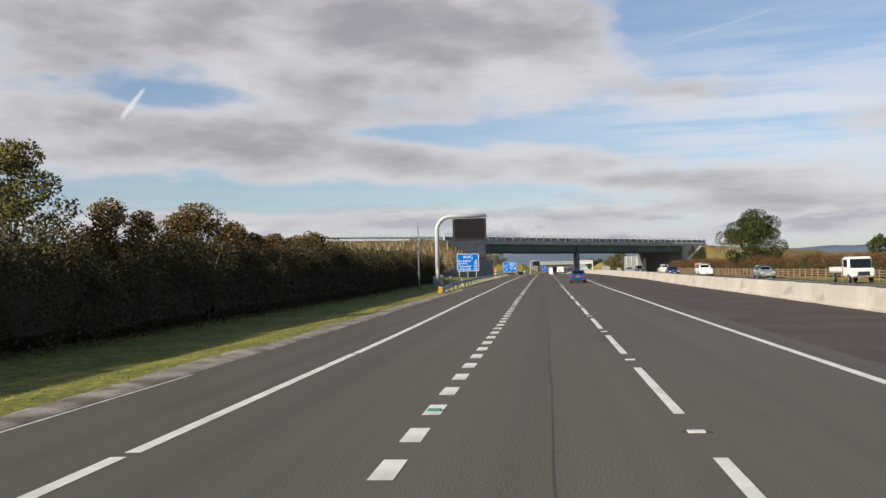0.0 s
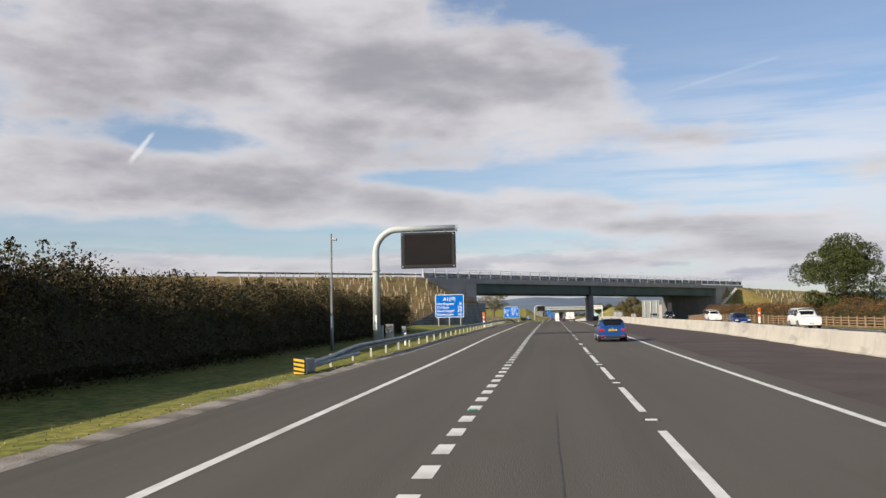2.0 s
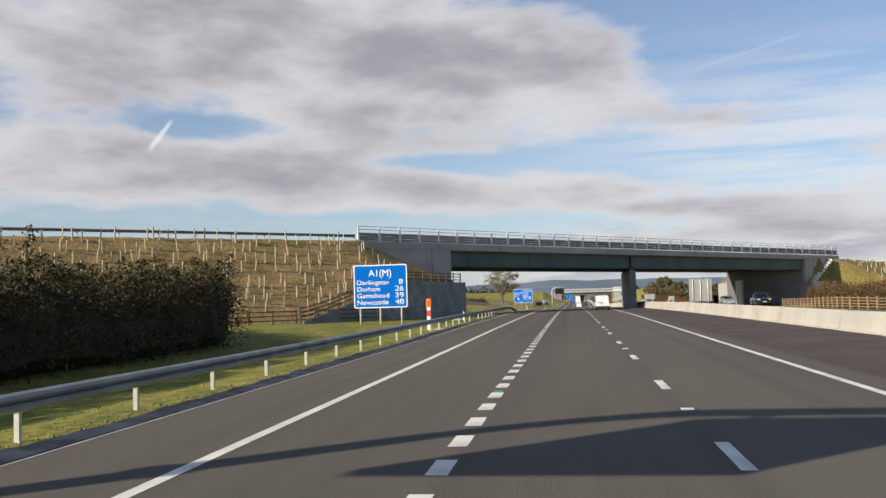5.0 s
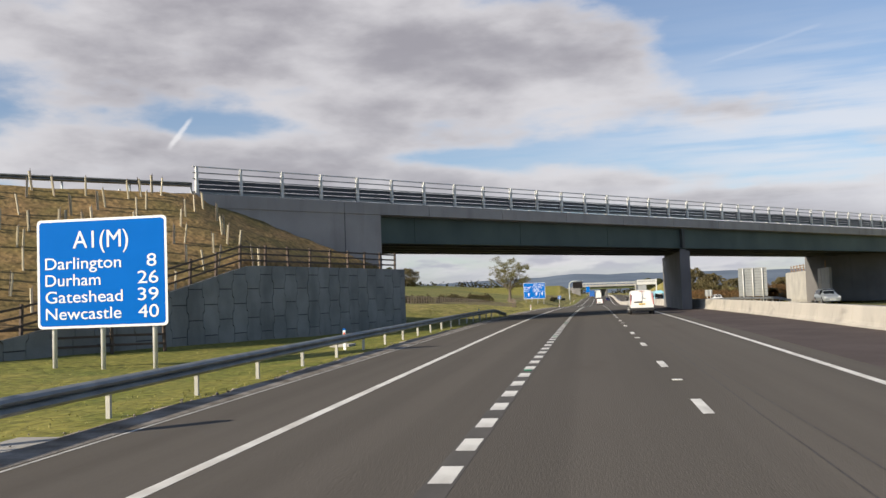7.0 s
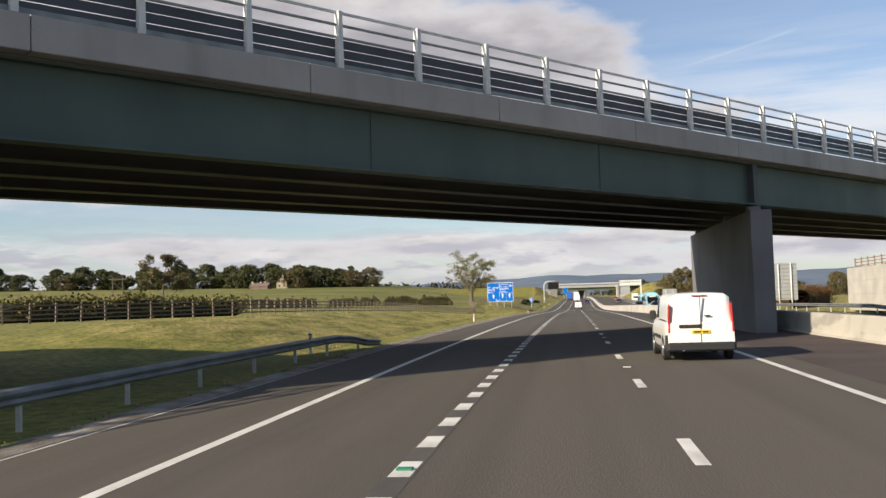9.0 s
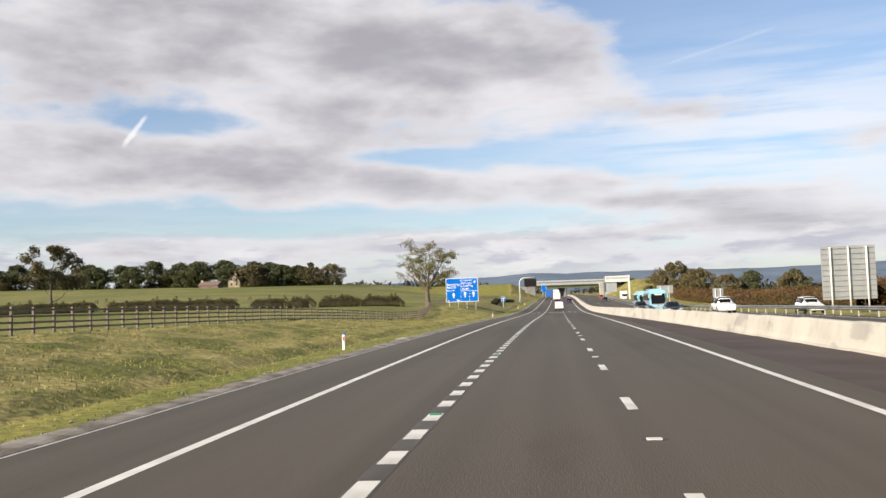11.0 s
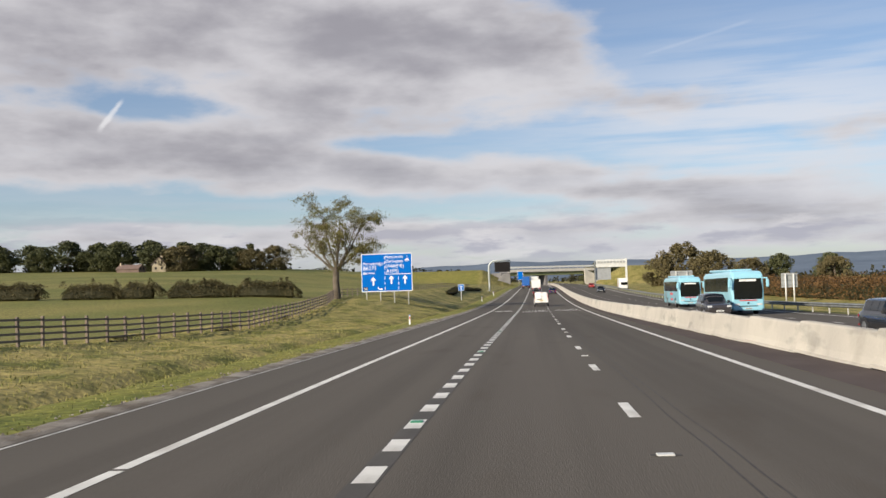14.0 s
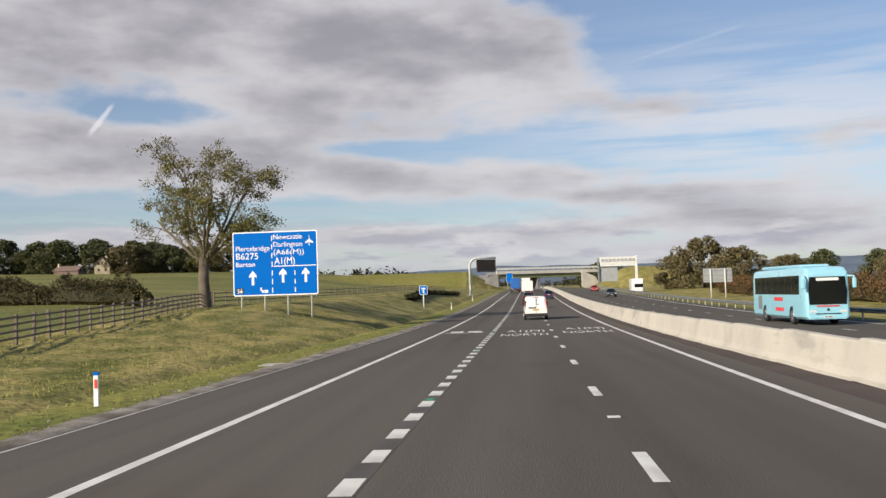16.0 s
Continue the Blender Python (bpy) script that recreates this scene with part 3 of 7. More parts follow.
# verge edge of loose gravel and broken soil
bm = bmesh.new()
rows = [[], [], [], []]
y = -40.0
while y < 640:
    o = noise.noise((y * 0.45, 0.2, 0)) * 0.28 + noise.noise((y * 1.7, 3.2, 0)) * 0.12
    w = 0.55 + 0.35 * noise.noise((y * 0.13, 8.1, 0)) + (0.35 if 165 < y < 222 or y < 60 else 0)
    for row, p in zip(rows, ((-5.95, 0.004), (-6.1, 0.03), (-6.15 - w * 0.5 + o * 0.5, 0.045 + 0.05 * noise.noise((y, 1, 1))), (-6.25 - w + o, -0.075))):
        row.append((p[0], y, p[1]))
    y += 0.55 if y < 470 else 4.0
for a, b in zip(rows, rows[1:]):
    quadstrip(bm, a, b)
setting("verge_edge", bm, M_GRAVEL, "loose gravel and bare soil along the verge", "gravel")


# ---- road markings ----
def mark(bm, x, w, y0, y1, z=0.005):
    n = max(1, int((y1 - y0) / 6))
    quadstrip(bm, [(x - w / 2, y0 + (y1 - y0) * i / n, z) for i in range(n + 1)], [(x + w / 2, y0 + (y1 - y0) * i / n, z) for i in range(n + 1)])


for name, x, w, y0, y1, m, lab in (
        *(("edge_line", X_LEFT + o, 0.20, a, b, M_LINE, "solid white edge line") for o, a, b in ((0.0, -60, 8.65), (0.05, 8.9, 21.6), (0.08, 21.75, 168.0), (0.08, 168.12, 203.9), (0.06, 204.0, 315.0), (0.06, 315.12, 350.1), (0.05, 350.22, 386.5), (0.06, 386.62, 900))),
        ("edge_line", X_RIGHT, 0.20, -60, 900, M_LINE, "solid white edge line"), ("thin_edge_line", X_EDGE, 0.07, -60, 17.3, M_LINE_THIN, "thin pale line at the pavement edge"),
        ("thin_edge_line", X_EDGE, 0.07, 92, 640, M_LINE_THIN, "thin pale line at the pavement edge")):
    bm = bmesh.new()
    mark(bm, x, w, y0, y1)
    setting(name, bm, m, lab, "road marking")
bm = bmesh.new()
for dx, w, z in ((5.4, 0.15, 0.004), (9.0, 0.15, 0.004)):
    for k in range(0, 100):
        y = -60 + 9 * k
        quadstrip(bm, [(bar(y) + dx - w / 2, y, z - 0.02), (bar(y + 2) + dx - w / 2, y + 2, z - 0.02)], [(bar(y) + dx + w / 2, y, z - 0.02), (bar(y + 2) + dx + w / 2, y + 2, z - 0.02)])
for dx in (1.9, 12.75):
    quadstrip(bm, [(bar(y) + dx - 0.1, y, -0.02 if dx > 5 else 0.004) for y in YS], [(bar(y) + dx + 0.1, y, -0.02 if dx > 5 else 0.004) for y in YS])
setting("opposite_road_marking", bm, M_LINE, "white lane markings of the opposite carriageway", "road marking")

me = mesh_of("short_dash", (lambda b: (mark(b, 0, 0.27, -0.5, 0.5), b)[1])(bmesh.new()), M_LINE)
me6 = mesh_of("long_dash", (lambda b: (mark(b, 0, 0.16, -3, 3), b)[1])(bmesh.new()), M_LINE)
me2 = mesh_of("lane_dash", (lambda b: (mark(b, 0, 0.19, -1, 1), b)[1])(bmesh.new()), M_LINE)
drop_line = thing("lane_drop_line", "row of short white dashes along the lane drop", "road marking", kind="structure")
SHIFT = [(0, -0.1), (10, 0.0), (20, 0.5), (87, 0.5), (95, 1.3), (153, 1.5), (228, 4.2), (288, 6.1), (400, 9.4), (900, 24.2)]
for k in range(-1, 262):
    y = 2.0 * k + lerp_table(SHIFT, 2.0 * k)
    piece("dash", me, drop_line, pose(0, y, 0))
bm = bmesh.new()
for k in range(262, 430):
    y = 2.0 * k + lerp_table(SHIFT, 2.0 * k)
    mark(bm, 0, 0.27, y - 0.5, y + 0.5)
tagged(part("far_dashes", bm, M_LINE, drop_line), kind="stuff")
lane_line = thing("lane_line", "broken white line between two lanes", "road marking", kind="structure")
for k in range(-1, 11):
    piece("dash", me6, lane_line, pose(X_DASH, 5.55 + 9.0 * k, 0))
for k in range(11, 90):
    piece("dash", me2, lane_line, pose(X_DASH, 4.15 + 9.0 * k, 0))

# ---- concrete median barrier, in cast lengths ----
SECTION = [(-0.42, 0.0), (-0.42, 0.06), (-0.33, 0.10), (-0.27, 0.30), (-0.16, 1.0), (-0.12, 1.06), (0.12, 1.06), (0.16, 1.0), (0.27, 0.30), (0.33, 0.10), (0.42, 0.06), (0.42, 0.0)]
barrier = thing("median_barrier", "long pale concrete median barrier in cast lengths", "barrier", kind="structure")
y = -70.0
while y < 900:
    step = 6.0 if y < 470 else 30.0
    bm = bmesh.new()
    ya, yb = y + 0.012, y + step - 0.012
    sweep(bm, [(bar(a) + 0.42, a, 0) for a in (ya, (ya + yb) / 2, yb)], [(p, 0.88 * q) for p, q in SECTION])
    part("barrier_length", bm, M_BARRIER, barrier)
    y += step

# ---- overbridge ----
bridge = thing("overbridge", "steel girder road overbridge with concrete deck edge and metal parapet", "bridge")


def on_face(u, v, z):
    """A point of the bridge: u along it, v out from its near face."""
    p = FACE0 + AX * u + Vector((AX.y, -AX.x, 0)) * v
    return Vector((p.x, p.y, z))


DECK_W = 13.4
FACE = Matrix(((AX.x, -AX.y, 0, FACE0.x), (AX.y, AX.x, 0, FACE0.y), (0, 0, 1, 0), (0, 0, 0, 1)))   # local x along, y into the deck
U_END = 114.0
SLOPE = -0.0022
DROP = -0.40


def lean(bm):
    """Lets the deck fall along its length."""
    for v in bm.verts:
        v.co.z += DROP + SLOPE * v.co.x
    return bm


# deck edge units with their joints
u = -0.3
for k in range(15):
    length = 11.6 if k == 0 else 7.8
    bm = boxes((u + 0.012, u + length - 0.012, 0.0, 0.5, 8.62, 9.50), bevel=0.02)
    part("deck_edge", lean(bm), M_CONC_BR, bridge, at=FACE)
    u += length
    if u > U_END:
        break
U_END = u
part("deck_slab", lean(boxes((0, U_END, 0.52, DECK_W - 0.5, 8.55, 9.40))), M_CONC_SHADE, bridge, at=FACE)
part("far_deck_edge", lean(boxes((0, U_END, DECK_W - 0.48, DECK_W, 8.62, 9.50))), M_CONC_BR, bridge, at=FACE)
# girders: near one green, others coloured darker to hold the shade beneath
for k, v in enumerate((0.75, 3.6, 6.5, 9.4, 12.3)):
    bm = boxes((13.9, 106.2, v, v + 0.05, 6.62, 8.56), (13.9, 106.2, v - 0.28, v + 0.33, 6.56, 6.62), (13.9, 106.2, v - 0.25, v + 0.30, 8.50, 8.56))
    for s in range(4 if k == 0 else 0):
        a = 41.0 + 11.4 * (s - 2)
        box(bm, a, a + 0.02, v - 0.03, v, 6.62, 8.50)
    part("girder", lean(bm), M_GIRDER if k == 0 else M_GIRDER_SHADE, bridge, "green painted steel girder" if k == 0 else "", at=FACE)
part("pier_stiffener", lean(boxes((52.2, 52.6, 0.42, 0.74, 6.62, 8.50))), M_GIRDER_SHADE, bridge, at=FACE)
# parapet: posts, three rails, lower dark boarding
post_me = mesh_of("parapet_post", prism(bmesh.new(), [(-0.095, 0.0), (0.095, 0.0), (0.065, 1.76), (-0.065, 1.76)], -0.16, 0.06), M_GALV_LIGHT)
parapet = part("parapet", boxes((-0.2, U_END, 0.16, 0.17, 0.02, 0.16)), M_GALV_DULL, bridge, at=FACE @ pose(0, 0, 9.50 + DROP) @ Matrix(((1, 0, 0, 0), (0, 1, 0, 0), (SLOPE, 0, 1, 0), (0, 0, 0, 1))))
k = 0
while k * 3.10 < U_END:
    piece("parapet_post", post_me, parapet, pose(0.15 + 3.10 * k, 0.2, 0))
    k += 1
for z, r, m, name in ((1.74, 0.035, M_GALV_LIGHT, "top_rail"), (1.36, 0.03, M_GALV_DULL, "rail"), (0.98, 0.03, M_GALV_DULL, "rail")):
    part(name, boxes((-0.1, U_END, 0.16, 0.24, z - r, z + r)), m, parapet)
for k in range(3):
    part("boarding", boxes((0.1, U_END - 0.4, 0.235, 0.26, 0.08 + 0.29 * k, 0.34 + 0.29 * k)), M_BOARD, parapet, "dark lower parapet panel")
far = part("far_parapet", boxes((-0.1, U_END, DECK_W - 0.2, DECK_W - 0.12, 1.56, 1.62), (-0.1, U_END, DECK_W - 0.2, DECK_W - 0.12, 0.9, 0.96), (-0.1, U_END, DECK_W - 0.22, DECK_W - 0.18, 0.06, 0.86)), M_GALV_DULL, bridge, at=FACE @ pose(0, 0, 9.50 + DROP) @ Matrix(((1, 0, 0, 0), (0, 1, 0, 0), (SLOPE, 0, 1, 0), (0, 0, 0, 1))))
for k in range(36):
    piece("parapet_post", post_me, far, pose(0.15 + 3.10 * k, DECK_W - 0.16, 0))
# wing walls and abutments, square to the bridge
bm = boxes((-0.3, 14.5, 0.06, 0.56, 3.2, 8.62))
part("wing_wall", lean(bm), M_CONC_BR, bridge, "grey concrete wing wall", at=FACE)
part("wing_joint", lean(boxes((11.3, 11.35, 0.048, 0.058, 4.0, 8.62))), M_JOINT, bridge, at=FACE)
part("abutment", lean(boxes((13.8, 14.48, 0.57, DECK_W, 0.0, 8.54))), M_CONC_SHADE, bridge, at=FACE)
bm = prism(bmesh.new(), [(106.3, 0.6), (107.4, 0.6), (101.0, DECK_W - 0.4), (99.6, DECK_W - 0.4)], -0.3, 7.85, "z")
part("east_abutment", bm, M_CONC_SHADE, bridge, "concrete abutment coloured dark grey for the deck's shade", at=FACE)
part("east_wing_wall", boxes((106.4, U_END, 0.06, 0.56, 2.5, 8.0)), M_CONC_BR, bridge, at=FACE)
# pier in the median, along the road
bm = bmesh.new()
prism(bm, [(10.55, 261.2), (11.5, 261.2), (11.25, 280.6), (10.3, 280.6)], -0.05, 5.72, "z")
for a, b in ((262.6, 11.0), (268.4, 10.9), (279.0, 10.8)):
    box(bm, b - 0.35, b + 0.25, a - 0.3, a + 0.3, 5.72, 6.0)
part("pier", bm, M_CONC_SHADE, bridge, "concrete leaf pier coloured dark grey for the deck's shade")

# ---- retaining wall of interlocking concrete panels, west ----
ret = thing("retaining_wall", "grey retaining wall of interlocking concrete panels", "wall", kind="structure")
A, B = Vector((wall_x(196.5), 196.5, 0)), Vector((wall_x(232.0), 232.0, 0))
D = (B - A).normalized()
WALL = Matrix(((D.x, -D.y, 0, A.x), (D.y, D.x, 0, A.y), (0, 0, 1, 0), (0, 0, 0, 1)))
LEN = (B - A).length


bm = bmesh.new()
n = 24
low = [(LEN * i / n, 0.0) for i in range(n + 1)]
prism(bm, [(s, -0.4) for s, _ in low] + [(s, wall_top(s) - 0.05) for s, _ in low[::-1]], 0.09, 0.45)
part("wall_core", bm, M_JOINT, ret, at=WALL)
E2 = Vector((AX.y * -1, AX.x, 0))
bm = boxes((0, 13, 0.0, 0.35, -0.4, 4.02))
part("return_wall", bm, M_CONC_SHADE, ret, at=Matrix(((E2.x, -E2.y, 0, B.x), (E2.y, E2.x, 0, B.y), (0, 0, 1, 0), (0, 0, 0, 1))))
PW, PH = 1.32, 1.55


def panel_outline(x, z, top):
    """A panel with notched sides, cut off at the wall's top."""
    c, g = 0.15, 0.024
    h = PH
    pts = [(x + c, z + g), (x + PW - c, z + g), (x + PW - c, z + h * 0.21 + g), (x + PW - g, z + h * 0.29 + g), (x + PW - g, z + h * 0.71 - g), (x + PW - c, z + h * 0.79 - g), (x + PW - c, z + h - g),
           (x + c, z + h - g), (x + c, z + h * 0.79 - g), (x + g, z + h * 0.71 - g), (x + g, z + h * 0.29 + g), (x + c, z + h * 0.21 + g)]
    return [(a, min(b, top(a))) for a, b in pts]


cols = int(LEN / (PW - 0.15)) + 1
for i in range(cols):
    x = i * (PW - 0.15)
    for j in range(-1, 4):
        z = -0.3 + PH * j + (PH / 2 if i % 2 else 0)
        out = panel_outline(x, z, wall_top)
        out = [(min(a, LEN), max(-0.4, b)) for a, b in out]
        if max(b for _, b in out) - min(b for _, b in out) < 0.12 or min(b for _, b in out) >= wall_top(x + 1) - 0.05:
            continue
        clean = [p for k, p in enumerate(out) if (Vector(p) - Vector(out[k - 1])).length > 0.004]
        if len(clean) < 4:
            continue
        bm = prism(bmesh.new(), clean, 0.0 + 0.02 * ((i * 7 + j * 3) % 3) / 3, 0.085)
        part("panel", bm, M_PANEL, ret, at=WALL)

# ---- pale retaining walls beyond the far carriageway ----
est = thing("east_retaining_wall", "pale block retaining wall under the bridge end", "wall", kind="structure")
# a long face beside the carriageway, and a square one towards the road behind
part("wall_core", boxes((33.75, 34.1, 300.0, 328.5, -0.3, 4.5), (34.1, 40.0, 328.1, 328.5, -0.3, 4.5)), M_CONC_EAST, est)
for r in range(3):
    for c in range(14):
        part("panel", boxes((33.66, 33.74, 304.4 + 1.72 * c + 0.015, 304.4 + 1.72 * c + 1.705, 0.02 + 1.48 * r, 1.48 + 1.48 * r)), M_CONC_EAST, est)
part("wall_core", boxes((106.2, 118.5, -1.0, -0.7, -0.3, 3.95)), M_CONC_EAST, est, at=FACE)
part("wall_core", prism(bmesh.new(), [(106.2, -1.0), (106.6, -1.0), (101.0, DECK_W + 0.3), (100.4, DECK_W + 0.3)], -0.3, 3.95, "z"), M_CONC_SHADE, est, at=FACE)
for r in range(3):
    for c in range(7):
        bm = boxes((106.25 + 1.74 * c, 106.25 + 1.74 * c + 1.71, -1.07, -1.01, 0.02 + 1.30 * r + (0.32 if c % 2 else 0.0) * (r > 0), 1.30 + 1.30 * r + (0.32 if c % 2 else 0.0) * (r < 2)))
        part("panel", bm, M_CONC_EAST, est, at=FACE)

# ---- safety fences ----
RAIL = [(78, -7.5), (92, -7.25), (110, -7.1), (165, -7.1), (190, -7.35), (215, -7.45), (240, -7.55), (252, -7.4), (259, -6.9)]
BEAM = [(0.0, 0.42), (0.10, 0.45), (0.16, 0.50), (0.10, 0.555), (0.04, 0.58), (0.10, 0.605), (0.16, 0.66), (0.10, 0.71), (0.0, 0.74), (-0.02, 0.74), (0.08, 0.70), (0.13, 0.66), (0.08, 0.61), (0.02, 0.58), (0.08, 0.55), (0.13, 0.50), (0.08, 0.46), (-0.02, 0.42)]


def safety_fence(name, label, table, y0, y1, ramp0, ramp1, step, facing, z=0.0):
    """A corrugated beam on short posts; facing: +1 towards larger x."""
    fence = thing(name, label, "safety fence")
    ys = [y0 + (y1 - y0) * i / round((y1 - y0) / 2.0) for i in range(round((y1 - y0) / 2.0) + 1)]
    path = [(lerp_table(table, y), y, z - ramp0 * (1 - smooth01((y - y0) / 9)) - ramp1 * smooth01((y - y1 + 6) / 6)) for y in ys]
    bm = sweep(bmesh.new(), path, [(s * facing, h) for s, h in BEAM])
    part("beam", bm, M_GALV_DULL, fence, "corrugated steel beam")
    pm = mesh_of("post", boxes((-0.05, 0.05, -0.035, 0.035, -0.5, 0.56), (-0.05, 0.06, -0.05, 0.05, 0.54, 0.62), bevel=0.008), M_POST)
    y = y0 + 3.0
    while y < y1 - 1:
        piece("post", pm, fence, pose(lerp_table(table, y) - 0.06 * facing, y, z + (-0.14 if facing > 0 else -0.1)))
        y += step
    return fence


fence = safety_fence("safety_fence", "grey galvanised roadside safety fence on short pale posts", RAIL, 81, 259, 0.36, 0.45, 4.0, 1)
# padded end with hazard stripes
end = thing("fence_terminal", "safety fence end with yellow and black hazard stripes", "terminal", at=pose(-7.45, 79.2, -0.08) @ Matrix.Diagonal((0.75, 1.0, 0.80, 1.0)))
part("pad", boxes((-0.28, 0.28, 0.0, 1.5, 0.05, 0.72), bevel=0.06), M_GALV_DULL, end)
part("nose_plate", boxes((-0.30, 0.30, -0.10, 0.0, 0.04, 0.80), bevel=0.04), M_BLACK, end, "black nose plate")
for k in range(4):
    bm = prism(bmesh.new(), [(-0.27, 0.08 + 0.2 * k), (0.27, 0.2 * k - 0.02 if k else 0.06), (0.27, 0.10 + 0.2 * k), (-0.27, 0.18 + 0.2 * k)], -0.112, -0.102)
    part("stripe", bm, M_YELLOW, end, "yellow hazard stripe")
tube_bm = tube(bmesh.new(), [(0, 1.4, 0.35), (0.2, 4.5, 0.42), (0.4, 9, 0.55)], 0.09, 8)
part("strut", tube_bm, M_GALV, end)
RAIL_E = [(y, bar(y) + 14.2) for y in range(250, 901, 50)]
safety_fence("safety_fence", "long galvanised safety fence beside the opposite carriageway", RAIL_E, 286, 700, 0.3, 0.0, 4.0, -1)


# ---- signs ----
def fit_text(text, parent, x0, x1, z0, cap, y=-0.012, m=None):
    """Letters filling x0..x1 with capitals cap high, on the face of a sign."""
    ob = lettering("lettering", text, 1.0, m or M_WHITE, parent, Matrix.Identity(4))
    co = [v.co for v in ob.data.vertices]
    w0, w1 = min(c.x for c in co), max(c.x for c in co)
    ob.matrix_basis = Matrix.Translation((x0, y, z0)) @ pose(0, 0, 0, 90) @ Matrix.Diagonal(((x1 - x0) / (w1 - w0), cap / 0.70, 1, 1)) @ Matrix.Translation((-w0, 0, 0))
    return ob


def plate(w, h, r, inset=0.0):
    """A rounded rectangle outline, its lower left corner at 0, 0."""
    out = []
    for cx, cy, a0 in ((w - inset - r, h - inset - r, 0), (inset + r, h - inset - r, 90), (inset + r, inset + r, 180), (w - inset - r, inset + r, 270)):
        out += [(cx + r * math.cos(radians(a0 + a)), cy + r * math.sin(radians(a0 + a))) for a in (0, 30, 60, 90)]
    return out


def sign_board(name, label, w, h, legs, leg_h, at, border=0.09):
    sg = thing(name, label, "road sign", at=at)
    part("back_plate", prism(bmesh.new(), plate(w, h, 0.15), 0.006, 0.03), M_SIGN_BACK, sg, "plain aluminium back")
    part("border", prism(bmesh.new(), plate(w, h, 0.15), 0.0, 0.0055), M_WHITE, sg, "white border")
    part("face", prism(bmesh.new(), plate(w, h, 0.12, border), -0.004, -0.0005), M_BLUE, sg, "blue sign face")
    for z in (0.25, 0.5, 0.78):
        part("stiffener", boxes((0.15, w - 0.15, 0.032, 0.075, h * z - 0.04, h * z + 0.04)), M_GALV_DULL, sg)
    for x in legs:
        part("leg", tube(bmesh.new(), [(x, 0.16, -leg_h - 0.5), (x, 0.16, h - 0.25)], 0.085, 12), M_GALV_LIGHT, sg, "pale steel leg", smooth=True)
    return sg


def arrow(sg, x, z, s, y=-0.012):
    bm = prism(bmesh.new(), [(x - 0.10 * s, z), (x + 0.10 * s, z), (x + 0.10 * s, z + 0.62 * s), (x + 0.30 * s, z + 0.52 * s), (x + 0.30 * s, z + 0.70 * s), (x, z + s), (x - 0.30 * s, z + 0.70 * s), (x - 0.30 * s, z + 0.52 * s), (x - 0.10 * s, z + 0.62 * s)], y, -0.0045)
    part("arrow", bm, M_WHITE, sg, "white upright arrow")


s1 = sign_board("distance_sign", "blue motorway distance sign with white lettering on three legs", 4.98, 4.0, (0.55, 2.42, 4.40), 1.75, pose(-17.25, 197.0, 1.38, 0, 0, 2.0) @ Matrix.Diagonal((0.95, 1, 0.945, 1)))
fit_text("A1(M)", s1, 1.40, 3.52, 2.92, 0.64)
for row, (name, miles) in enumerate((("Darlington", "8"), ("Durham", "26"), ("Gateshead", "39"), ("Newcastle", "40"))):
    z = 2.17 - 0.615 * row
    fit_text(name, s1, 0.32, 0.32 + (2.92, 2.12, 2.96, 2.90)[row], z, 0.43)
    fit_text(miles, s1, 4.22 if len(miles) == 1 else 3.86, 4.58 if len(miles) == 1 else 4.64, z, 0.46)

s2 = sign_board("lane_destination_sign", "large blue lane destination sign with arrows on four legs", 7.80, 5.05, (0.72, 2.86, 4.98, 7.15), 1.25, pose(-20.95, 459.4, 2.70, 0, 0, -1.0) @ Matrix.Diagonal((0.875, 1, 1, 1)))
for text, x0, x1, z, cap in (("Piercebridge", 0.30, 3.42, 3.55, 0.40), ("B6275", 0.30, 2.35, 2.90, 0.50), ("Barton", 0.30, 2.05, 2.32, 0.38), ("Newcastle", 3.78, 6.42, 4.40, 0.40), ("Darlington", 3.78, 6.42, 3.82, 0.40), ("(A66(M))", 3.78, 6.56, 3.20, 0.42), ("A1(M)", 3.84, 5.70, 2.46, 0.54)):
    fit_text(text, s2, x0, x1, z, cap)
for x, z in ((1.82, 0.85), (4.60, 1.0), (6.68, 1.0)):
    arrow(s2, x, z, 1.12)
for k in range(7):
    part("divider_dash", boxes((3.58, 3.66, -0.012, -0.0045, 0.22 + 0.68 * k, 0.62 + 0.68 * k)), M_WHITE, s2)
for k in range(3):
    part("divider_dash", boxes((5.66, 5.74, -0.012, -0.0045, 0.22 + 0.66 * k, 0.60 + 0.66 * k)), M_WHITE, s2)
part("divider_line", boxes((3.75, 7.60, -0.012, -0.0045, 2.26, 2.33)), M_WHITE, s2)
part("junction_patch", boxes((0.26, 0.96, -0.011, -0.0045, 0.18, 0.64)), M_BLACK, s2, "black junction number patch")
fit_text("56", s2, 0.36, 0.86, 0.24, 0.34, y=-0.016)
for x0, x1, z0, z1 in ((2.50, 2.62, 0.40, 0.66), (2.64, 2.78, 0.22, 0.46), (2.86, 3.20, 0.22, 0.46)):
    part("unreadable_mark", boxes((x0, x1, -0.012, -0.0045, z0, z1)), M_WHITE, s2)
plane = prism(bmesh.new(), [(7.02, 3.86), (7.10, 3.86), (7.08, 4.12), (7.42, 4.02), (7.42, 4.12), (7.08, 4.36), (7.08, 4.62), (7.06, 4.70), (7.04, 4.62), (7.04, 4.36), (6.70, 4.12), (6.70, 4.02), (7.04, 4.12)], -0.012, -0.0045)
part("aeroplane_symbol", plane, M_WHITE, s2, "white aeroplane symbol")

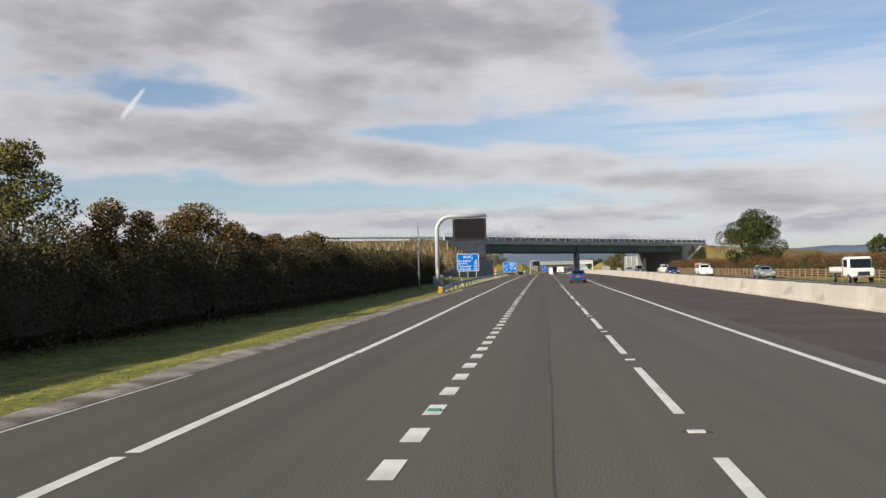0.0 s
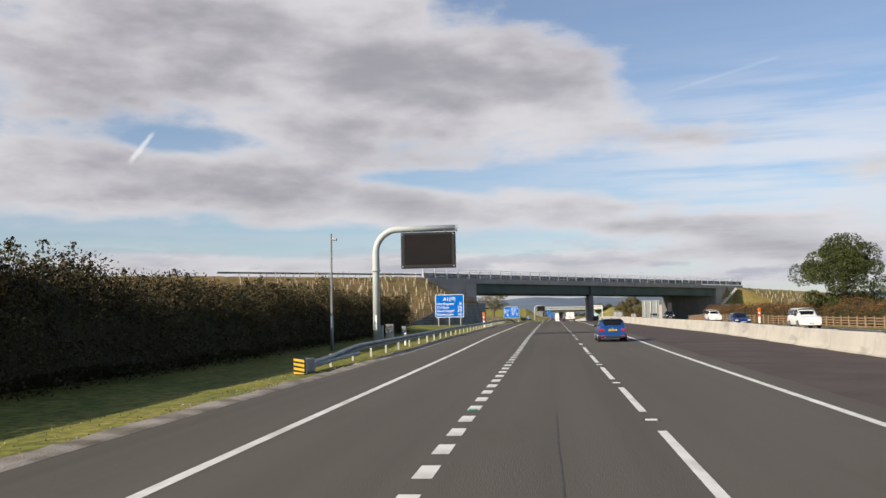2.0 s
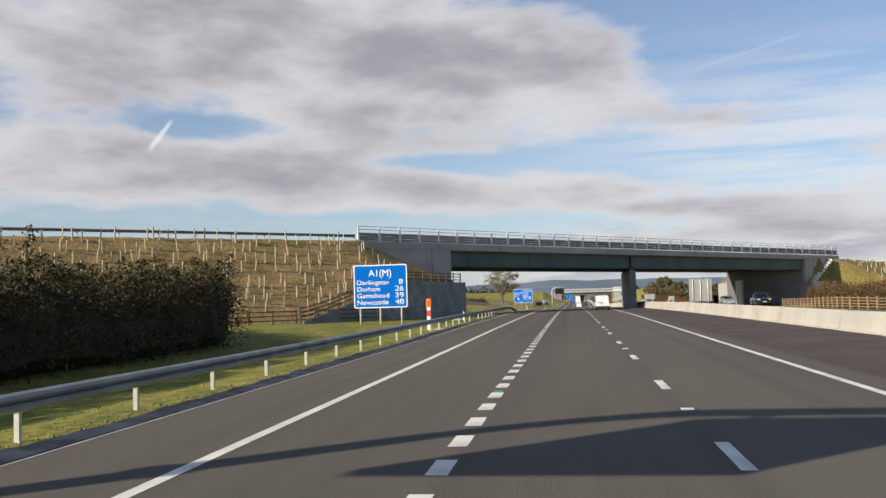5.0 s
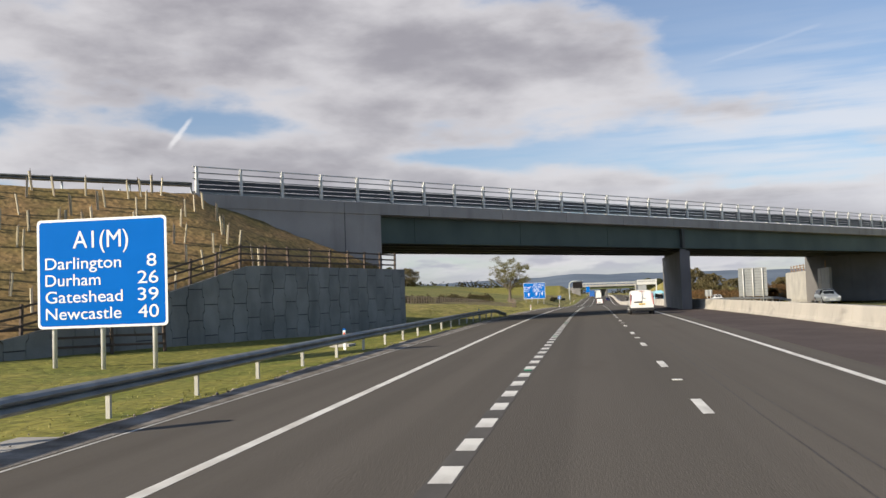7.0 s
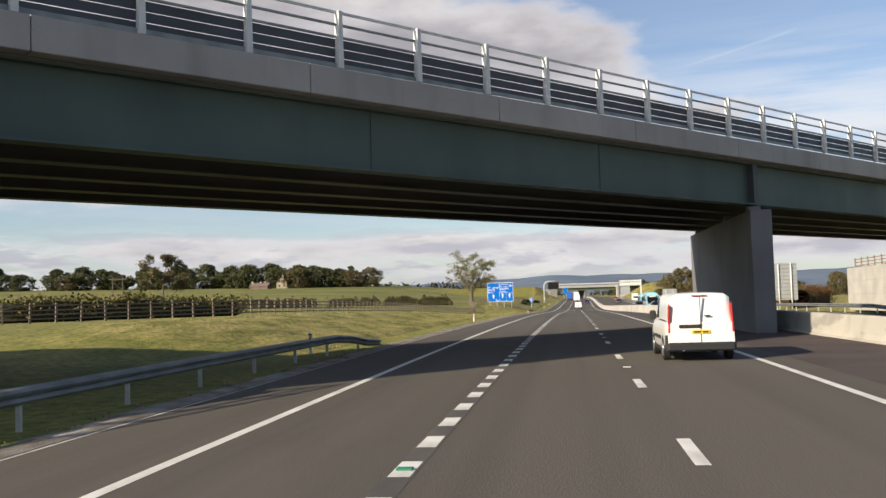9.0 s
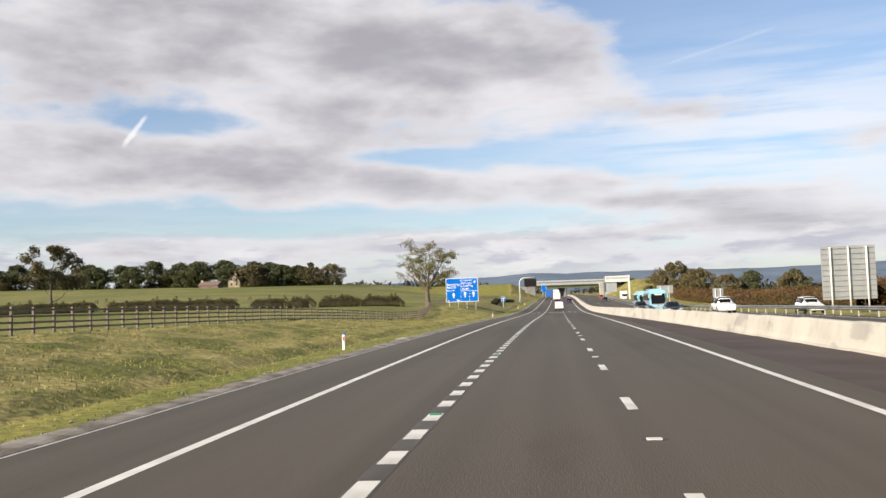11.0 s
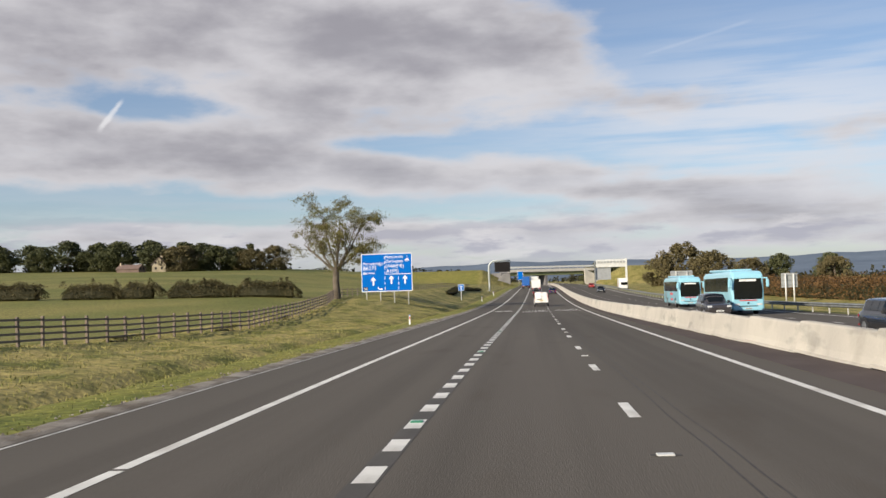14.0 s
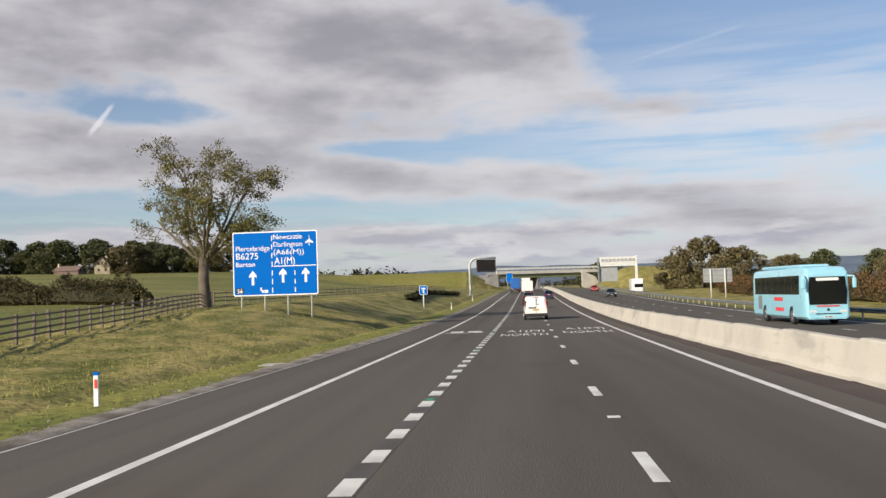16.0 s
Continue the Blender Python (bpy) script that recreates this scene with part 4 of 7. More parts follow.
s3 = sign_board("small_blue_sign", "small square blue sign on a thin post", 1.15, 1.25, (0.57,), 1.9, pose(-12.9, 515.5, 2.05), 0.05)
part("unreadable_mark", boxes((0.3, 0.85, -0.012, -0.0045, 0.72, 0.92), (0.48, 0.68, -0.012, -0.0045, 0.2, 0.62)), M_WHITE, s3)
sign_board("small_blue_sign", "small square blue sign on a thin post", 2.4, 3.6, (0.5, 1.9), 2.6, pose(-6.0, 742.0, 3.0), 0.06)


# ---- cantilever message signs ----
def message_sign(label, at, reach=6.5, w=4.5, h=2.95, height=9.78):
    ms = thing("message_sign", label, "message sign", at=at)
    r = 0.30
    path = [(0, 0, -0.3), (0, 0, height - 2.4)] + [(1.9 - 1.9 * math.cos(radians(a)), 0, height - 2.4 + 1.9 * math.sin(radians(a))) for a in range(10, 91, 8)] + [(reach, 0, height - 0.5)]
    part("mast", tube(bmesh.new(), path, [r] * 2 + [0.27] * (len(path) - 3) + [0.25], 16), M_MAST, ms, "curved grey steel mast", smooth=True)
    part("end_cap", tube(bmesh.new(), [(reach, 0, height - 0.5), (reach + 0.06, 0, height - 0.5)], 0.33, 16), M_MAST, ms)
    part("flange", tube(bmesh.new(), [(0, 0, 5.85), (0, 0, 5.95)], 0.42, 16), M_MAST, ms)
    part("base_plate", tube(bmesh.new(), [(0, 0, -0.16), (0, 0, -0.06)], 0.55, 16), M_MAST, ms)
    part("label_strip", boxes((-0.08, 0.08, -0.315, -0.30, 1.0, 2.2)), M_WHITE, ms, "white label strip")
    x0 = reach - w - 0.05
    z1 = height - 0.85
    part("casing", boxes((x0, x0 + w, -0.55, -0.12, z1 - h, z1), bevel=0.06), M_BLACK, ms, "black display casing")
    part("display", boxes((x0 + 0.28, x0 + w - 0.28, -0.565, -0.54, z1 - h + 0.28, z1 - 0.16)), M_SCREEN, ms, "unlit dark display face")
    for x in (x0 + 0.14, x0 + w - 0.14):
        for z in (z1 - h + 0.16, z1 - 0.16):
            part("beacon", tube(bmesh.new(), [(x, -0.60, z), (x, -0.55, z)], 0.07, 10), M_GALV_DULL, ms, "small unlit beacon lamp")
    for x in (x0 + 0.9, x0 + w - 0.9):
        part("bracket", boxes((x - 0.07, x + 0.07, -0.2, 0.25, z1 - 0.05, z1 + 0.30)), M_GALV_DULL, ms)
    return ms


message_sign("unlit black message sign on a curved grey mast", pose(-12.55, 121.0, -0.28), reach=6.75)
message_sign("unlit message sign on a curved mast by the far bridge", pose(-11.6, 608.0, 0.4), reach=6.3, w=4.6, h=3.0, height=9.1)

pole = thing("camera_pole", "slim grey pole with a small camera on top", "camera pole", at=pose(-13.5, 109.3, -0.15))
part("mast", tube(bmesh.new(), [(0, 0, -0.6), (0, 0, 2.2), (0, 0, 2.21), (0, 0, 7.9)], [0.12, 0.11, 0.085, 0.06], 12), M_GALV_DULL, pole, smooth=True)
part("camera", boxes((0.06, 0.40, -0.09, 0.09, 7.42, 7.58), bevel=0.03), M_CABINET, pole, "small grey camera")
part("bracket", boxes((0.0, 0.22, -0.03, 0.03, 7.58, 7.64)), M_MAST, pole)
part("label_strip", boxes((-0.06, 0.06, -0.125, -0.10, 1.3, 2.1)), M_WHITE, pole, "white label strip")


def cabinet(label, at, w, d, h):
    c = thing("equipment_cabinet", label, "cabinet", "roadside equipment cabinets", at=at)
    part("body", boxes((0, w, 0, d, 0.06, h), bevel=0.015), M_CABINET, c)
    part("plinth", boxes((-0.04, w + 0.04, -0.04, d + 0.04, -0.3, 0.07)), M_CONC, c, "concrete plinth")
    part("lid", boxes((-0.02, w + 0.02, -0.03, d + 0.02, h, h + 0.05), bevel=0.01), M_CABINET, c)
    dr = part("door", boxes((0.03, w - 0.03, -0.018, 0.004, 0.12, h - 0.05), bevel=0.006), M_CABINET, c)
    part("handle", boxes((w - 0.16, w - 0.12, -0.045, -0.018, h * 0.5, h * 0.5 + 0.16)), M_BLACK, dr, "black handle")
    part("sticker", boxes((w * 0.4, w * 0.62, -0.022, -0.019, h * 0.68, h * 0.80)), M_YELLOW, dr, "small yellow sticker")


cabinet("large grey steel roadside cabinet", pose(-14.1, 128.0, -0.42), 0.74, 0.55, 1.36)
cabinet("large grey steel roadside cabinet", pose(-13.65, 131.0, -0.42), 0.72, 0.55, 1.42)
cabinet("narrow pale grey roadside cabinet", pose(-12.1, 131.0, -0.42), 0.38, 0.4, 1.22)


def marker_post(x, y, z=-0.05):
    p = thing("marker_post", "white plastic verge marker post with red reflector", "marker post", "verge marker posts", at=pose(x, y, z, 0, random.uniform(-2, 2), random.uniform(-10, 10)))
    part("post", boxes((-0.06, 0.06, -0.03, 0.03, -0.2, 0.82), bevel=0.012), M_WHITE, p)
    part("reflector", boxes((-0.035, 0.035, -0.036, -0.031, 0.50, 0.70)), M_RED, p, "red reflector")
    part("top_band", boxes((-0.062, 0.062, -0.032, 0.032, 0.79, 0.86)), M_BLUE, p, "blue number band")


for x, y, z in ((-8.15, 108.2, -0.05), (-8.6, 205.3, -0.05), (-9.0, 255.0, -0.1), (-7.75, 308.2, -0.12), (-7.6, 408.7, -0.15), (-8.2, 512.0, 0.0), (-8.2, 560.0, 0.1)):
    marker_post(x, y, z)


def emergency_post(x, y, z=0.0):
    p = thing("emergency_marker", "tall white and red emergency marker post with orange top", "marker post", "emergency marker posts", at=pose(x, y, z))
    part("post", boxes((-0.13, 0.13, -0.09, 0.09, -0.2, 1.6), bevel=0.03), M_WHITE, p)
    part("head", boxes((-0.17, 0.17, -0.11, 0.11, 1.45, 2.05), bevel=0.03), M_ORANGE, p, "orange head")
    part("band", boxes((-0.135, 0.135, -0.095, 0.095, 0.85, 1.25), bevel=0.01), M_RED, p, "red band")
    part("symbol", boxes((-0.07, 0.07, -0.115, -0.112, 1.62, 1.9)), M_RED, p)


emergency_post(-8.0, 180.2)
emergency_post(30.6, 178.5, -0.1)


# ---- post and rail fences ----
def rail_fence(label, points, rails, post_h, step, material, ground=None, name="timber_fence"):
    """Posts at even steps along a line, rails from post to post."""
    f = thing(name, label, "fence")
    pm = mesh_of("post", boxes((-0.065, 0.065, -0.065, 0.065, -0.6, post_h), bevel=0.012), material)
    rm = mesh_of("rail", boxes((-0.5, 0.5, -0.02, 0.02, -0.05, 0.05), bevel=0.006), material)
    pts = []
    for a, b in zip(points, points[1:]):
        a, b = Vector(a), Vector(b)
        n = max(1, round((b - a).length / step))
        pts += [a.lerp(b, i / n) for i in range(n)]
    pts.append(Vector(points[-1]))
    for i, p in enumerate(pts):
        p.z = (ground or (lambda x, y: ground_z(x, y)[0]))(p.x, p.y)
        nx = pts[min(i + 1, len(pts) - 1)] - pts[max(i - 1, 0)]
        piece("post", pm, f, Matrix.Translation(p) @ pose(0, 0, random.uniform(-0.03, 0.03), random.uniform(-2, 2), random.uniform(-2, 2), math.degrees(math.atan2(nx.y, nx.x))))
    for a, b in zip(pts, pts[1:]):
        d = b - a
        turn = d.to_track_quat("X", "Z").to_matrix().to_4x4()
        for h in rails:
            c = (a + b) / 2 + Vector((0, 0, h + random.uniform(-0.015, 0.015)))
            piece("rail", rm, f, Matrix.Translation(c) @ turn @ pose(0, -0.085, 0) @ Matrix.Diagonal((d.length + 0.05, 1, 1, 1)))
    return f


rail_fence("long weathered timber post and rail field fence", [(-75, 262, 0), (-34.5, 272, 0), (-23.5, 288, 0), (-22.0, 345, 0), (-21.3, 361, 0), (-19.8, 380, 0), (-18.9, 395, 0), (-18.7, 404, 0), (-20.3, 423, 0), (-22.6, 446, 0), (-27.5, 473, 0)], (0.28, 0.58, 0.88, 1.18), 1.34, 1.8, M_WOOD)
rail_fence("timber post and rail fence behind the sign", [(-27.5, 473.5, 0), (-24, 520, 0), (-20, 570, 0), (-17, 600, 0)], (0.35, 0.7, 1.1), 1.3, 3.0, M_WOOD)
rail_fence("dark timber fence along the foot of the planted bank", [on_face(u, 14.9, 0) for u in (-46, -30, -18, -8.6)], (0.35, 0.75, 1.15), 1.3, 2.2, M_WOOD_DARK)
wall_line = [A + D * s for s in (0.3, 5, 13, 19, 28, LEN - 0.4)]
rail_fence("dark timber fence on top of the retaining wall", [(p.x - 0.5, p.y, 0) for p in wall_line], (0.35, 0.72, 1.08), 1.22, 2.1, M_WOOD_DARK, ground=lambda x, y: wall_top((y - A.y) / D.y) - 0.05)
rail_fence("new brown timber fence beside the opposite carriageway", [(44, 40, 0), (36.5, 120, 0), (33.5, 180, 0), (31.0, 224, 0), (33, 262, 0)], (0.3, 0.6, 0.9, 1.2), 1.4, 2.4, M_WOOD_NEW)
rail_fence("pale timber fence on top of the east retaining wall", [(34.5, 305, 0), (34.5, 328, 0)], (0.35, 0.7, 1.05), 1.2, 2.2, M_WOOD_NEW, ground=lambda x, y: 4.4)
ramp = thing("bank_safety_fence", "safety fence along the top of the bridge approach", "safety fence")
pts = [on_face(u, -0.6, deck_z(u) + 0.011 * u) for u in range(-44, 1, 4)]
part("beam", sweep(bmesh.new(), pts, [(s, h + 0.05) for s, h in BEAM]), M_GALV_DULL, ramp)
for p in pts:
    part("post", boxes((p.x - 0.05, p.x + 0.05, p.y - 0.05, p.y + 0.05, p.z - 0.4, p.z + 0.75)), M_GALV, ramp)

# ---- sign backs, gantry sign and second bridge beyond ----
def sign_back(label, x0, x1, z0, z1, y, legs, foot):
    sb = thing("sign_back", label, "road sign", at=pose(0, y, 0))
    part("panel", boxes((x0, x1, 0.0, 0.04, z0, z1)), M_SIGN_BACK, sb)
    n = max(2, int((z1 - z0) / 0.6))
    for k in range(n):
        z = z0 + (k + 0.5) * (z1 - z0) / n
        part("stiffener", boxes((x0 + 0.08, x1 - 0.08, -0.06, -0.002, z - 0.035, z + 0.035)), M_GALV_DULL, sb)
    for k in range(legs):
        x = x0 + (x1 - x0) * (k + 0.5) / legs
        part("leg", tube(bmesh.new(), [(x, -0.18, foot - 0.3), (x, -0.18, z1 - 0.1)], 0.11, 10), M_GALV_LIGHT, sb, smooth=True)


sign_back("grey back of a large road sign on steel legs", 32.8, 38.8, 1.0, 7.15, 375.0, 3, -0.5)
sign_back("grey back of a road sign facing the other way", 32.4, 37.3, 2.2, 4.6, 550.0, 2, -0.4)
sign_back("small grey sign back on two legs", 36.0, 38.2, 1.6, 3.6, 470.0, 2, -0.5)
gs = thing("gantry_sign", "pale cantilever gantry sign over the opposite carriageway", "gantry", at=pose(-2.3, 625, -1.8))
part("panel", boxes((23.0, 32.0, -0.2, 0.3, 8.0, 10.4), bevel=0.05), M_GALV_LIGHT, gs)
for k in range(9):
    part("lantern", boxes((23.3 + 0.98 * k, 24.0 + 0.98 * k, -0.32, -0.2, 9.3, 9.9)), M_CABINET, gs)
part("mast", boxes((31.8, 32.4, -0.3, 0.3, -0.5, 10.6), bevel=0.05), M_GALV_LIGHT, gs)
part("lower_panel", boxes((22.6, 27.4, 0.3, 0.4, 4.2, 8.0)), M_SIGN_BACK, gs)
part("mast", boxes((22.3, 22.7, -0.2, 0.2, 2.2, 10.2)), M_GALV_DULL, gs)

b2 = thing("far_bridge", "far overbridge with pale deck edge and green girder in a sunlit yellow-green tone", "bridge")
# girder green brightened to carry sunlight in the colour; the inner ones are shade-toned
M_GIRDER_LIT = mat("sunlit_toned_green_girder", (0.20, 0.22, 0.10), 0.6, 0.1, 0.2, 5)
FB = Matrix.Translation((-10.5, 778, -2.0)) @ pose(0, 0, 0, 0, 0, 22)
part("deck_edge", boxes((0, 48, 0, 0.6, 8.6, 9.9)), M_CONC, b2, at=FB)
part("deck", boxes((0, 48, 0.6, 13, 8.5, 9.6)), M_CONC_SHADE, b2, at=FB)
for v in (0.9, 4.5, 8.0, 11.5):
    part("girder", boxes((0, 44, v, v + 0.5, 6.9, 8.5)), M_GIRDER_LIT if v < 1 else M_GIRDER_SHADE, b2, at=FB)
part("parapet", boxes((0, 48, 0.2, 0.26, 10.5, 11.3)), M_GALV_LIGHT, b2, at=FB)
for k in range(20):
    part("parapet_post", boxes((2.4 * k, 2.4 * k + 0.14, 0.16, 0.30, 9.9, 11.4)), M_GALV_LIGHT, b2, at=FB)
part("pier", boxes((19.2, 20.4, 1.0, 12, -0.2, 6.9)), M_CONC_SHADE, b2, at=FB)
part("wing_wall", prism(bmesh.new(), [(39.5, 2.4), (41.8, 1.0), (48.5, 2.2), (46, 6.6), (39.5, 9.2)], -0.6, 0.0), M_CONC, b2, "pale sloping wing wall", at=FB)
part("abutment", boxes((-4, 0.0, 0.2, 13, -0.2, 8.5)), M_CONC_SHADE, b2, at=FB)
part("wing_wall", prism(bmesh.new(), [(-8, 3.0), (0.5, 0.0), (0.5, 8.4), (-3, 8.0)], -0.5, 0.0), M_CONC_BR, b2, at=FB)

# lane lettering on the asphalt
for text, x0, x1, y0, h in (("NORTH", 0.6, 3.2, 438.6, 2.6), ("NORTH", 4.1, 6.9, 440.4, 2.6), ("A1(M)", 0.8, 3.1, 443.5, 2.8), ("A1(M)", 4.4, 6.8, 445.4, 2.8)):
    tx = lettering("lane_lettering", text, 1.0, M_LINE, None, Matrix.Identity(4))
    co = [v.co for v in tx.data.vertices]
    w0, w1 = min(c.x for c in co), max(c.x for c in co)
    tx.matrix_basis = Matrix.Translation((x0, y0, 0.004)) @ Matrix.Diagonal(((x1 - x0) / (w1 - w0), h / 0.7, 0.2, 1)) @ Matrix.Translation((-w0, 0, 0))
    tagged(tx, "white lane lettering painted on the asphalt", "road marking", kind="structure")
bm = boxes((-2.9, -0.6, 444.2, 444.55, 0.001, 0.005), (-2.7, -1.9, 445.2, 446.6, 0.001, 0.005), (-1.6, -0.8, 445.2, 446.6, 0.001, 0.005))
setting("worn_lane_lettering", bm, M_LINE, "unreadable worn white lettering on the exit lane", "road marking")

# drain covers, cats' eyes, seams
stud = mesh_of("road_stud", boxes((-0.11, 0.11, -0.08, 0.08, 0.0, 0.022), bevel=0.008), M_GALV_LIGHT)
base = mesh_of("stud_base", boxes((-0.19, 0.19, -0.06, 0.06, 0.0, 0.008)), M_TAR)
for k in range(-1, 46):
    y = 9.0 * k + 1.1 if k < 11 else 9.0 * k + 8.7 + (9 if k % 2 else 0)
    if k >= 11 and k % 2:
        continue
    st = thing("road_stud", "small reflecting road stud in the asphalt", "road stud", "road studs", at=pose(X_DASH, y, 0.001))
    piece("stud", stud, st, Matrix.Identity(4))
    piece("base", base, st, Matrix.Identity(4))
green = mat("green_reflector", (0.03, 0.22, 0.12), 0.4, 0.1)
gstud = mesh_of("road_stud", boxes((-0.10, 0.10, -0.07, 0.07, 0.0, 0.03), bevel=0.008), green)
for k in range(28):
    st = thing("road_stud", "small green road stud between short dashes", "road stud", "green road studs", at=pose(0.0, 12.0 + 18.0 * k, 0.001))
    piece("stud", gstud, st, Matrix.Identity(4))
bm = bmesh.new()
for x, y0, y1 in ((1.75, -10, 66), (5.15, 150, 215), (4.3, 150, 200), (5.0, 300, 395), (4.5, 320, 400), (0.9, 318, 345)):
    p, q = [], []
    y = y0
    while y <= y1:
        o = x + 0.05 * noise.noise((y * 0.3, x, 0)) - 0.012 * (y - y0) * (1 if x > 4.4 else 0)
        p.append((o - 0.013, y, 0.003))
        q.append((o + 0.013, y, 0.003))
        y += 1.5
    quadstrip(bm, p, q)
trace = bmesh.new()
mark(trace, 0.0, 0.34, 140, 470, 0.003)
setting("old_line_trace", trace, M_TRACE, "darker trace of a removed line under the short dashes", "road")
setting("asphalt_seam", bm, M_TAR, "thin dark sealed seams in the asphalt", "road")
slab = bmesh.new()
for x, y, w, l in ((-6.5, 20.6, 0.6, 2.8), (-7.0, 179.0, 1.2, 2.6), (-6.7, 318.8, 0.9, 2.2), (-6.8, 420, 1.0, 1.2), (-9.6, 208, 0.9, 1.2)):
    box(slab, x - w / 2, x + w / 2, y, y + l, -0.12, 0.0, bevel=0.02)
setting("drain_slab", slab, M_CONC_EAST, "pale concrete drain slabs in the verge", "drain")

# pale pitching beside the east abutment
pit = thing("slope_pitching", "pale stone pitching on the bank beside the bridge end", "paving", kind="structure")
for i in range(9):
    for j in range(3):
        bm = boxes((107.2 + 0.95 * i, 108.1 + 0.95 * i, -0.32 - 0.33 * j, -0.02 - 0.33 * j, 3.72 + 0.52 * i, 4.22 + 0.52 * i), bevel=0.03)
        part("stone", bm, M_CONC, pit, at=FACE)
# young trees in guards on the banks
tubes = mesh_of("tree_guard", tube(bmesh.new(), [(0, 0, -0.3), (0, 0, 1.05)], 0.058, 6), M_TUBE)
stake = mesh_of("stake", boxes((0.058, 0.093, -0.018, 0.018, -0.3, 1.16)), M_WOOD)
rnd = random.Random(5)
n = 0
for i in range(46):
    for j in range(7):
        u, v = -41 + 1.05 * i + rnd.uniform(-0.7, 0.7), 0.9 + 1.85 * j + rnd.uniform(-0.6, 0.6)
        p = on_face(u, v, 0)
        z, _, b, _ = ground_z(p.x, p.y)
        if b < 0.9 or z < 0.9 or rnd.random() < 0.18 or n > 215:
            continue
        g = thing("tree_guard", "pale tube guard with a stake round a sapling", "tree guard", "saplings on the bank", at=pose(p.x, p.y, z, rnd.uniform(-7, 7), rnd.uniform(-7, 7), rnd.uniform(0, 360)))
        piece("guard", tubes, g, Matrix.Identity(4))
        piece("stake", stake, g, Matrix.Identity(4))
        n += 1
n = 0
for i in range(26):
    for j in range(5):
        u, v = 119 + 2.1 * i + rnd.uniform(-0.9, 0.9), 1.2 + 2.2 * j + rnd.uniform(-0.6, 0.6)
        p = on_face(u, v, 0)
        z, _, b, _ = ground_z(p.x, p.y)
        if b < 0.5 or z < 0.8 or n > 70:
            continue
        g = thing("tree_guard", "pale tube guard with a stake round a sapling", "tree guard", "saplings on the far bank", at=pose(p.x, p.y, z, rnd.uniform(-6, 6), rnd.uniform(-6, 6), 0))
        piece("guard", tubes, g, Matrix.Identity(4))
        n += 1

# loose stones and clods along the edge of the verge
def octa(n, pts, size, rng):
    unit = np.array([(1, 0, 0), (0, 1, 0), (-1, 0, 0), (0, -1, 0), (0, 0, 0.8), (0, 0, -0.8)])
    s = size[:, None, None] * rng.uniform(0.6, 1.3, (n, 6, 1))
    v = (pts[:, None, :] + unit[None] * s).reshape(-1, 3)
    tri = np.array([(0, 1, 4), (1, 2, 4), (2, 3, 4), (3, 0, 4), (1, 0, 5), (2, 1, 5), (3, 2, 5), (0, 3, 5)])
    f = (np.arange(n)[:, None, None] * 6 + tri[None]).reshape(-1, 3)
    me = bpy.data.meshes.new("verge_stones")
    me.from_pydata(v.tolist(), [], f.tolist())
    return me


rng = np.random.default_rng(17)
n = 9000
pts = np.stack([-6.12 - np.abs(rng.normal(scale=0.42, size=n)), rng.uniform(0, 440, n), rng.uniform(-0.02, 0.03, n)], 1)
me = octa(n, pts, rng.uniform(0.012, 0.05, n) * rng.uniform(0.5, 1.2, n), rng)
me.materials.append(M_GRAVEL)
tagged(new("verge_stones", me), "loose stones and soil clods along the pavement edge", "stones", kind="stuff")

# ---- trees, hedges and grass ----
def leaf_mesh(name, pts, size, material, rng, flat=0.35, aspect=0.7):
    """One small four-cornered leaf or spray at each point, turned at random."""
    n = len(pts)
    nrm = rng.normal(size=(n, 3))
    nrm[:, 2] = np.abs(nrm[:, 2]) + flat
    nrm /= np.linalg.norm(nrm, axis=1)[:, None]
    a = np.cross(nrm, rng.normal(size=(n, 3)))
    a /= np.linalg.norm(a, axis=1)[:, None] + 1e-9
    b = np.cross(nrm, a)
    s = size * rng.uniform(0.55, 1.35, (n, 1))
    a, b = a * s, b * s * aspect
    v = np.stack([pts - a, pts + b * 0.8 - a * 0.1, pts + a, pts - b * 0.8 + a * 0.1], 1).reshape(-1, 3)
    me = bpy.data.meshes.new(name)
    me.vertices.add(4 * n)
    me.vertices.foreach_set("co", v.astype(np.float32).ravel())
    me.loops.add(4 * n)
    me.loops.foreach_set("vertex_index", np.arange(4 * n, dtype=np.int32))
    me.polygons.add(n)
    me.polygons.foreach_set("loop_start", np.arange(0, 4 * n, 4, dtype=np.int32))
    me.update(calc_edges=True)
    me.materials.append(material)
    return me


def ball_points(rng, centre, radius, n, hollow=0.45):
    d = rng.normal(size=(n, 3))
    d /= np.linalg.norm(d, axis=1)[:, None]
    r = hollow + (1 - hollow) * rng.uniform(0, 1, n) ** 0.6
    return np.array(centre) + d * (r * 1.0)[:, None] * np.array(radius)


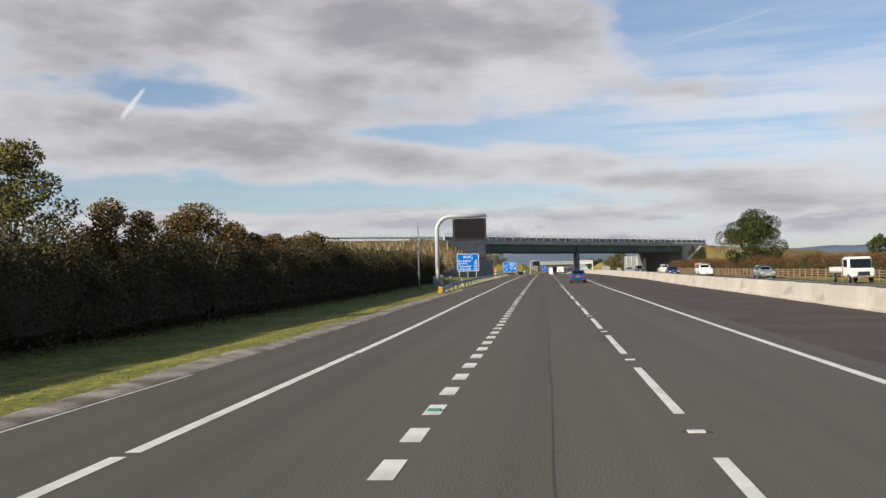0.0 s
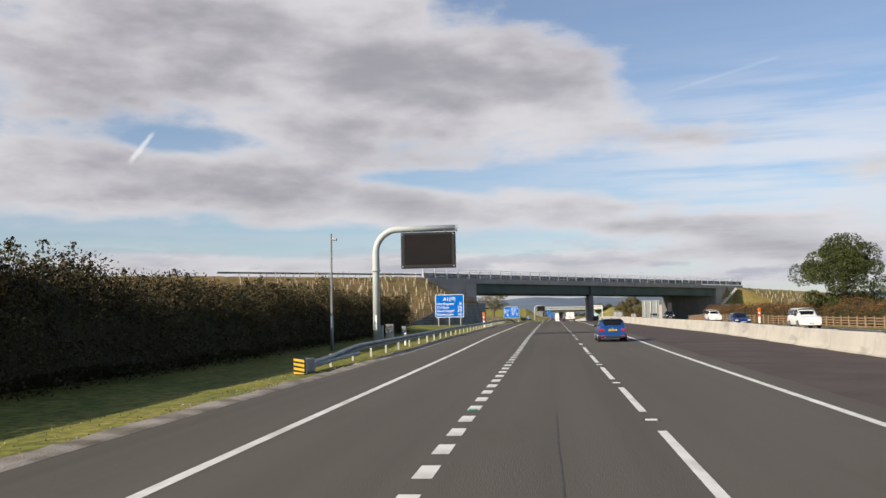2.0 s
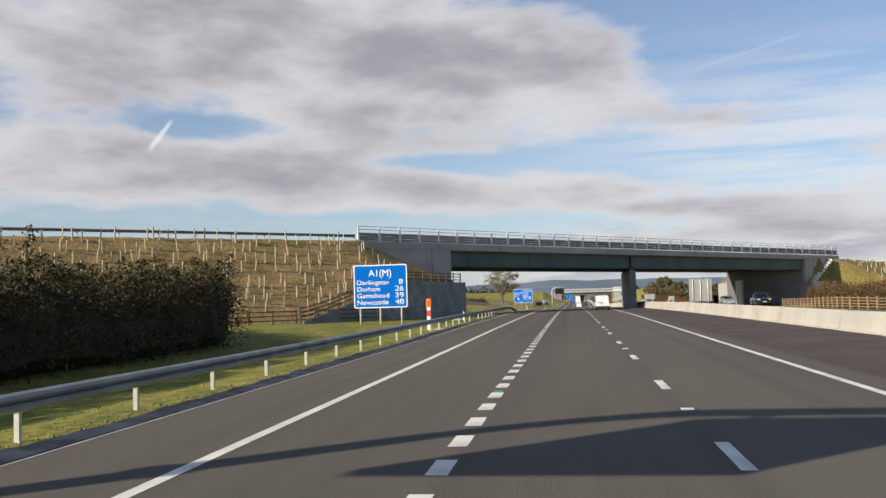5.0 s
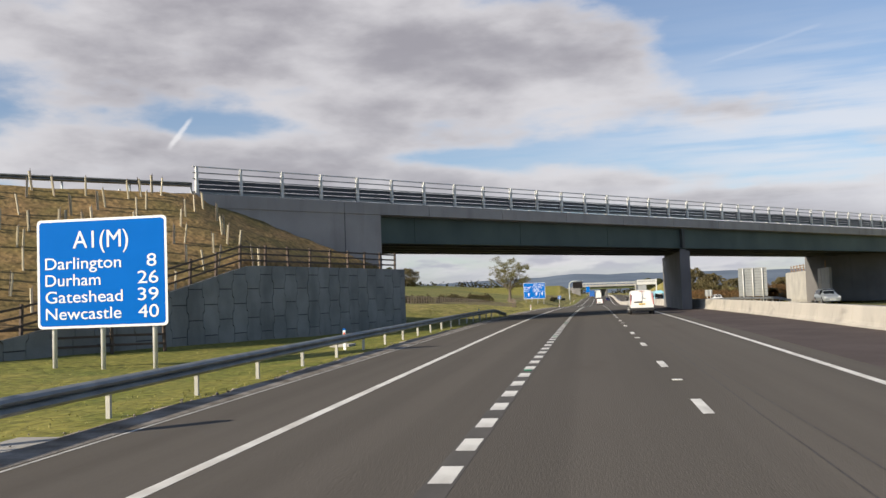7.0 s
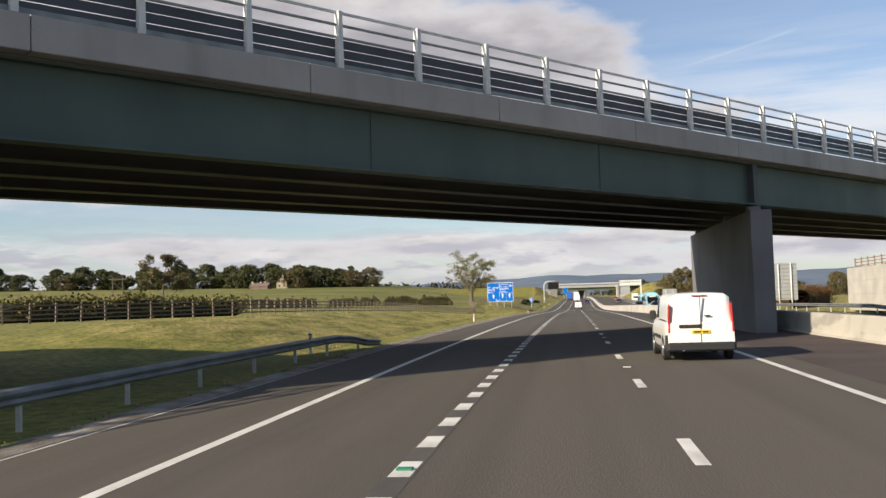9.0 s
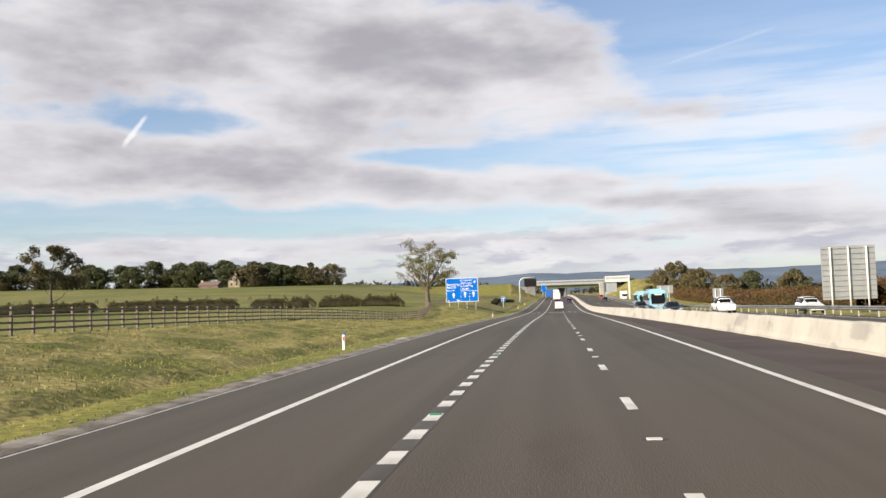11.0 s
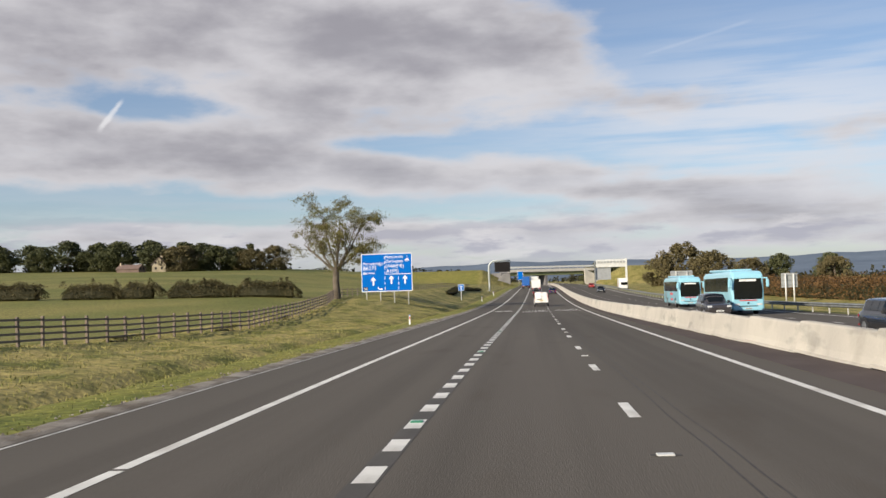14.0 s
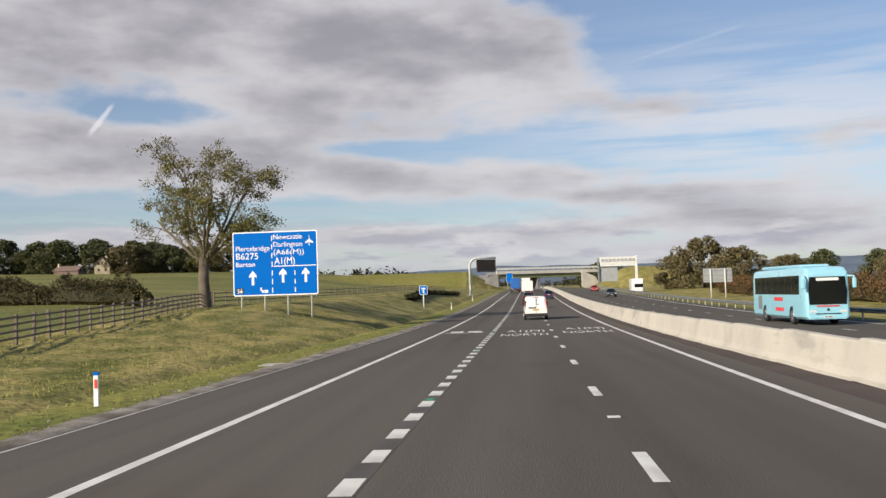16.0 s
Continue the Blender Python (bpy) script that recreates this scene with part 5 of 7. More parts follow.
def tree(name, label, h, w, material, seed, leaves=3500, leaf=0.22, trunk=0.3, clear=0.22, sparse=1.0, limbs=7, at=None, lean=0.0):
    """A tapered trunk, forked limbs and a crown of many sprays gathered in uneven clumps."""
    rng = np.random.default_rng(seed)
    rd = random.Random(seed)
    t = thing(name, label, "tree", at=at or Matrix.Identity(4))
    top = h * 0.66
    path = [(lean * k * k * 2 + 0.12 * trunk * rd.uniform(-4, 4) * k, 0.12 * trunk * rd.uniform(-4, 4) * k, -0.4 + (top + 0.4) * k) for k in (0, 0.06, 0.25, 0.5, 0.75, 1.0)]
    part("trunk", tube(bmesh.new(), path, [trunk * 1.5, trunk * 1.1, trunk * 0.9, trunk * 0.65, trunk * 0.4, trunk * 0.14], 8), M_BARK, t, smooth=True)
    bm, tips = bmesh.new(), []

    def grow(p, d, length, r, depth):
        q, pts, rs = Vector(p), [Vector(p)], [r]
        for k in range(3):
            d = (d + Vector((rd.uniform(-0.28, 0.28), rd.uniform(-0.28, 0.28), rd.uniform(-0.10, 0.24)))).normalized()
            q = q + d * (length / 3)
            pts.append(q.copy())
            rs.append(r * (1 - 0.26 * (k + 1)))
        tube(bm, pts, rs, 5, caps=False)
        tips.append((q.copy(), depth))
        if depth:
            for k in range(rd.choice((2, 3, 3))):
                e = (d + Vector((rd.uniform(-0.9, 0.9), rd.uniform(-0.9, 0.9), rd.uniform(-0.25, 0.6)))).normalized()
                grow(pts[rd.choice((2, 3, 3))], e, length * rd.uniform(0.5, 0.78), rs[-1] * 1.1, depth - 1)

    for k in range(limbs):
        f = clear + (0.95 - clear) * k / max(1, limbs - 1)
        a = k * 2.4 + rd.uniform(-0.5, 0.5)
        z = h * 0.66 * f
        reach = w * 0.36 * (1.0 - 0.45 * abs(f - 0.45))
        d = Vector((math.cos(a), math.sin(a), 0.35 + 0.85 * f)).normalized()
        grow((lean * f * f * 2, 0, z), d, reach, trunk * 0.42 * (1.1 - 0.6 * f), 2)
    part("branch_work", bm, M_BARK, t, smooth=True)
    pts = []
    # clumps at the limb ends, pressed into the crown's outline
    base = h * clear
    for p, depth in tips:
        if rd.random() > sparse * (1.0 if depth < 2 else 0.6):
            continue
        c = np.array(p)
        zc = (c[2] - base) / (h - base)
        lim = 0.5 * w * math.sqrt(max(0.06, 1 - (2 * max(0.0, min(1.0, zc)) - 0.85) ** 2 / 1.35))
        rr = math.hypot(c[0], c[1])
        if rr > lim:
            c[:2] *= lim / rr
        c[2] = min(c[2], h - 0.06 * w)
        s = w * rd.uniform(0.055, 0.125)
        pts.append(ball_points(rng, c, (s, s, s * 0.72), 100, 0.25))
    pts = np.concatenate(pts)
    pts = pts[rng.permutation(len(pts))]
    reps = int(math.ceil(leaves / len(pts)))
    pts = np.concatenate([pts + rng.normal(scale=0.012 * w, size=pts.shape) for _ in range(reps)])[:leaves]
    ob = new("crown", leaf_mesh("crown", pts, leaf, material, rng))
    ob.parent = t
    return t


def round_tree(name, label, h, w, material, seed, leaves=2600, leaf=0.34, trunk=0.35, at=None, low=0.12):
    """A close crown of overlapping uneven clumps, for trees in full leaf."""
    rng = np.random.default_rng(seed)
    rd = random.Random(seed)
    t = thing(name, label, "tree", at=at or Matrix.Identity(4))
    part("trunk", tube(bmesh.new(), [(0, 0, -0.5), (0, 0, h * 0.15), (0.1, 0, h * 0.4), (0.2, 0.1, h * 0.7)], [trunk * 1.3, trunk, trunk * 0.7, trunk * 0.2], 8), M_BARK, t, smooth=True)
    bm = bmesh.new()
    pts, n_c = [], 46
    for k in range(n_c):
        zc = rd.uniform(0.0, 1.0)
        lim = math.sqrt(max(0.03, 1 - (2 * zc - 0.9) ** 2 / 1.25))
        a, r = rd.uniform(0, 6.283), lim * 0.5 * w * math.sqrt(rd.uniform(0.12, 1.0)) * 0.86
        c = (r * math.cos(a), r * math.sin(a), h * (low + (0.93 - low) * zc))
        s = w * rd.uniform(0.085, 0.165)
        pts.append(ball_points(rng, c, (s, s, s * 0.8), leaves // n_c, 0.5))
        if k % 4 == 0:
            tube(bm, [(0, 0, h * 0.2 + 0.3 * c[2]), tuple(0.5 * v + (0.2 * h if i == 2 else 0) * 0.5 for i, v in enumerate(c)), c], [trunk * 0.3, trunk * 0.18, 0.03], 5, caps=False)
    part("branch_work", bm, M_BARK, t, smooth=True)
    ob = new("crown", leaf_mesh("crown", np.concatenate(pts), leaf, material, rng))
    ob.parent = t
    return t


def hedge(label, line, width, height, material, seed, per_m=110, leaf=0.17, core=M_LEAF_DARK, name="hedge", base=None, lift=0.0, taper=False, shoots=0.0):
    """A long unclipped hedge: stems, a solid core coloured dark for the shade inside, and a ragged coat of leaves."""
    rng = np.random.default_rng(seed)
    hd = thing(name, label, "hedge")
    line = [Vector(p) for p in line]
    pts, ring = [], []
    total = sum((b - a).length for a, b in zip(line, line[1:]))
    gone = 0.0

    def fade(at):
        """The hedge falls away towards its two ends."""
        return min(1.0, 0.45 + 0.35 * max(0.0, min(at, total - at))) if taper else 1.0

    for a, b in zip(line, line[1:]):
        length = (b - a).length
        side = Vector((-(b - a).y, (b - a).x, 0)).normalized()
        n = int(length * per_m)
        s = rng.uniform(0, 1, n)
        h = np.array([height * (0.88 + 0.34 * noise.noise((k * length * 0.16, seed, 0)) + 0.24 * noise.noise((k * length * 0.45, seed, 5))) * fade(gone + k * length) for k in s])
        ang = rng.uniform(-0.25, math.pi + 0.25, n)
        crest = rng.uniform(0, 1, n) < 0.3
        ang[crest] = rng.uniform(0.7, 2.44, crest.sum())
        rad = 0.62 + 0.42 * rng.uniform(0, 1, n) ** 0.7
        ca, sa = np.cos(ang), np.sin(ang)
        off = np.sign(ca) * np.abs(ca) ** 0.55 * rad * width / 2
        up = lift + (0.46 + 0.54 * np.sign(sa) * np.abs(sa) ** 0.6 * rad) * h * (0.9 + 0.16 * rng.uniform(0, 1, n) ** 2)
        low = rng.uniform(0, 1, n) < 0.34
        up[low] = lift + rng.uniform(0.0, 0.8, low.sum()) * h[low]
        px = np.array(a)[None] + s[:, None] * np.array(b - a)[None] + off[:, None] * np.array(side)[None]
        g = np.array([(base or (lambda x, y: ground_z(x, y)[0]))(x, y) for x, y, _ in px]) if n < 9000 and base is None else np.full(n, base(0, 0) if base else ground_z(a.x, a.y)[0])
        bulge = np.array([1.0 + 0.34 * noise.noise((p[1] * 0.45, q * 0.7, seed + (1 if o > 0 else 2))) + 0.10 * noise.noise((p[1] * 1.7, q * 1.9, seed + (3 if o > 0 else 4))) for p, q, o in zip(px, up, off)])
        px[:, :2] += (off * (bulge - 1.0))[:, None] * np.array(side)[None, :2]
        px[:, 2] = g + up * (0.8 + 0.2 * bulge)
        pts.append(px)
        for k in range(int(length * shoots)):
            f = float(rng.uniform(0, 1))
            p = a.lerp(b, f) + side * float(rng.normal(scale=0.22)) * width
            top = (base(0, 0) if base else ground_z(p.x, p.y)[0]) + height * (0.80 + 0.34 * noise.noise((f * length * 0.16, seed, 0)) + 0.24 * noise.noise((f * length * 0.45, seed, 5)))
            tall, wide, m = rng.uniform(0.4, 1.15), rng.uniform(0.25, 0.6), 130
            q = rng.uniform(0, 1, m) ** 0.8
            pts.append(np.stack([p.x + rng.normal(scale=wide, size=m) * (1.15 - q), p.y + rng.normal(scale=wide, size=m) * (1.15 - q), top + (q * 1.5 - 0.5) * tall], 1))
        for k in range(max(2, int(length / 4.0))):
            f = (k + rng.uniform(0, 1)) / max(2, int(length / 4.0))
            p = a.lerp(b, min(1, f)) + side * float(rng.uniform(-0.35, 0.35)) * width
            z = base(0, 0) if base else ground_z(p.x, p.y)[0]
            part("stem", tube(bmesh.new(), [(p.x, p.y, z - 0.2), (p.x + rng.uniform(-0.2, 0.2), p.y + rng.uniform(-0.3, 0.3), z + height * 0.4), (p.x + rng.uniform(-0.7, 0.7), p.y + rng.uniform(-0.7, 0.7), z + height * rng.uniform(0.8, 1.12))], [0.05, 0.035, 0.012], 4, caps=False), M_BARK, hd)
        m = max(2, int(length / 1.2))
        for k in range(m):
            p = a.lerp(b, k / m)
            z = base(0, 0) if base else ground_z(p.x, p.y)[0]
            hh = fade(gone + k / m * length) * height * (0.74 + 0.32 * noise.noise((k / m * length * 0.16, seed, 0)) + 0.20 * noise.noise((k / m * length * 0.45, seed, 5)))
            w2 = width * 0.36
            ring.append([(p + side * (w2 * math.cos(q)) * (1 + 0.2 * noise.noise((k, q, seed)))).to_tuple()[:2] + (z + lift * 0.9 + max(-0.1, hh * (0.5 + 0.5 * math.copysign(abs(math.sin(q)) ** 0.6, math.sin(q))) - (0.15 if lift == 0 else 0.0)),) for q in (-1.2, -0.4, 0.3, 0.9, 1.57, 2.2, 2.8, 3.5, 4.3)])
        gone += length
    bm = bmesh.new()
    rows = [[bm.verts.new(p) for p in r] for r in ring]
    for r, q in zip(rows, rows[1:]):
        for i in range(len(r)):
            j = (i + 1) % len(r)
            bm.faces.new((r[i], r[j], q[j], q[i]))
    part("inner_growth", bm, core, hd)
    ob = new("foliage", leaf_mesh("foliage", np.concatenate(pts), leaf, material, rng, flat=0.2))
    ob.parent = hd
    return hd


# west verge hedge with taller growth in it
zero = lambda x, y: -0.42
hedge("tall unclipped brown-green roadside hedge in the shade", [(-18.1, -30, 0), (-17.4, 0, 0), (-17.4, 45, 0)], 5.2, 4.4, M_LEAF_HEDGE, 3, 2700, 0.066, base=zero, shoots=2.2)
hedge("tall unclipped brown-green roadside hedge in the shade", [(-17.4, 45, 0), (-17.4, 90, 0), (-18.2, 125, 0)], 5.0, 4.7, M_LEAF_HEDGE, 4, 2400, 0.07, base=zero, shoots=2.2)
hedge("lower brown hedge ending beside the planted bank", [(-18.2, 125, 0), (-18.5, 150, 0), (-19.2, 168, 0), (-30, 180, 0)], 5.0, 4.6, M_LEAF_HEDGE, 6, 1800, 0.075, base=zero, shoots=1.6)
round_tree("hedge_tree", "green hedgerow tree with thin leaves", 7.7, 6.0, M_LEAF_OLIVE, 11, 15000, 0.085, 0.16, at=pose(-19.6, 33.0, 0), low=0.25)
for y, h, w, seed in ((49.0, 6.2, 6.0, 12), (38.5, 5.7, 5.2, 13), (56.0, 5.4, 5.0, 14), (73.0, 5.3, 5.8, 15), (64.5, 5.0, 4.6, 16)):
    round_tree("hedge_tree", "rusty brown hawthorn rising out of the hedge", h, w, M_LEAF_HAW, seed, 14000, 0.085, 0.15, at=pose(-18.0, y, 0), low=0.38)


# the tree beside the lane sign
def open_tree(name, label, h, stems, material, seed, leaves, leaf, trunk, at):
    """A short bole that forks into heavy rising limbs, whose twigs droop under loose bunches of leaves."""
    rng, rd = np.random.default_rng(seed), random.Random(seed)
    t = thing(name, label, "tree", at=at)
    fork = h * 0.27
    part("trunk", tube(bmesh.new(), [(0, 0, -0.5), (0.05, 0, 0.3), (-0.1, 0, fork * 0.6), (0, 0, fork + 0.3)], [trunk * 1.5, trunk * 1.15, trunk, trunk * 0.85], 10), M_BARK, t, smooth=True)
    tips = []

    def limb(bm, p, d, length, r, depth, droop):
        q, pts, rs = Vector(p), [Vector(p)], [r]
        for k in range(5):
            d = (d + Vector((rd.uniform(-0.24, 0.24), rd.uniform(-0.24, 0.24), rd.uniform(-0.08, 0.22) - droop * k))).normalized()
            q = q + d * (length / 5)
            pts.append(q.copy())
            rs.append(max(0.012, r * (1 - 0.15 * (k + 1))))
        tube(bm, pts, rs, 6, caps=False)
        if depth == 0:
            tips.extend((pts[3], pts[5]))
            return
        for k in range(6 if depth == 2 else 5):
            at_k = rd.choice((2, 3, 4, 5, 5))
            e = (d + Vector((rd.uniform(-1.1, 1.1), rd.uniform(-1.1, 1.1), rd.uniform(-0.35, 0.65)))).normalized()
            limb(bm, pts[at_k], e, length * rd.uniform(0.36, 0.56), rs[at_k] * 0.6, depth - 1, 0.10)

    for a, lift, length, r in stems:
        bm = bmesh.new()
        limb(bm, (0, 0, fork * rd.uniform(0.85, 1.05)), Vector((math.cos(radians(a)), math.sin(radians(a)) * 0.8, math.tan(radians(lift)))).normalized(), length, r, 2, 0.0 if lift > 45 else 0.03)
        part("limb", bm, M_BARK, t, smooth=True)
    pts = []
    per = max(8, leaves // len(tips))
    for p in tips:
        if rd.random() < 0.22:
            continue
        s = rd.uniform(0.35, 0.95)
        pts.append(ball_points(rng, np.array(p) - np.array((0, 0, 0.3 * s)), (s * 1.2, s * 1.2, s * 0.8), int(per * rd.uniform(0.4, 1.7)), 0.1))
    # ivy on the bole
    n = 900
    ang, z = rng.uniform(0, 6.283, n), rng.uniform(0.5, 1.0, n) ** 0.7 * fork * 1.5
    rad = trunk * 1.3 + np.abs(rng.normal(scale=0.55, size=n)) * (z / fork)
    pts.append(np.stack([np.cos(ang) * rad, np.sin(ang) * rad, z], 1))
    ob = new("crown", leaf_mesh("crown", np.concatenate(pts), leaf, material, rng))
    ob.parent = t
    return t


STEMS = [(180, 26, 6.8, 0.20), (165, 46, 6.6, 0.20), (195, 64, 6.6, 0.20), (80, 78, 6.4, 0.20), (20, 70, 6.6, 0.21), (350, 60, 6.2, 0.18), (5, 26, 4.3, 0.14), (270, 56, 5.8, 0.16), (100, 42, 5.4, 0.15), (12, 44, 4.8, 0.14)]
open_tree("ash_tree", "tall half-bare tree with thin olive leaves beside the sign", 14.0, STEMS, M_LEAF_OLIVE, 33, 30000, 0.09, 0.46, pose(-26.0, 467.0, 1.5) @ Matrix.Diagonal((1.04, 1.0, 1.19, 1.0)))

# east side
round_tree("oak_tree", "broad dark green oak in full leaf", 11.9, 12.6, M_LEAF, 41, 42000, 0.13, 0.45, at=pose(40.2, 172, -0.4), low=0.10)
round_tree("oak_tree", "small green oak beyond the hedge", 7.0, 7.0, M_LEAF, 42, 9000, 0.16, 0.25, at=pose(66, 182, -0.6))
hedge("brown unclipped hedge behind the timber fence", [(52, 40, 0), (43, 110, 0), (38.5, 170, 0), (36.0, 222, 0), (38, 262, 0)], 4.0, 3.5, M_LEAF_BROWN, 7, 420, 0.09, base=lambda x, y: -0.5)
hedge("red-brown bushes beside the sign back", [(41, 384, 0), (46, 398, 0), (52, 412, 0)], 5.0, 4.6, M_LEAF_BROWN, 8, 500, 0.11, base=lambda x, y: -0.5)
hedge("brown scrub along the foot of the east verge", [(50, 410, 0), (46, 470, 0), (44, 530, 0), (44, 585, 0)], 6.5, 3.9, M_LEAF_BROWN, 9, 300, 0.14, base=lambda x, y: -0.6)

# copses beyond the field: a few shapes, repeated
kinds = [round_tree("field_tree", "dark rounded tree in the distant copse", 14.5, 19, M_LEAF_FAR, 51, 9000, 0.45, 0.4, low=0.03, at=pose(-210, 790, ground_z(-210, 790)[0])),
         round_tree("field_tree", "dark rounded tree in the distant copse", 13.0, 16, M_LEAF_FAR, 52, 8000, 0.42, 0.4, low=0.03, at=pose(-251, 790, ground_z(-251, 790)[0])),
         tree("field_tree", "tall open tree in the distant copse", 14.5, 9.5, M_LEAF_FAR, 53, 2800, 0.5, 0.3, at=pose(-141, 792, ground_z(-141, 792)[0])),
         round_tree("field_tree", "brown autumn tree in the distant copse", 12.5, 17, M_LEAF_COPSE, 54, 11000, 0.34, 0.4, low=0.03, at=pose(-128, 790, ground_z(-128, 790)[0]))]
rnd = random.Random(9)
for k, x, y, s in ((0, -198, 800, 1.05), (1, -188, 786, 0.95), (0, -222, 796, 0.95), (1, -233, 803, 0.7), (0, -262, 799, 0.9), (1, -274, 789, 1.0), (3, -172, 778, 1.0), (0, -155, 786, 0.85), (1, -149, 795, 0.95), (2, -161, 800, 0.85), (0, -240, 797, 1.0), (1, -176, 794, 1.05), (0, -209, 791, 1.0), (1, -166, 791, 1.0), (3, -140, 787, 0.9), (0, -285, 800, 1.0), (1, -310, 803, 0.9), (0, -330, 798, 0.95),
                   (1, -300, 796, 0.8), (0, -318, 800, 0.9), (3, -335, 790, 0.8), (0, -350, 806, 1.0), (1, -372, 795, 0.9), (0, -395, 800, 1.0), (3, -415, 790, 0.9), (0, -440, 800, 1.0), (1, -470, 800, 1.0),
                   (3, 49, 640, 1.0), (3, 57, 632, 0.85), (3, 44, 650, 0.8), (3, 65, 616, 0.66), (1, 75, 622, 0.62), (3, 84, 600, 0.6), (0, 96, 640, 0.62), (3, 108, 610, 0.7), (1, 122, 640, 0.66), (3, 138, 600, 0.7), (0, 150, 650, 0.75), (3, 168, 620, 0.7),
                   (1, 38, 850, 0.9), (0, 48, 858, 0.8), (1, 33, 862, 0.7), (3, -64, 842, 0.35), (1, -72, 850, 0.35), (0, -40, 846, 0.4), (1, -34, 848, 0.42)):
    src = kinds[k]
    m = pose(x, y, ground_z(x, y)[0] - 0.2, 0, 0, rnd.uniform(0, 360))
    c = copy_thing(src, m)
    wide = 1.3 if x < 0 else 1.0
    c.scale = (s * wide, s * wide, s * rnd.uniform(0.95, 1.12))
    if x > 0:
        c["label"] = "brown autumn tree beyond the far carriageway" if k == 3 else "dark green tree beyond the far carriageway"
    else:
        c["label"] = src["label"]
tree("field_tree", "open brown tree standing in the near field", 16.0, 15, M_LEAF_COPSE, 61, 6500, 0.30, 0.4, sparse=0.8, at=pose(-118, 473, ground_z(-118, 473)[0]))
for a, b, h, seed in ((-190, -104, 2.6, 21), (-102, -70, 2.6, 22), (-67.0, -58.0, 2.6, 23), (-58.6, -51.8, 2.5, 26), (-51.0, -40.5, 2.7, 27), (-41.2, -31.5, 2.6, 28)):
    hedge("rounded brown-olive bushes of the field hedge", [(a, 468.5, 0), ((a + b) / 2, 468.0, 0), (b, 468.5, 0)], 2.4, h, M_LEAF_SCRUB, seed, 620, 0.10, taper=True, shoots=0.5)
hedge("overgrown green hedge behind the field fence", [(-90, 268, 0), (-40, 281, 0), (-27, 296, 0)], 2.8, 2.3, M_LEAF_OLIVE, 24, 130, 0.16)
hedge("dark scrub under the small blue sign", [(-15.5, 525, 0), (-17, 560, 0), (-14, 598, 0)], 1.6, 0.8, M_LEAF_DARK, 25, 120, 0.12)
for x, y, s in ((-21.9, 347, 0.7), (-20.9, 369, 0.7), (-19.6, 384, 0.8), (-19.0, 398, 0.9), (-20.0, 416, 0.6)):
    hedge("low scrub at the foot of the field fence", [(x, y, 0), (x + 0.3, y + 3.5 * s, 0)], 0.55, 0.42 * s, M_LEAF_OLIVE, int(y), 160, 0.05, name="scrub")

# distant woods and hills
rng = np.random.default_rng(77)
pts = []
for k in range(900):
    x, y = rng.uniform(-900, 1400), rng.uniform(950, 2300)
    if abs(x - 8) < 22:
        continue
    z = ground_z(x, y)[0]
    c = (x, y, z + 3)
    pts.append(ball_points(rng, c, (rng.uniform(6, 22), rng.uniform(5, 12), rng.uniform(4, 7)), 34, 0.3))
ob = new("far_woods", leaf_mesh("far_woods", np.concatenate(pts), 1.9, M_LEAF_DARK, rng))
tagged(ob, "scattered dark woods and hedgerows far off", "woodland", kind="stuff")
# the blue-grey of distance haze is put into the hills' colour
M_HILL = mat("haze_tinted_hill", (0.150, 0.185, 0.235), 1.0, 0.14, 0.004, 0.02, col2=(0.12, 0.15, 0.195), spec=0.0)
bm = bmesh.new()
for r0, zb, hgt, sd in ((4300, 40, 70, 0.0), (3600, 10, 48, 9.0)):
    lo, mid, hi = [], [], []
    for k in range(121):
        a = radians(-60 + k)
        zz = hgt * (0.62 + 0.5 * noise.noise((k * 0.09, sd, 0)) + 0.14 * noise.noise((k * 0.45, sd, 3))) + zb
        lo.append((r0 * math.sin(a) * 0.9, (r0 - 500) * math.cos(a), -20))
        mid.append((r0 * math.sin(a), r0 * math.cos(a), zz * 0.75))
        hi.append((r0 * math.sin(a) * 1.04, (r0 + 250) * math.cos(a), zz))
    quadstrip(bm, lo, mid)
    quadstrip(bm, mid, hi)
setting("backdrop", bm, M_HILL, "low hills on the horizon, tinted blue-grey for haze", "hills", smooth=True)

# farmstead among the copse
def cottage(label, x, y, w, d, h, roof, m, rz):
    z = ground_z(x, y)[0]
    hs = thing("farmhouse", label, "house", at=pose(x, y, z, 0, 0, rz))
    bm = prism(bmesh.new(), [(-w / 2, -0.5), (w / 2, -0.5), (w / 2, h), (0, h + roof), (-w / 2, h)], 0, d)
    part("wall", bm, m, hs)
    for s in (-1, 1):
        part("roof", prism(bmesh.new(), [(s * (w / 2 + 0.4), h - 0.3), (0, h + roof + 0.05), (0, h + roof + 0.35), (s * (w / 2 + 0.5), h)], -0.3, d + 0.3), M_ROOF, hs, "brown tiled roof")
    for k in (-1, 1):
        for zz in (1.2, 3.9):
            if zz + 1 < h + roof * 0.4:
                part("window", boxes((k * w * 0.22 - 0.45, k * w * 0.22 + 0.45, -0.04, 0.02, zz, zz + 1.2)), M_BLACK, hs)
    part("chimney", boxes((-0.5, 0.5, d - 1.2, d - 0.4, h + roof - 0.5, h + roof + 1.4)), M_STONE, hs)


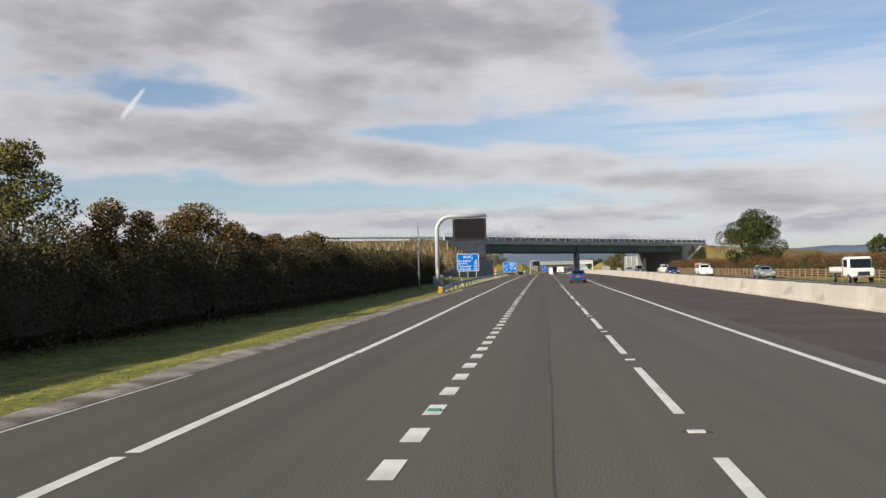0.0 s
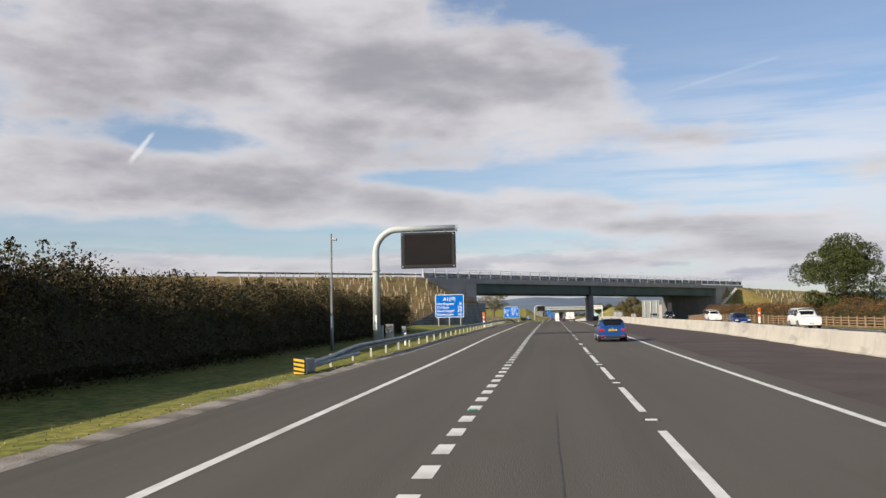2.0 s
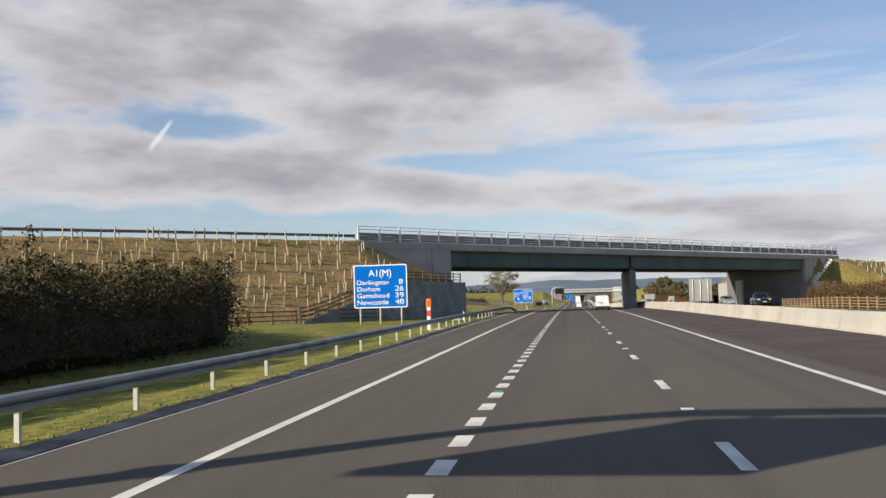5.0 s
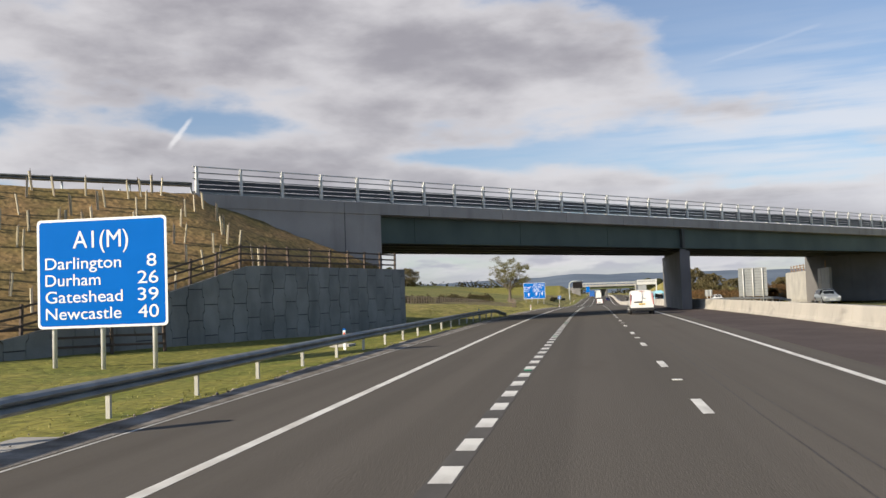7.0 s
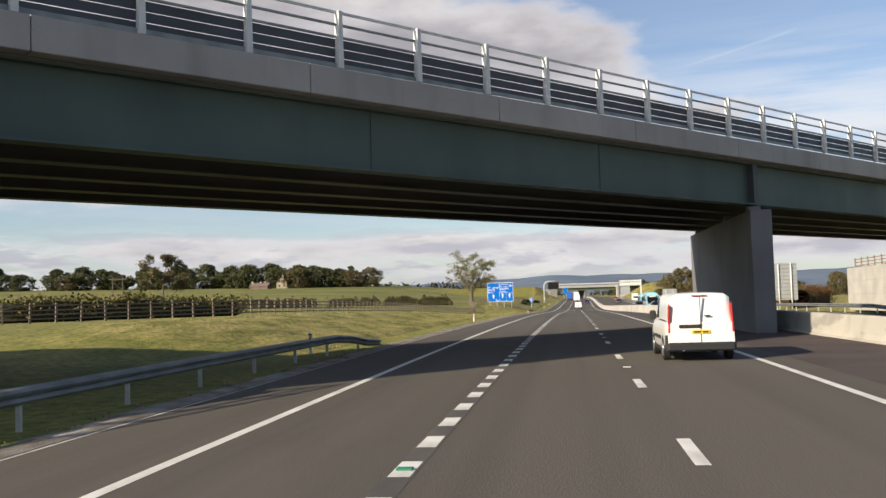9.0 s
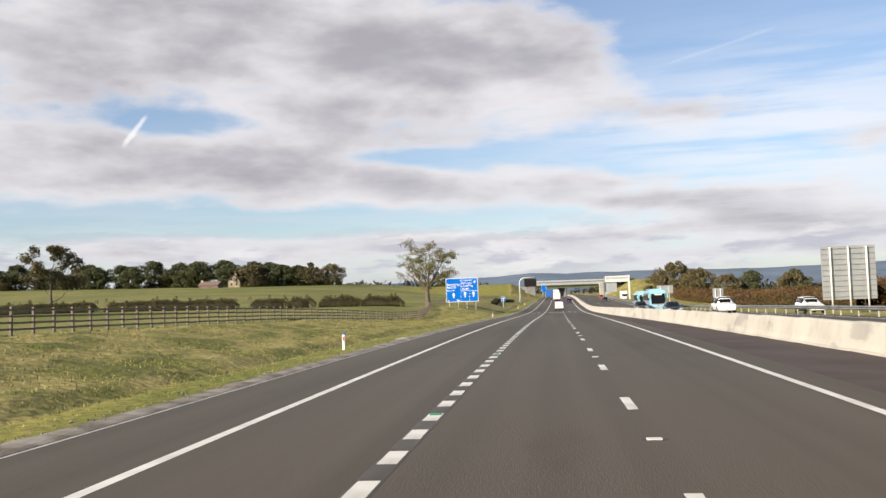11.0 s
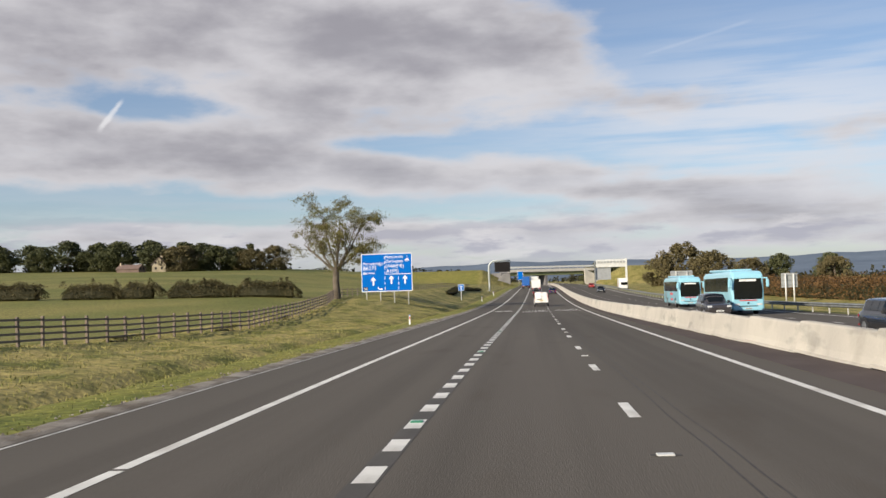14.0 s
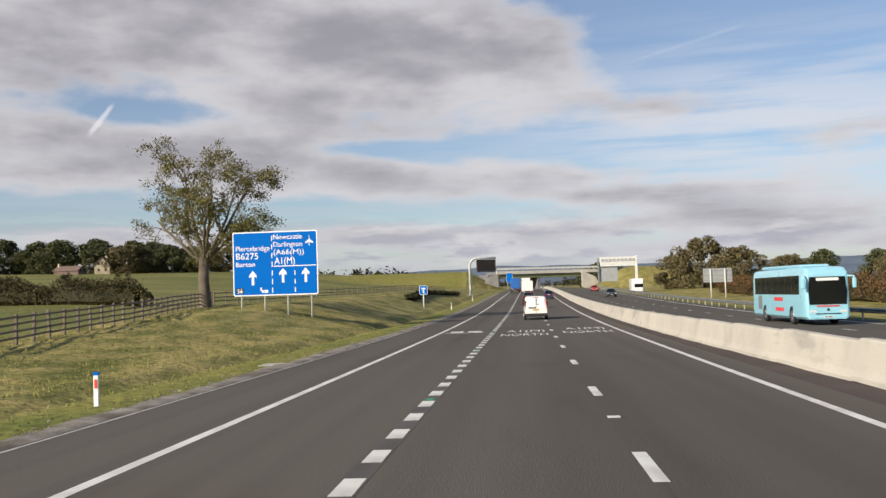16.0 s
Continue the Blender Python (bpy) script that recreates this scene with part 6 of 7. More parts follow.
cottage("pale stone gabled farmhouse among trees", -181, 772, 6.5, 9, 3.6, 3.4, M_STONE, 12)
cottage("long low brown farm building", -186, 764, 5, 13, 1.8, 1.7, M_ROOF, 75)
cottage("low brown farm building near the hedge", -140, 430, 4, 7, 2.2, 1.6, M_ROOF, 70)
pp = thing("electricity_pole", "wooden double electricity pole with crossarms", "pole", at=pose(-101, 414, ground_z(-101, 414)[0]))
for x in (-1.3, 1.3):
    part("pole", tube(bmesh.new(), [(x, 0, -0.5), (x * 0.9, 0, 10.5)], [0.16, 0.12], 8), M_BARK, pp)
for z in (10.0, 6.5):
    part("crossarm", boxes((-2.2, 2.2, -0.08, 0.08, z - 0.09, z + 0.09)), M_BARK, pp)
part("transformer", boxes((-0.6, 0.6, -0.35, 0.35, 3.9, 4.9), bevel=0.05), M_CABINET, pp)

# tufts of grass on the west verge and banks
rng = np.random.default_rng(91)
n = 150000
x = -6.5 - 15.5 * rng.uniform(0, 1, n) ** 1.35
y = np.concatenate([rng.uniform(0, 262, n // 2 - 4000), rng.uniform(262, 470, n - n // 2 + 4000)])
z, keep = np.zeros(n), np.ones(n, bool)
for i in range(n):
    g = ground_z(x[i], y[i])
    z[i] = g[0]
    inside = 195 < y[i] < 233 and x[i] < wall_x(y[i]) + 0.3
    keep[i] = not inside and (g[1] > 0.3 or rng.uniform() < 0.35)
    if g[1] < 0.3:
        z[i] -= 0.03
base = np.stack([x, y, z], 1)[keep]
m = len(base)
hgt = rng.uniform(0.04, 0.14, m) * np.where(base[:, 1] > 262, 0.6, 0.5)
# tussocks on the rough bank, and a longer fringe where the mowing ends
clump = np.array([noise.noise((p[0] * 1.1, p[1] * 0.8, 4)) for p in base])
hgt *= np.where((base[:, 1] > 262) & (base[:, 0] < -9.0), 1.0 + 1.6 * np.clip(clump, -0.3, 0.6), 1.0)
hgt *= np.where((base[:, 1] > 262) & (np.abs(base[:, 0] + 9.6) < 0.45), 1.9, 1.0)
wid = rng.uniform(0.007, 0.020, m)
ang = rng.uniform(0, 6.283, m)
dx = np.stack([np.cos(ang), np.sin(ang), np.zeros(m)], 1)
ln = rng.normal(scale=0.4, size=(m, 3)) * hgt[:, None]
ln[:, 2] = hgt
v = np.stack([base - dx * wid[:, None], base + dx * wid[:, None], base + dx * wid[:, None] * 0.7 + ln, base - dx * wid[:, None] * 0.8 + ln * 0.9], 1).reshape(-1, 3)
me = bpy.data.meshes.new("grass")
me.vertices.add(4 * m)
me.vertices.foreach_set("co", v.astype(np.float32).ravel())
me.loops.add(4 * m)
me.loops.foreach_set("vertex_index", np.arange(4 * m, dtype=np.int32))
me.polygons.add(m)
me.polygons.foreach_set("loop_start", np.arange(0, 4 * m, 4, dtype=np.int32))
me.update(calc_edges=True)
me.materials.append(leaf("verge_grass_blades", (0.150, 0.165, 0.038), (0.340, 0.290, 0.105)))
tagged(new("grass", me), "short green and straw-coloured tufts of verge grass", "grass", kind="stuff")

# ---- vehicles, parked where they are seen ----
def paint(name, col, rough=0.28, metal=0.0):
    return mat(name, col, rough, 0.03, 0.8, 60, metal=metal, coat=0.6)


M_CARBLUE = paint("metallic_blue_paint", (0.020, 0.095, 0.33), 0.34, 0.55)
M_CARWHITE = paint("white_vehicle_paint", (0.80, 0.79, 0.75), 0.32)
M_CARSILVER = paint("silver_vehicle_paint", (0.42, 0.45, 0.45), 0.3, 0.5)
M_CARDARK = paint("black_vehicle_paint", (0.015, 0.016, 0.02), 0.25)
M_CARNAVY = paint("navy_vehicle_paint", (0.012, 0.03, 0.11), 0.25, 0.2)
M_CARRED = paint("red_vehicle_paint", (0.42, 0.03, 0.02), 0.3)
M_CARGREY = paint("dark_grey_vehicle_paint", (0.075, 0.068, 0.068), 0.28, 0.4)
M_BUSBLUE = paint("pale_blue_coach_paint", (0.30, 0.60, 0.72), 0.3)
M_TRIM = mat("black_plastic_trim", (0.022, 0.022, 0.024), 0.6, 0.1, 4, 40)
M_TYRE = mat("tyre_rubber", (0.02, 0.02, 0.021), 0.85, 0.15, 6, 40)
M_RIM = mat("alloy_rim", (0.40, 0.41, 0.42), 0.35, 0.1, 6, 40, metal=0.8)
M_LAMP_RED = mat("red_lamp_lens", (0.50, 0.012, 0.015), 0.18, 0.05, 8, 40, coat=0.5)
M_LAMP_CLEAR = mat("clear_lamp_lens", (0.62, 0.64, 0.66), 0.15, 0.05, 8, 40, coat=0.5)
M_PLATE_Y = mat("yellow_plate", (0.78, 0.52, 0.03), 0.45, 0.03)
M_PLATE_W = mat("white_plate", (0.78, 0.78, 0.75), 0.45, 0.03)
M_REDTEXT = mat("red_coach_lettering", (0.70, 0.05, 0.06), 0.4, 0.05)
M_CURTAIN = mat("lorry_curtain_blue", (0.02, 0.12, 0.42), 0.5, 0.08)
M_GLASS = mat("tinted_glass", (0.007, 0.009, 0.010), 0.08, 0.05, 2, 20, spec=0.45)


def loft(bm, rings):
    """Closes a skin over rings of equal length and caps both ends."""
    vs = [[bm.verts.new(p) for p in r] for r in rings]
    n = len(rings[0])
    for a, b in zip(vs, vs[1:]):
        for i in range(n):
            j = (i + 1) % n
            bm.faces.new((a[i], a[j], b[j], b[i]))
    bm.faces.new(vs[0][::-1])
    bm.faces.new(vs[-1])
    return bm


def wheel(parent, x, y, r, w, out):
    tw = part("wheel", tube(bmesh.new(), [(x - w / 2, y, r), (x - w * 0.42, y, r), (x + w * 0.42, y, r), (x + w / 2, y, r)], [r * 0.9, r, r, r * 0.9], 24), M_TYRE, parent, "black rubber tyre", smooth=False)
    bm = tube(bmesh.new(), [(x + out * w * 0.46, y, r), (x + out * (w * 0.5 + 0.012), y, r)], [r * 0.66, r * 0.64], 20)
    for k in range(5):
        a = 2 * math.pi * k / 5
        box(bm, -0.012, 0.02, -r * 0.07, r * 0.07, 0.0, r * 0.62, m=Matrix.Translation((x + out * (w * 0.5 + 0.01), y, r)) @ Matrix.Rotation(a, 4, "X"))
    part("rim", bm, M_RIM, tw, "silver spoked rim")


def plate_bars(parent, y, z, col, front):
    s = 1 if front else -1
    p = part("number_plate", boxes((-0.26, 0.26, min(y, y + s * 0.02), max(y, y + s * 0.02), z, z + 0.11), bevel=0.004), col, parent, "plate with plain dark bars")
    yy = y + s * 0.021
    for x0, x1 in ((-0.21, 0.0), (0.04, 0.21)):
        part("plate_bar", boxes((x0, x1, min(yy, yy + s * 0.003), max(yy, yy + s * 0.003), z + 0.03, z + 0.08)), M_TRIM, p)


def car(name, label, at, body, L=4.6, W=1.8, H=1.45, belt=0.92, wb=2.75, r=0.33, nose=1.25, rake=0.75, roof_end=0.55, tail=0.25, deck=None, panes=3, hood=0.80, rear_glass=True, bars=True, clear=0.2, category="car", group=""):
    """A road car: shaped lower body, cabin with set-in windows, wheels, lamps and plates. +y is forward, the ground is z = 0.
    nose: bonnet length; rake: windscreen's run; roof_end: how far the roof stops short of the tail; tail: how far the cabin's foot does."""
    c = thing(name, label, category, group, at=at)
    dk = deck or belt
    y1, y2, y3, y4 = L / 2 - nose, L / 2 - nose - rake, -L / 2 + roof_end, -L / 2 + tail
    tall = H > 1.9
    rw = W / 2 * (0.86 if tall else 0.72)

    def ring(y, proud=0.0):
        """Half section of the skin at y, from under the sill to the roof's middle."""
        e = max(0.0, abs(y) - (L / 2 - 0.75)) / 0.75
        hw = W / 2 * (1 - (0.015 if tall and y < 0 else 0.03) * e - (0.05 if tall and y < 0 else 0.12) * e ** 4) + proud
        zb = clear + 0.08 * e ** 2
        low = lerp_table([(-L / 2, dk - 0.03), (-L / 2 + 0.07, dk), (max(y4, -L / 2 + 0.08), dk), (max(y4, -L / 2 + 0.08) + 0.15, belt), (y1, belt), (y1 + 0.1, hood + 0.07), (L / 2 - 0.45, hood), (L / 2 - 0.12, hood - 0.10), (L / 2, hood - 0.26)], y)
        k = lerp_table([(-L / 2, 0.0), (y4, 0.0), (y4 + 0.7 * (y3 - y4), 0.80), (y3, 0.965), (y3 + 0.35, 0.99), ((y2 + y3) / 2, 1.0), (y2, 0.975), (y2 + 0.4 * rake, 0.70), (y1, 0.0), (L / 2, 0.0)], y)
        top = low + (H - low) * k
        rx = hw * 0.45 * (1 - k) + (rw + proud) * k
        sx = hw * 0.93
        half = [(0.0, zb), (hw * 0.78, zb), (hw * 0.94, zb + 0.05), (hw * 0.995, zb + 0.2), (hw, zb + (low - zb) * 0.55), (hw * 0.985, low - 0.12), (hw * 0.95, low - 0.02)]
        half += [(sx + (rx - sx) * f, low + (top - low) * g + proud * 0.5) for f, g in ((0.10, 0.10), (0.42, 0.50), (0.85, 0.86))]
        return half + [(rx * 0.84, top - 0.012 * k + proud), (rx * 0.45, top + 0.012 + proud), (0.0, top + 0.02 + proud)]

    ys = sorted({round(v, 3) for v in [-L / 2, -L / 2 + 0.03, -L / 2 + 0.09, -L / 2 + 0.2, -L / 2 + 0.42, y4, y4 + 0.15, y4 + 0.5 * (y3 - y4), y3, y3 + 0.2, y3 + 0.35, y3 + 0.7, (y2 + y3) / 2, y2 - 0.25, y2, y2 + 0.2 * rake, y2 + 0.4 * rake, y2 + 0.7 * rake, y1, y1 + 0.1, y1 + 0.5 * nose, L / 2 - 0.45, L / 2 - 0.25, L / 2 - 0.12, L / 2 - 0.04, L / 2] if -L / 2 <= v <= L / 2})
    ys = [v for k, v in enumerate(ys) if k == 0 or v - ys[k - 1] > 0.02]
    bm = loft(bmesh.new(), [[(x, y, z) for x, z in ring(y)] + [(-x, y, z) for x, z in ring(y)[-2:0:-1]] for y in ys])
    for f in bm.faces:
        if len(f.verts) > 4:
            for e in f.edges:
                e.smooth = False
    cab = part("body", bm, body, c, smooth=True)

    def strip(name, ya, yb, i0, i1, m, lab, side=0, proud=0.008, bottom=0.0):
        """A plate that follows the skin between two cross sections and two lines along it."""
        bm = bmesh.new()
        rows = []
        for k in range(5):
            y = ya + (yb - ya) * k / 4
            r = ring(y, proud)[i0:i1 + 1]
            rows.append([(x * side, y, z) for x, z in r] if side else [(x, y, z) for x, z in r] + [(-x, y, z) for x, z in r[::-1][1:]])
        for p, q in zip(rows, rows[1:]):
            quadstrip(bm, p, q)
        return part(name, bm, m, cab, lab, smooth=True)

    strip("windscreen", y2 + 0.08 * rake, y1 - 0.05, 9, 12, M_GLASS, "dark windscreen")
    if rear_glass:
        strip("rear_window", y4 + 0.12 * (y3 - y4), y3 - 0.12 * (y3 - y4), 9, 12, M_GLASS, "dark rear window")
    for s in (-1, 1):
        span = (y2 + 0.55 * rake) - (y3 + 0.12)
        cuts = [(0.0, 0.36), (0.385, 0.68), (0.705, 1.0)] if panes == 3 else [(0.0, 0.30)]
        for u0, u1 in cuts:
            strip("side_window", y2 + 0.55 * rake - u0 * span, y2 + 0.55 * rake - u1 * span, 7, 9, M_GLASS, "dark tinted window", s)
        part("door_mirror", boxes((s * W * 0.46 if s > 0 else -W * 0.46 - 0.2, W * 0.46 + 0.2 if s > 0 else -W * 0.46, y1 - 0.36, y1 - 0.22, belt + 0.0, belt + (0.15 if H < 1.8 else 0.30)), bevel=0.035), body if H < 1.4 else M_TRIM, c, "door mirror")
        for yw in (wb / 2, -wb / 2):
            part("wheel_arch", tube(bmesh.new(), [(s * (W / 2 - 0.16), yw, r + 0.01), (s * (W / 2 + 0.003), yw, r + 0.01)], r * 1.13, 28), M_TRIM, c, "dark wheel arch")
            wheel(c, s * (W / 2 - 0.095), yw, r, 0.21, s)
        xs = sorted((s * W * 0.28, s * W * 0.455))
        if not tall:
            part("tail_lamp", boxes((xs[0], xs[1], -L / 2 - 0.014, -L / 2 + 0.16, dk - 0.25, dk - 0.10), bevel=0.03), M_LAMP_RED, c, "red tail lamp")
            strip("lamp_wrap", -L / 2 + 0.01, -L / 2 + 0.20, 4, 5, M_LAMP_RED, "", s, 0.01)
        else:
            pts = [(s * W * 0.440, 0.84), (s * W * 0.466, 0.84), (s * W * 0.449, 1.62), (s * W * 0.439, 1.68)]
            part("tail_lamp", prism(bmesh.new(), pts if s > 0 else pts[::-1], -L / 2 - 0.012, -L / 2 + 0.20), M_LAMP_RED, c, "tall red tail lamp")
        part("headlamp", boxes((xs[0], xs[1], L / 2 - 0.20, L / 2 - 0.012, hood - 0.24, hood - 0.09), bevel=0.03), M_LAMP_CLEAR, c, "clear headlamp")
        part("reflector", boxes((xs[0], xs[1], -L / 2 - 0.008, -L / 2 + 0.05, clear + 0.16, clear + 0.21)), M_LAMP_RED, c)
        part("sill", boxes((min(s * (W / 2 - 0.06), s * (W / 2 - 0.01)), max(s * (W / 2 - 0.06), s * (W / 2 - 0.01)), -wb / 2 + r * 1.2, wb / 2 - r * 1.2, clear, clear + 0.10)), M_TRIM, c)
    part("rear_bumper_trim", boxes((-W * 0.40, W * 0.40, -L / 2 - 0.006, -L / 2 + 0.12, clear + 0.04, clear + 0.17), bevel=0.02), M_TRIM, c, "black lower bumper")
    part("grille", boxes((-W * 0.27, W * 0.27, L / 2 - 0.10, L / 2 - 0.004, clear + 0.16, hood - 0.26), bevel=0.02), M_TRIM, c, "black front grille")
    part("exhaust", tube(bmesh.new(), [(-W * 0.26, -L / 2 - 0.03, clear + 0.08), (-W * 0.26, -L / 2 + 0.1, clear + 0.08)], 0.04, 10), M_RIM, c)
    plate_bars(c, -L / 2 - 0.006, dk - 0.24 if H < 1.8 else 0.80, M_PLATE_Y, False)
    plate_bars(c, L / 2 - 0.002, clear + 0.18, M_PLATE_W, True)
    part("badge", tube(bmesh.new(), [(0, -L / 2 - 0.012, dk - 0.07), (0, -L / 2 + 0.02, dk - 0.07)], 0.04, 14), M_RIM, c, "plain round badge")
    return c, (y1, y2, y3, y4)


def roof_bars(c, W, H, y2, y3):
    for s in (-1, 1):
        part("roof_bar", tube(bmesh.new(), [(s * W * 0.31, y2 - 0.1, H - 0.05), (s * W * 0.31, y2 - 0.35, H + 0.03), (s * W * 0.31, y3 + 0.5, H + 0.03), (s * W * 0.31, y3 + 0.2, H - 0.04)], 0.02, 6), M_TRIM, c, "black roof bar")
    part("aerial", boxes((-0.03, 0.03, y3 + 0.25, y3 + 0.42, H - 0.03, H + 0.06), bevel=0.015), M_TRIM, c, "roof aerial fin")


b, yy = car("estate_car", "metallic blue estate car with dark tinted windows", pose(5.62, 108.0, 0, 0, 0, 0.4), M_CARBLUE, L=4.62, W=1.82, H=1.45, belt=0.93, nose=1.40, rake=0.85, roof_end=0.42, tail=0.10, hood=0.82)
roof_bars(b, 1.82, 1.45, yy[1], yy[2])
part("tailgate_lip", boxes((-0.52, 0.52, -2.02, -1.80, 1.405, 1.435), bevel=0.012), M_CARBLUE, b)
sed, _ = car("saloon_car", "dark grey saloon car in the middle lane", pose(2.1, 548, 0), M_CARGREY, L=4.65, W=1.82, H=1.42, belt=0.93, nose=1.40, rake=0.85, roof_end=1.25, tail=0.62, deck=0.98, hood=0.82)
car("saloon_car", "dark grey saloon ahead of the van", pose(2.9, 508, 0), M_CARDARK, L=4.5, W=1.8, H=1.44)
car("saloon_car", "dark blue car in the outer lane", pose(5.9, 560, 0), M_CARNAVY, L=4.4, W=1.8, H=1.46)


def panel_van(label, x, y):
    v, yy = car("panel_van", label, pose(x, y, 0), M_CARWHITE, L=4.97, W=1.99, H=1.98, belt=1.14, wb=2.93, r=0.34, nose=0.95, rake=0.75, roof_end=0.16, tail=0.03, hood=1.02, panes=1, rear_glass=False, clear=0.26, category="van")
    part("door_seam", boxes((-0.008, 0.008, -2.502, -2.45, 0.42, 1.90)), M_TRIM, v, "seam between the rear doors")
    part("handle_bar", boxes((-0.62, 0.02, -2.525, -2.47, 0.97, 1.07), bevel=0.02), M_TRIM, v, "black number plate lamp bar")
    part("door_handle", boxes((0.10, 0.28, -2.525, -2.47, 1.30, 1.34), bevel=0.01), M_TRIM, v)
    part("high_brake_lamp", boxes((-0.22, 0.22, -2.40, -2.34, 1.885, 1.915), bevel=0.008), M_LAMP_RED, v)
    part("bumper", boxes((-0.955, 0.955, -2.53, -2.25, 0.30, 0.56), bevel=0.05), M_TRIM, v, "black rear bumper")
    for s in (-1, 1):
        part("side_rub_strip", boxes((min(s * 0.992, s * 1.012), max(s * 0.992, s * 1.012), -1.0, 1.0, 0.60, 0.72), bevel=0.008), M_TRIM, v, "black side rub strip")
        part("corner_guard", boxes((min(s * 0.90, s * 0.985), max(s * 0.90, s * 0.985), -2.46, -1.92, 0.30, 0.78), bevel=0.03), M_TRIM, v, "black lower corner guard")
        part("slide_rail", boxes((min(s * 0.972, s * 0.985), max(s * 0.972, s * 0.985), -2.2, -0.6, 1.18, 1.21)), M_TRIM, v)
    return v


panel_van("white panel van in the outer lane with black bumper", 5.75, 246.8)
panel_van("white panel van ahead in the middle lane", 2.75, 468.4)


def lorry(label, x, y, col, w=2.5, h=3.9, l=12.0, rz=0):
    t = thing("lorry", label, "lorry", at=pose(x, y, 0, 0, 0, rz))
    part("load_body", boxes((-w / 2, w / 2, -l / 2, l / 2 - 2.6, 1.1, h), bevel=0.05), col, t)
    part("cab", boxes((-w / 2 + 0.05, w / 2 - 0.05, l / 2 - 2.4, l / 2, 0.6, h - 0.5), bevel=0.15), M_CARWHITE, t, "white cab")
    part("windscreen", boxes((-w / 2 + 0.2, w / 2 - 0.2, l / 2 - 0.02, l / 2 + 0.01, 1.9, h - 1.0)), M_GLASS, t)
    part("chassis", boxes((-0.5, 0.5, -l / 2, l / 2 - 0.5, 0.75, 1.1)), M_TRIM, t)
    part("rear_bumper", boxes((-w / 2 + 0.1, w / 2 - 0.1, -l / 2 - 0.05, -l / 2 + 0.05, 0.55, 0.75)), M_TRIM, t)
    for s in (-1, 1):
        part("tail_lamp", boxes((s * 0.95 - 0.2, s * 0.95 + 0.2, -l / 2 - 0.06, -l / 2 - 0.02, 0.8, 0.95)), M_LAMP_RED, t)
        for yw in (-l / 2 + 1.5, -l / 2 + 2.8, l / 2 - 1.4):
            wheel(t, s * (w / 2 - 0.16), yw, 0.5, 0.3, s)
    plate_bars(t, -l / 2 - 0.06, 0.62, M_PLATE_Y, False)


lorry("white box lorry further along the road", 2.0, 590, M_CARWHITE, 2.4, 3.3, 8.0)
lorry("white box lorry far along the road", 1.6, 660, M_CARWHITE, 2.5, 4.0, 12.0)
lorry("blue curtain-sided lorry far along the road", -1.4, 650, M_CURTAIN, 2.5, 4.0, 12.0)


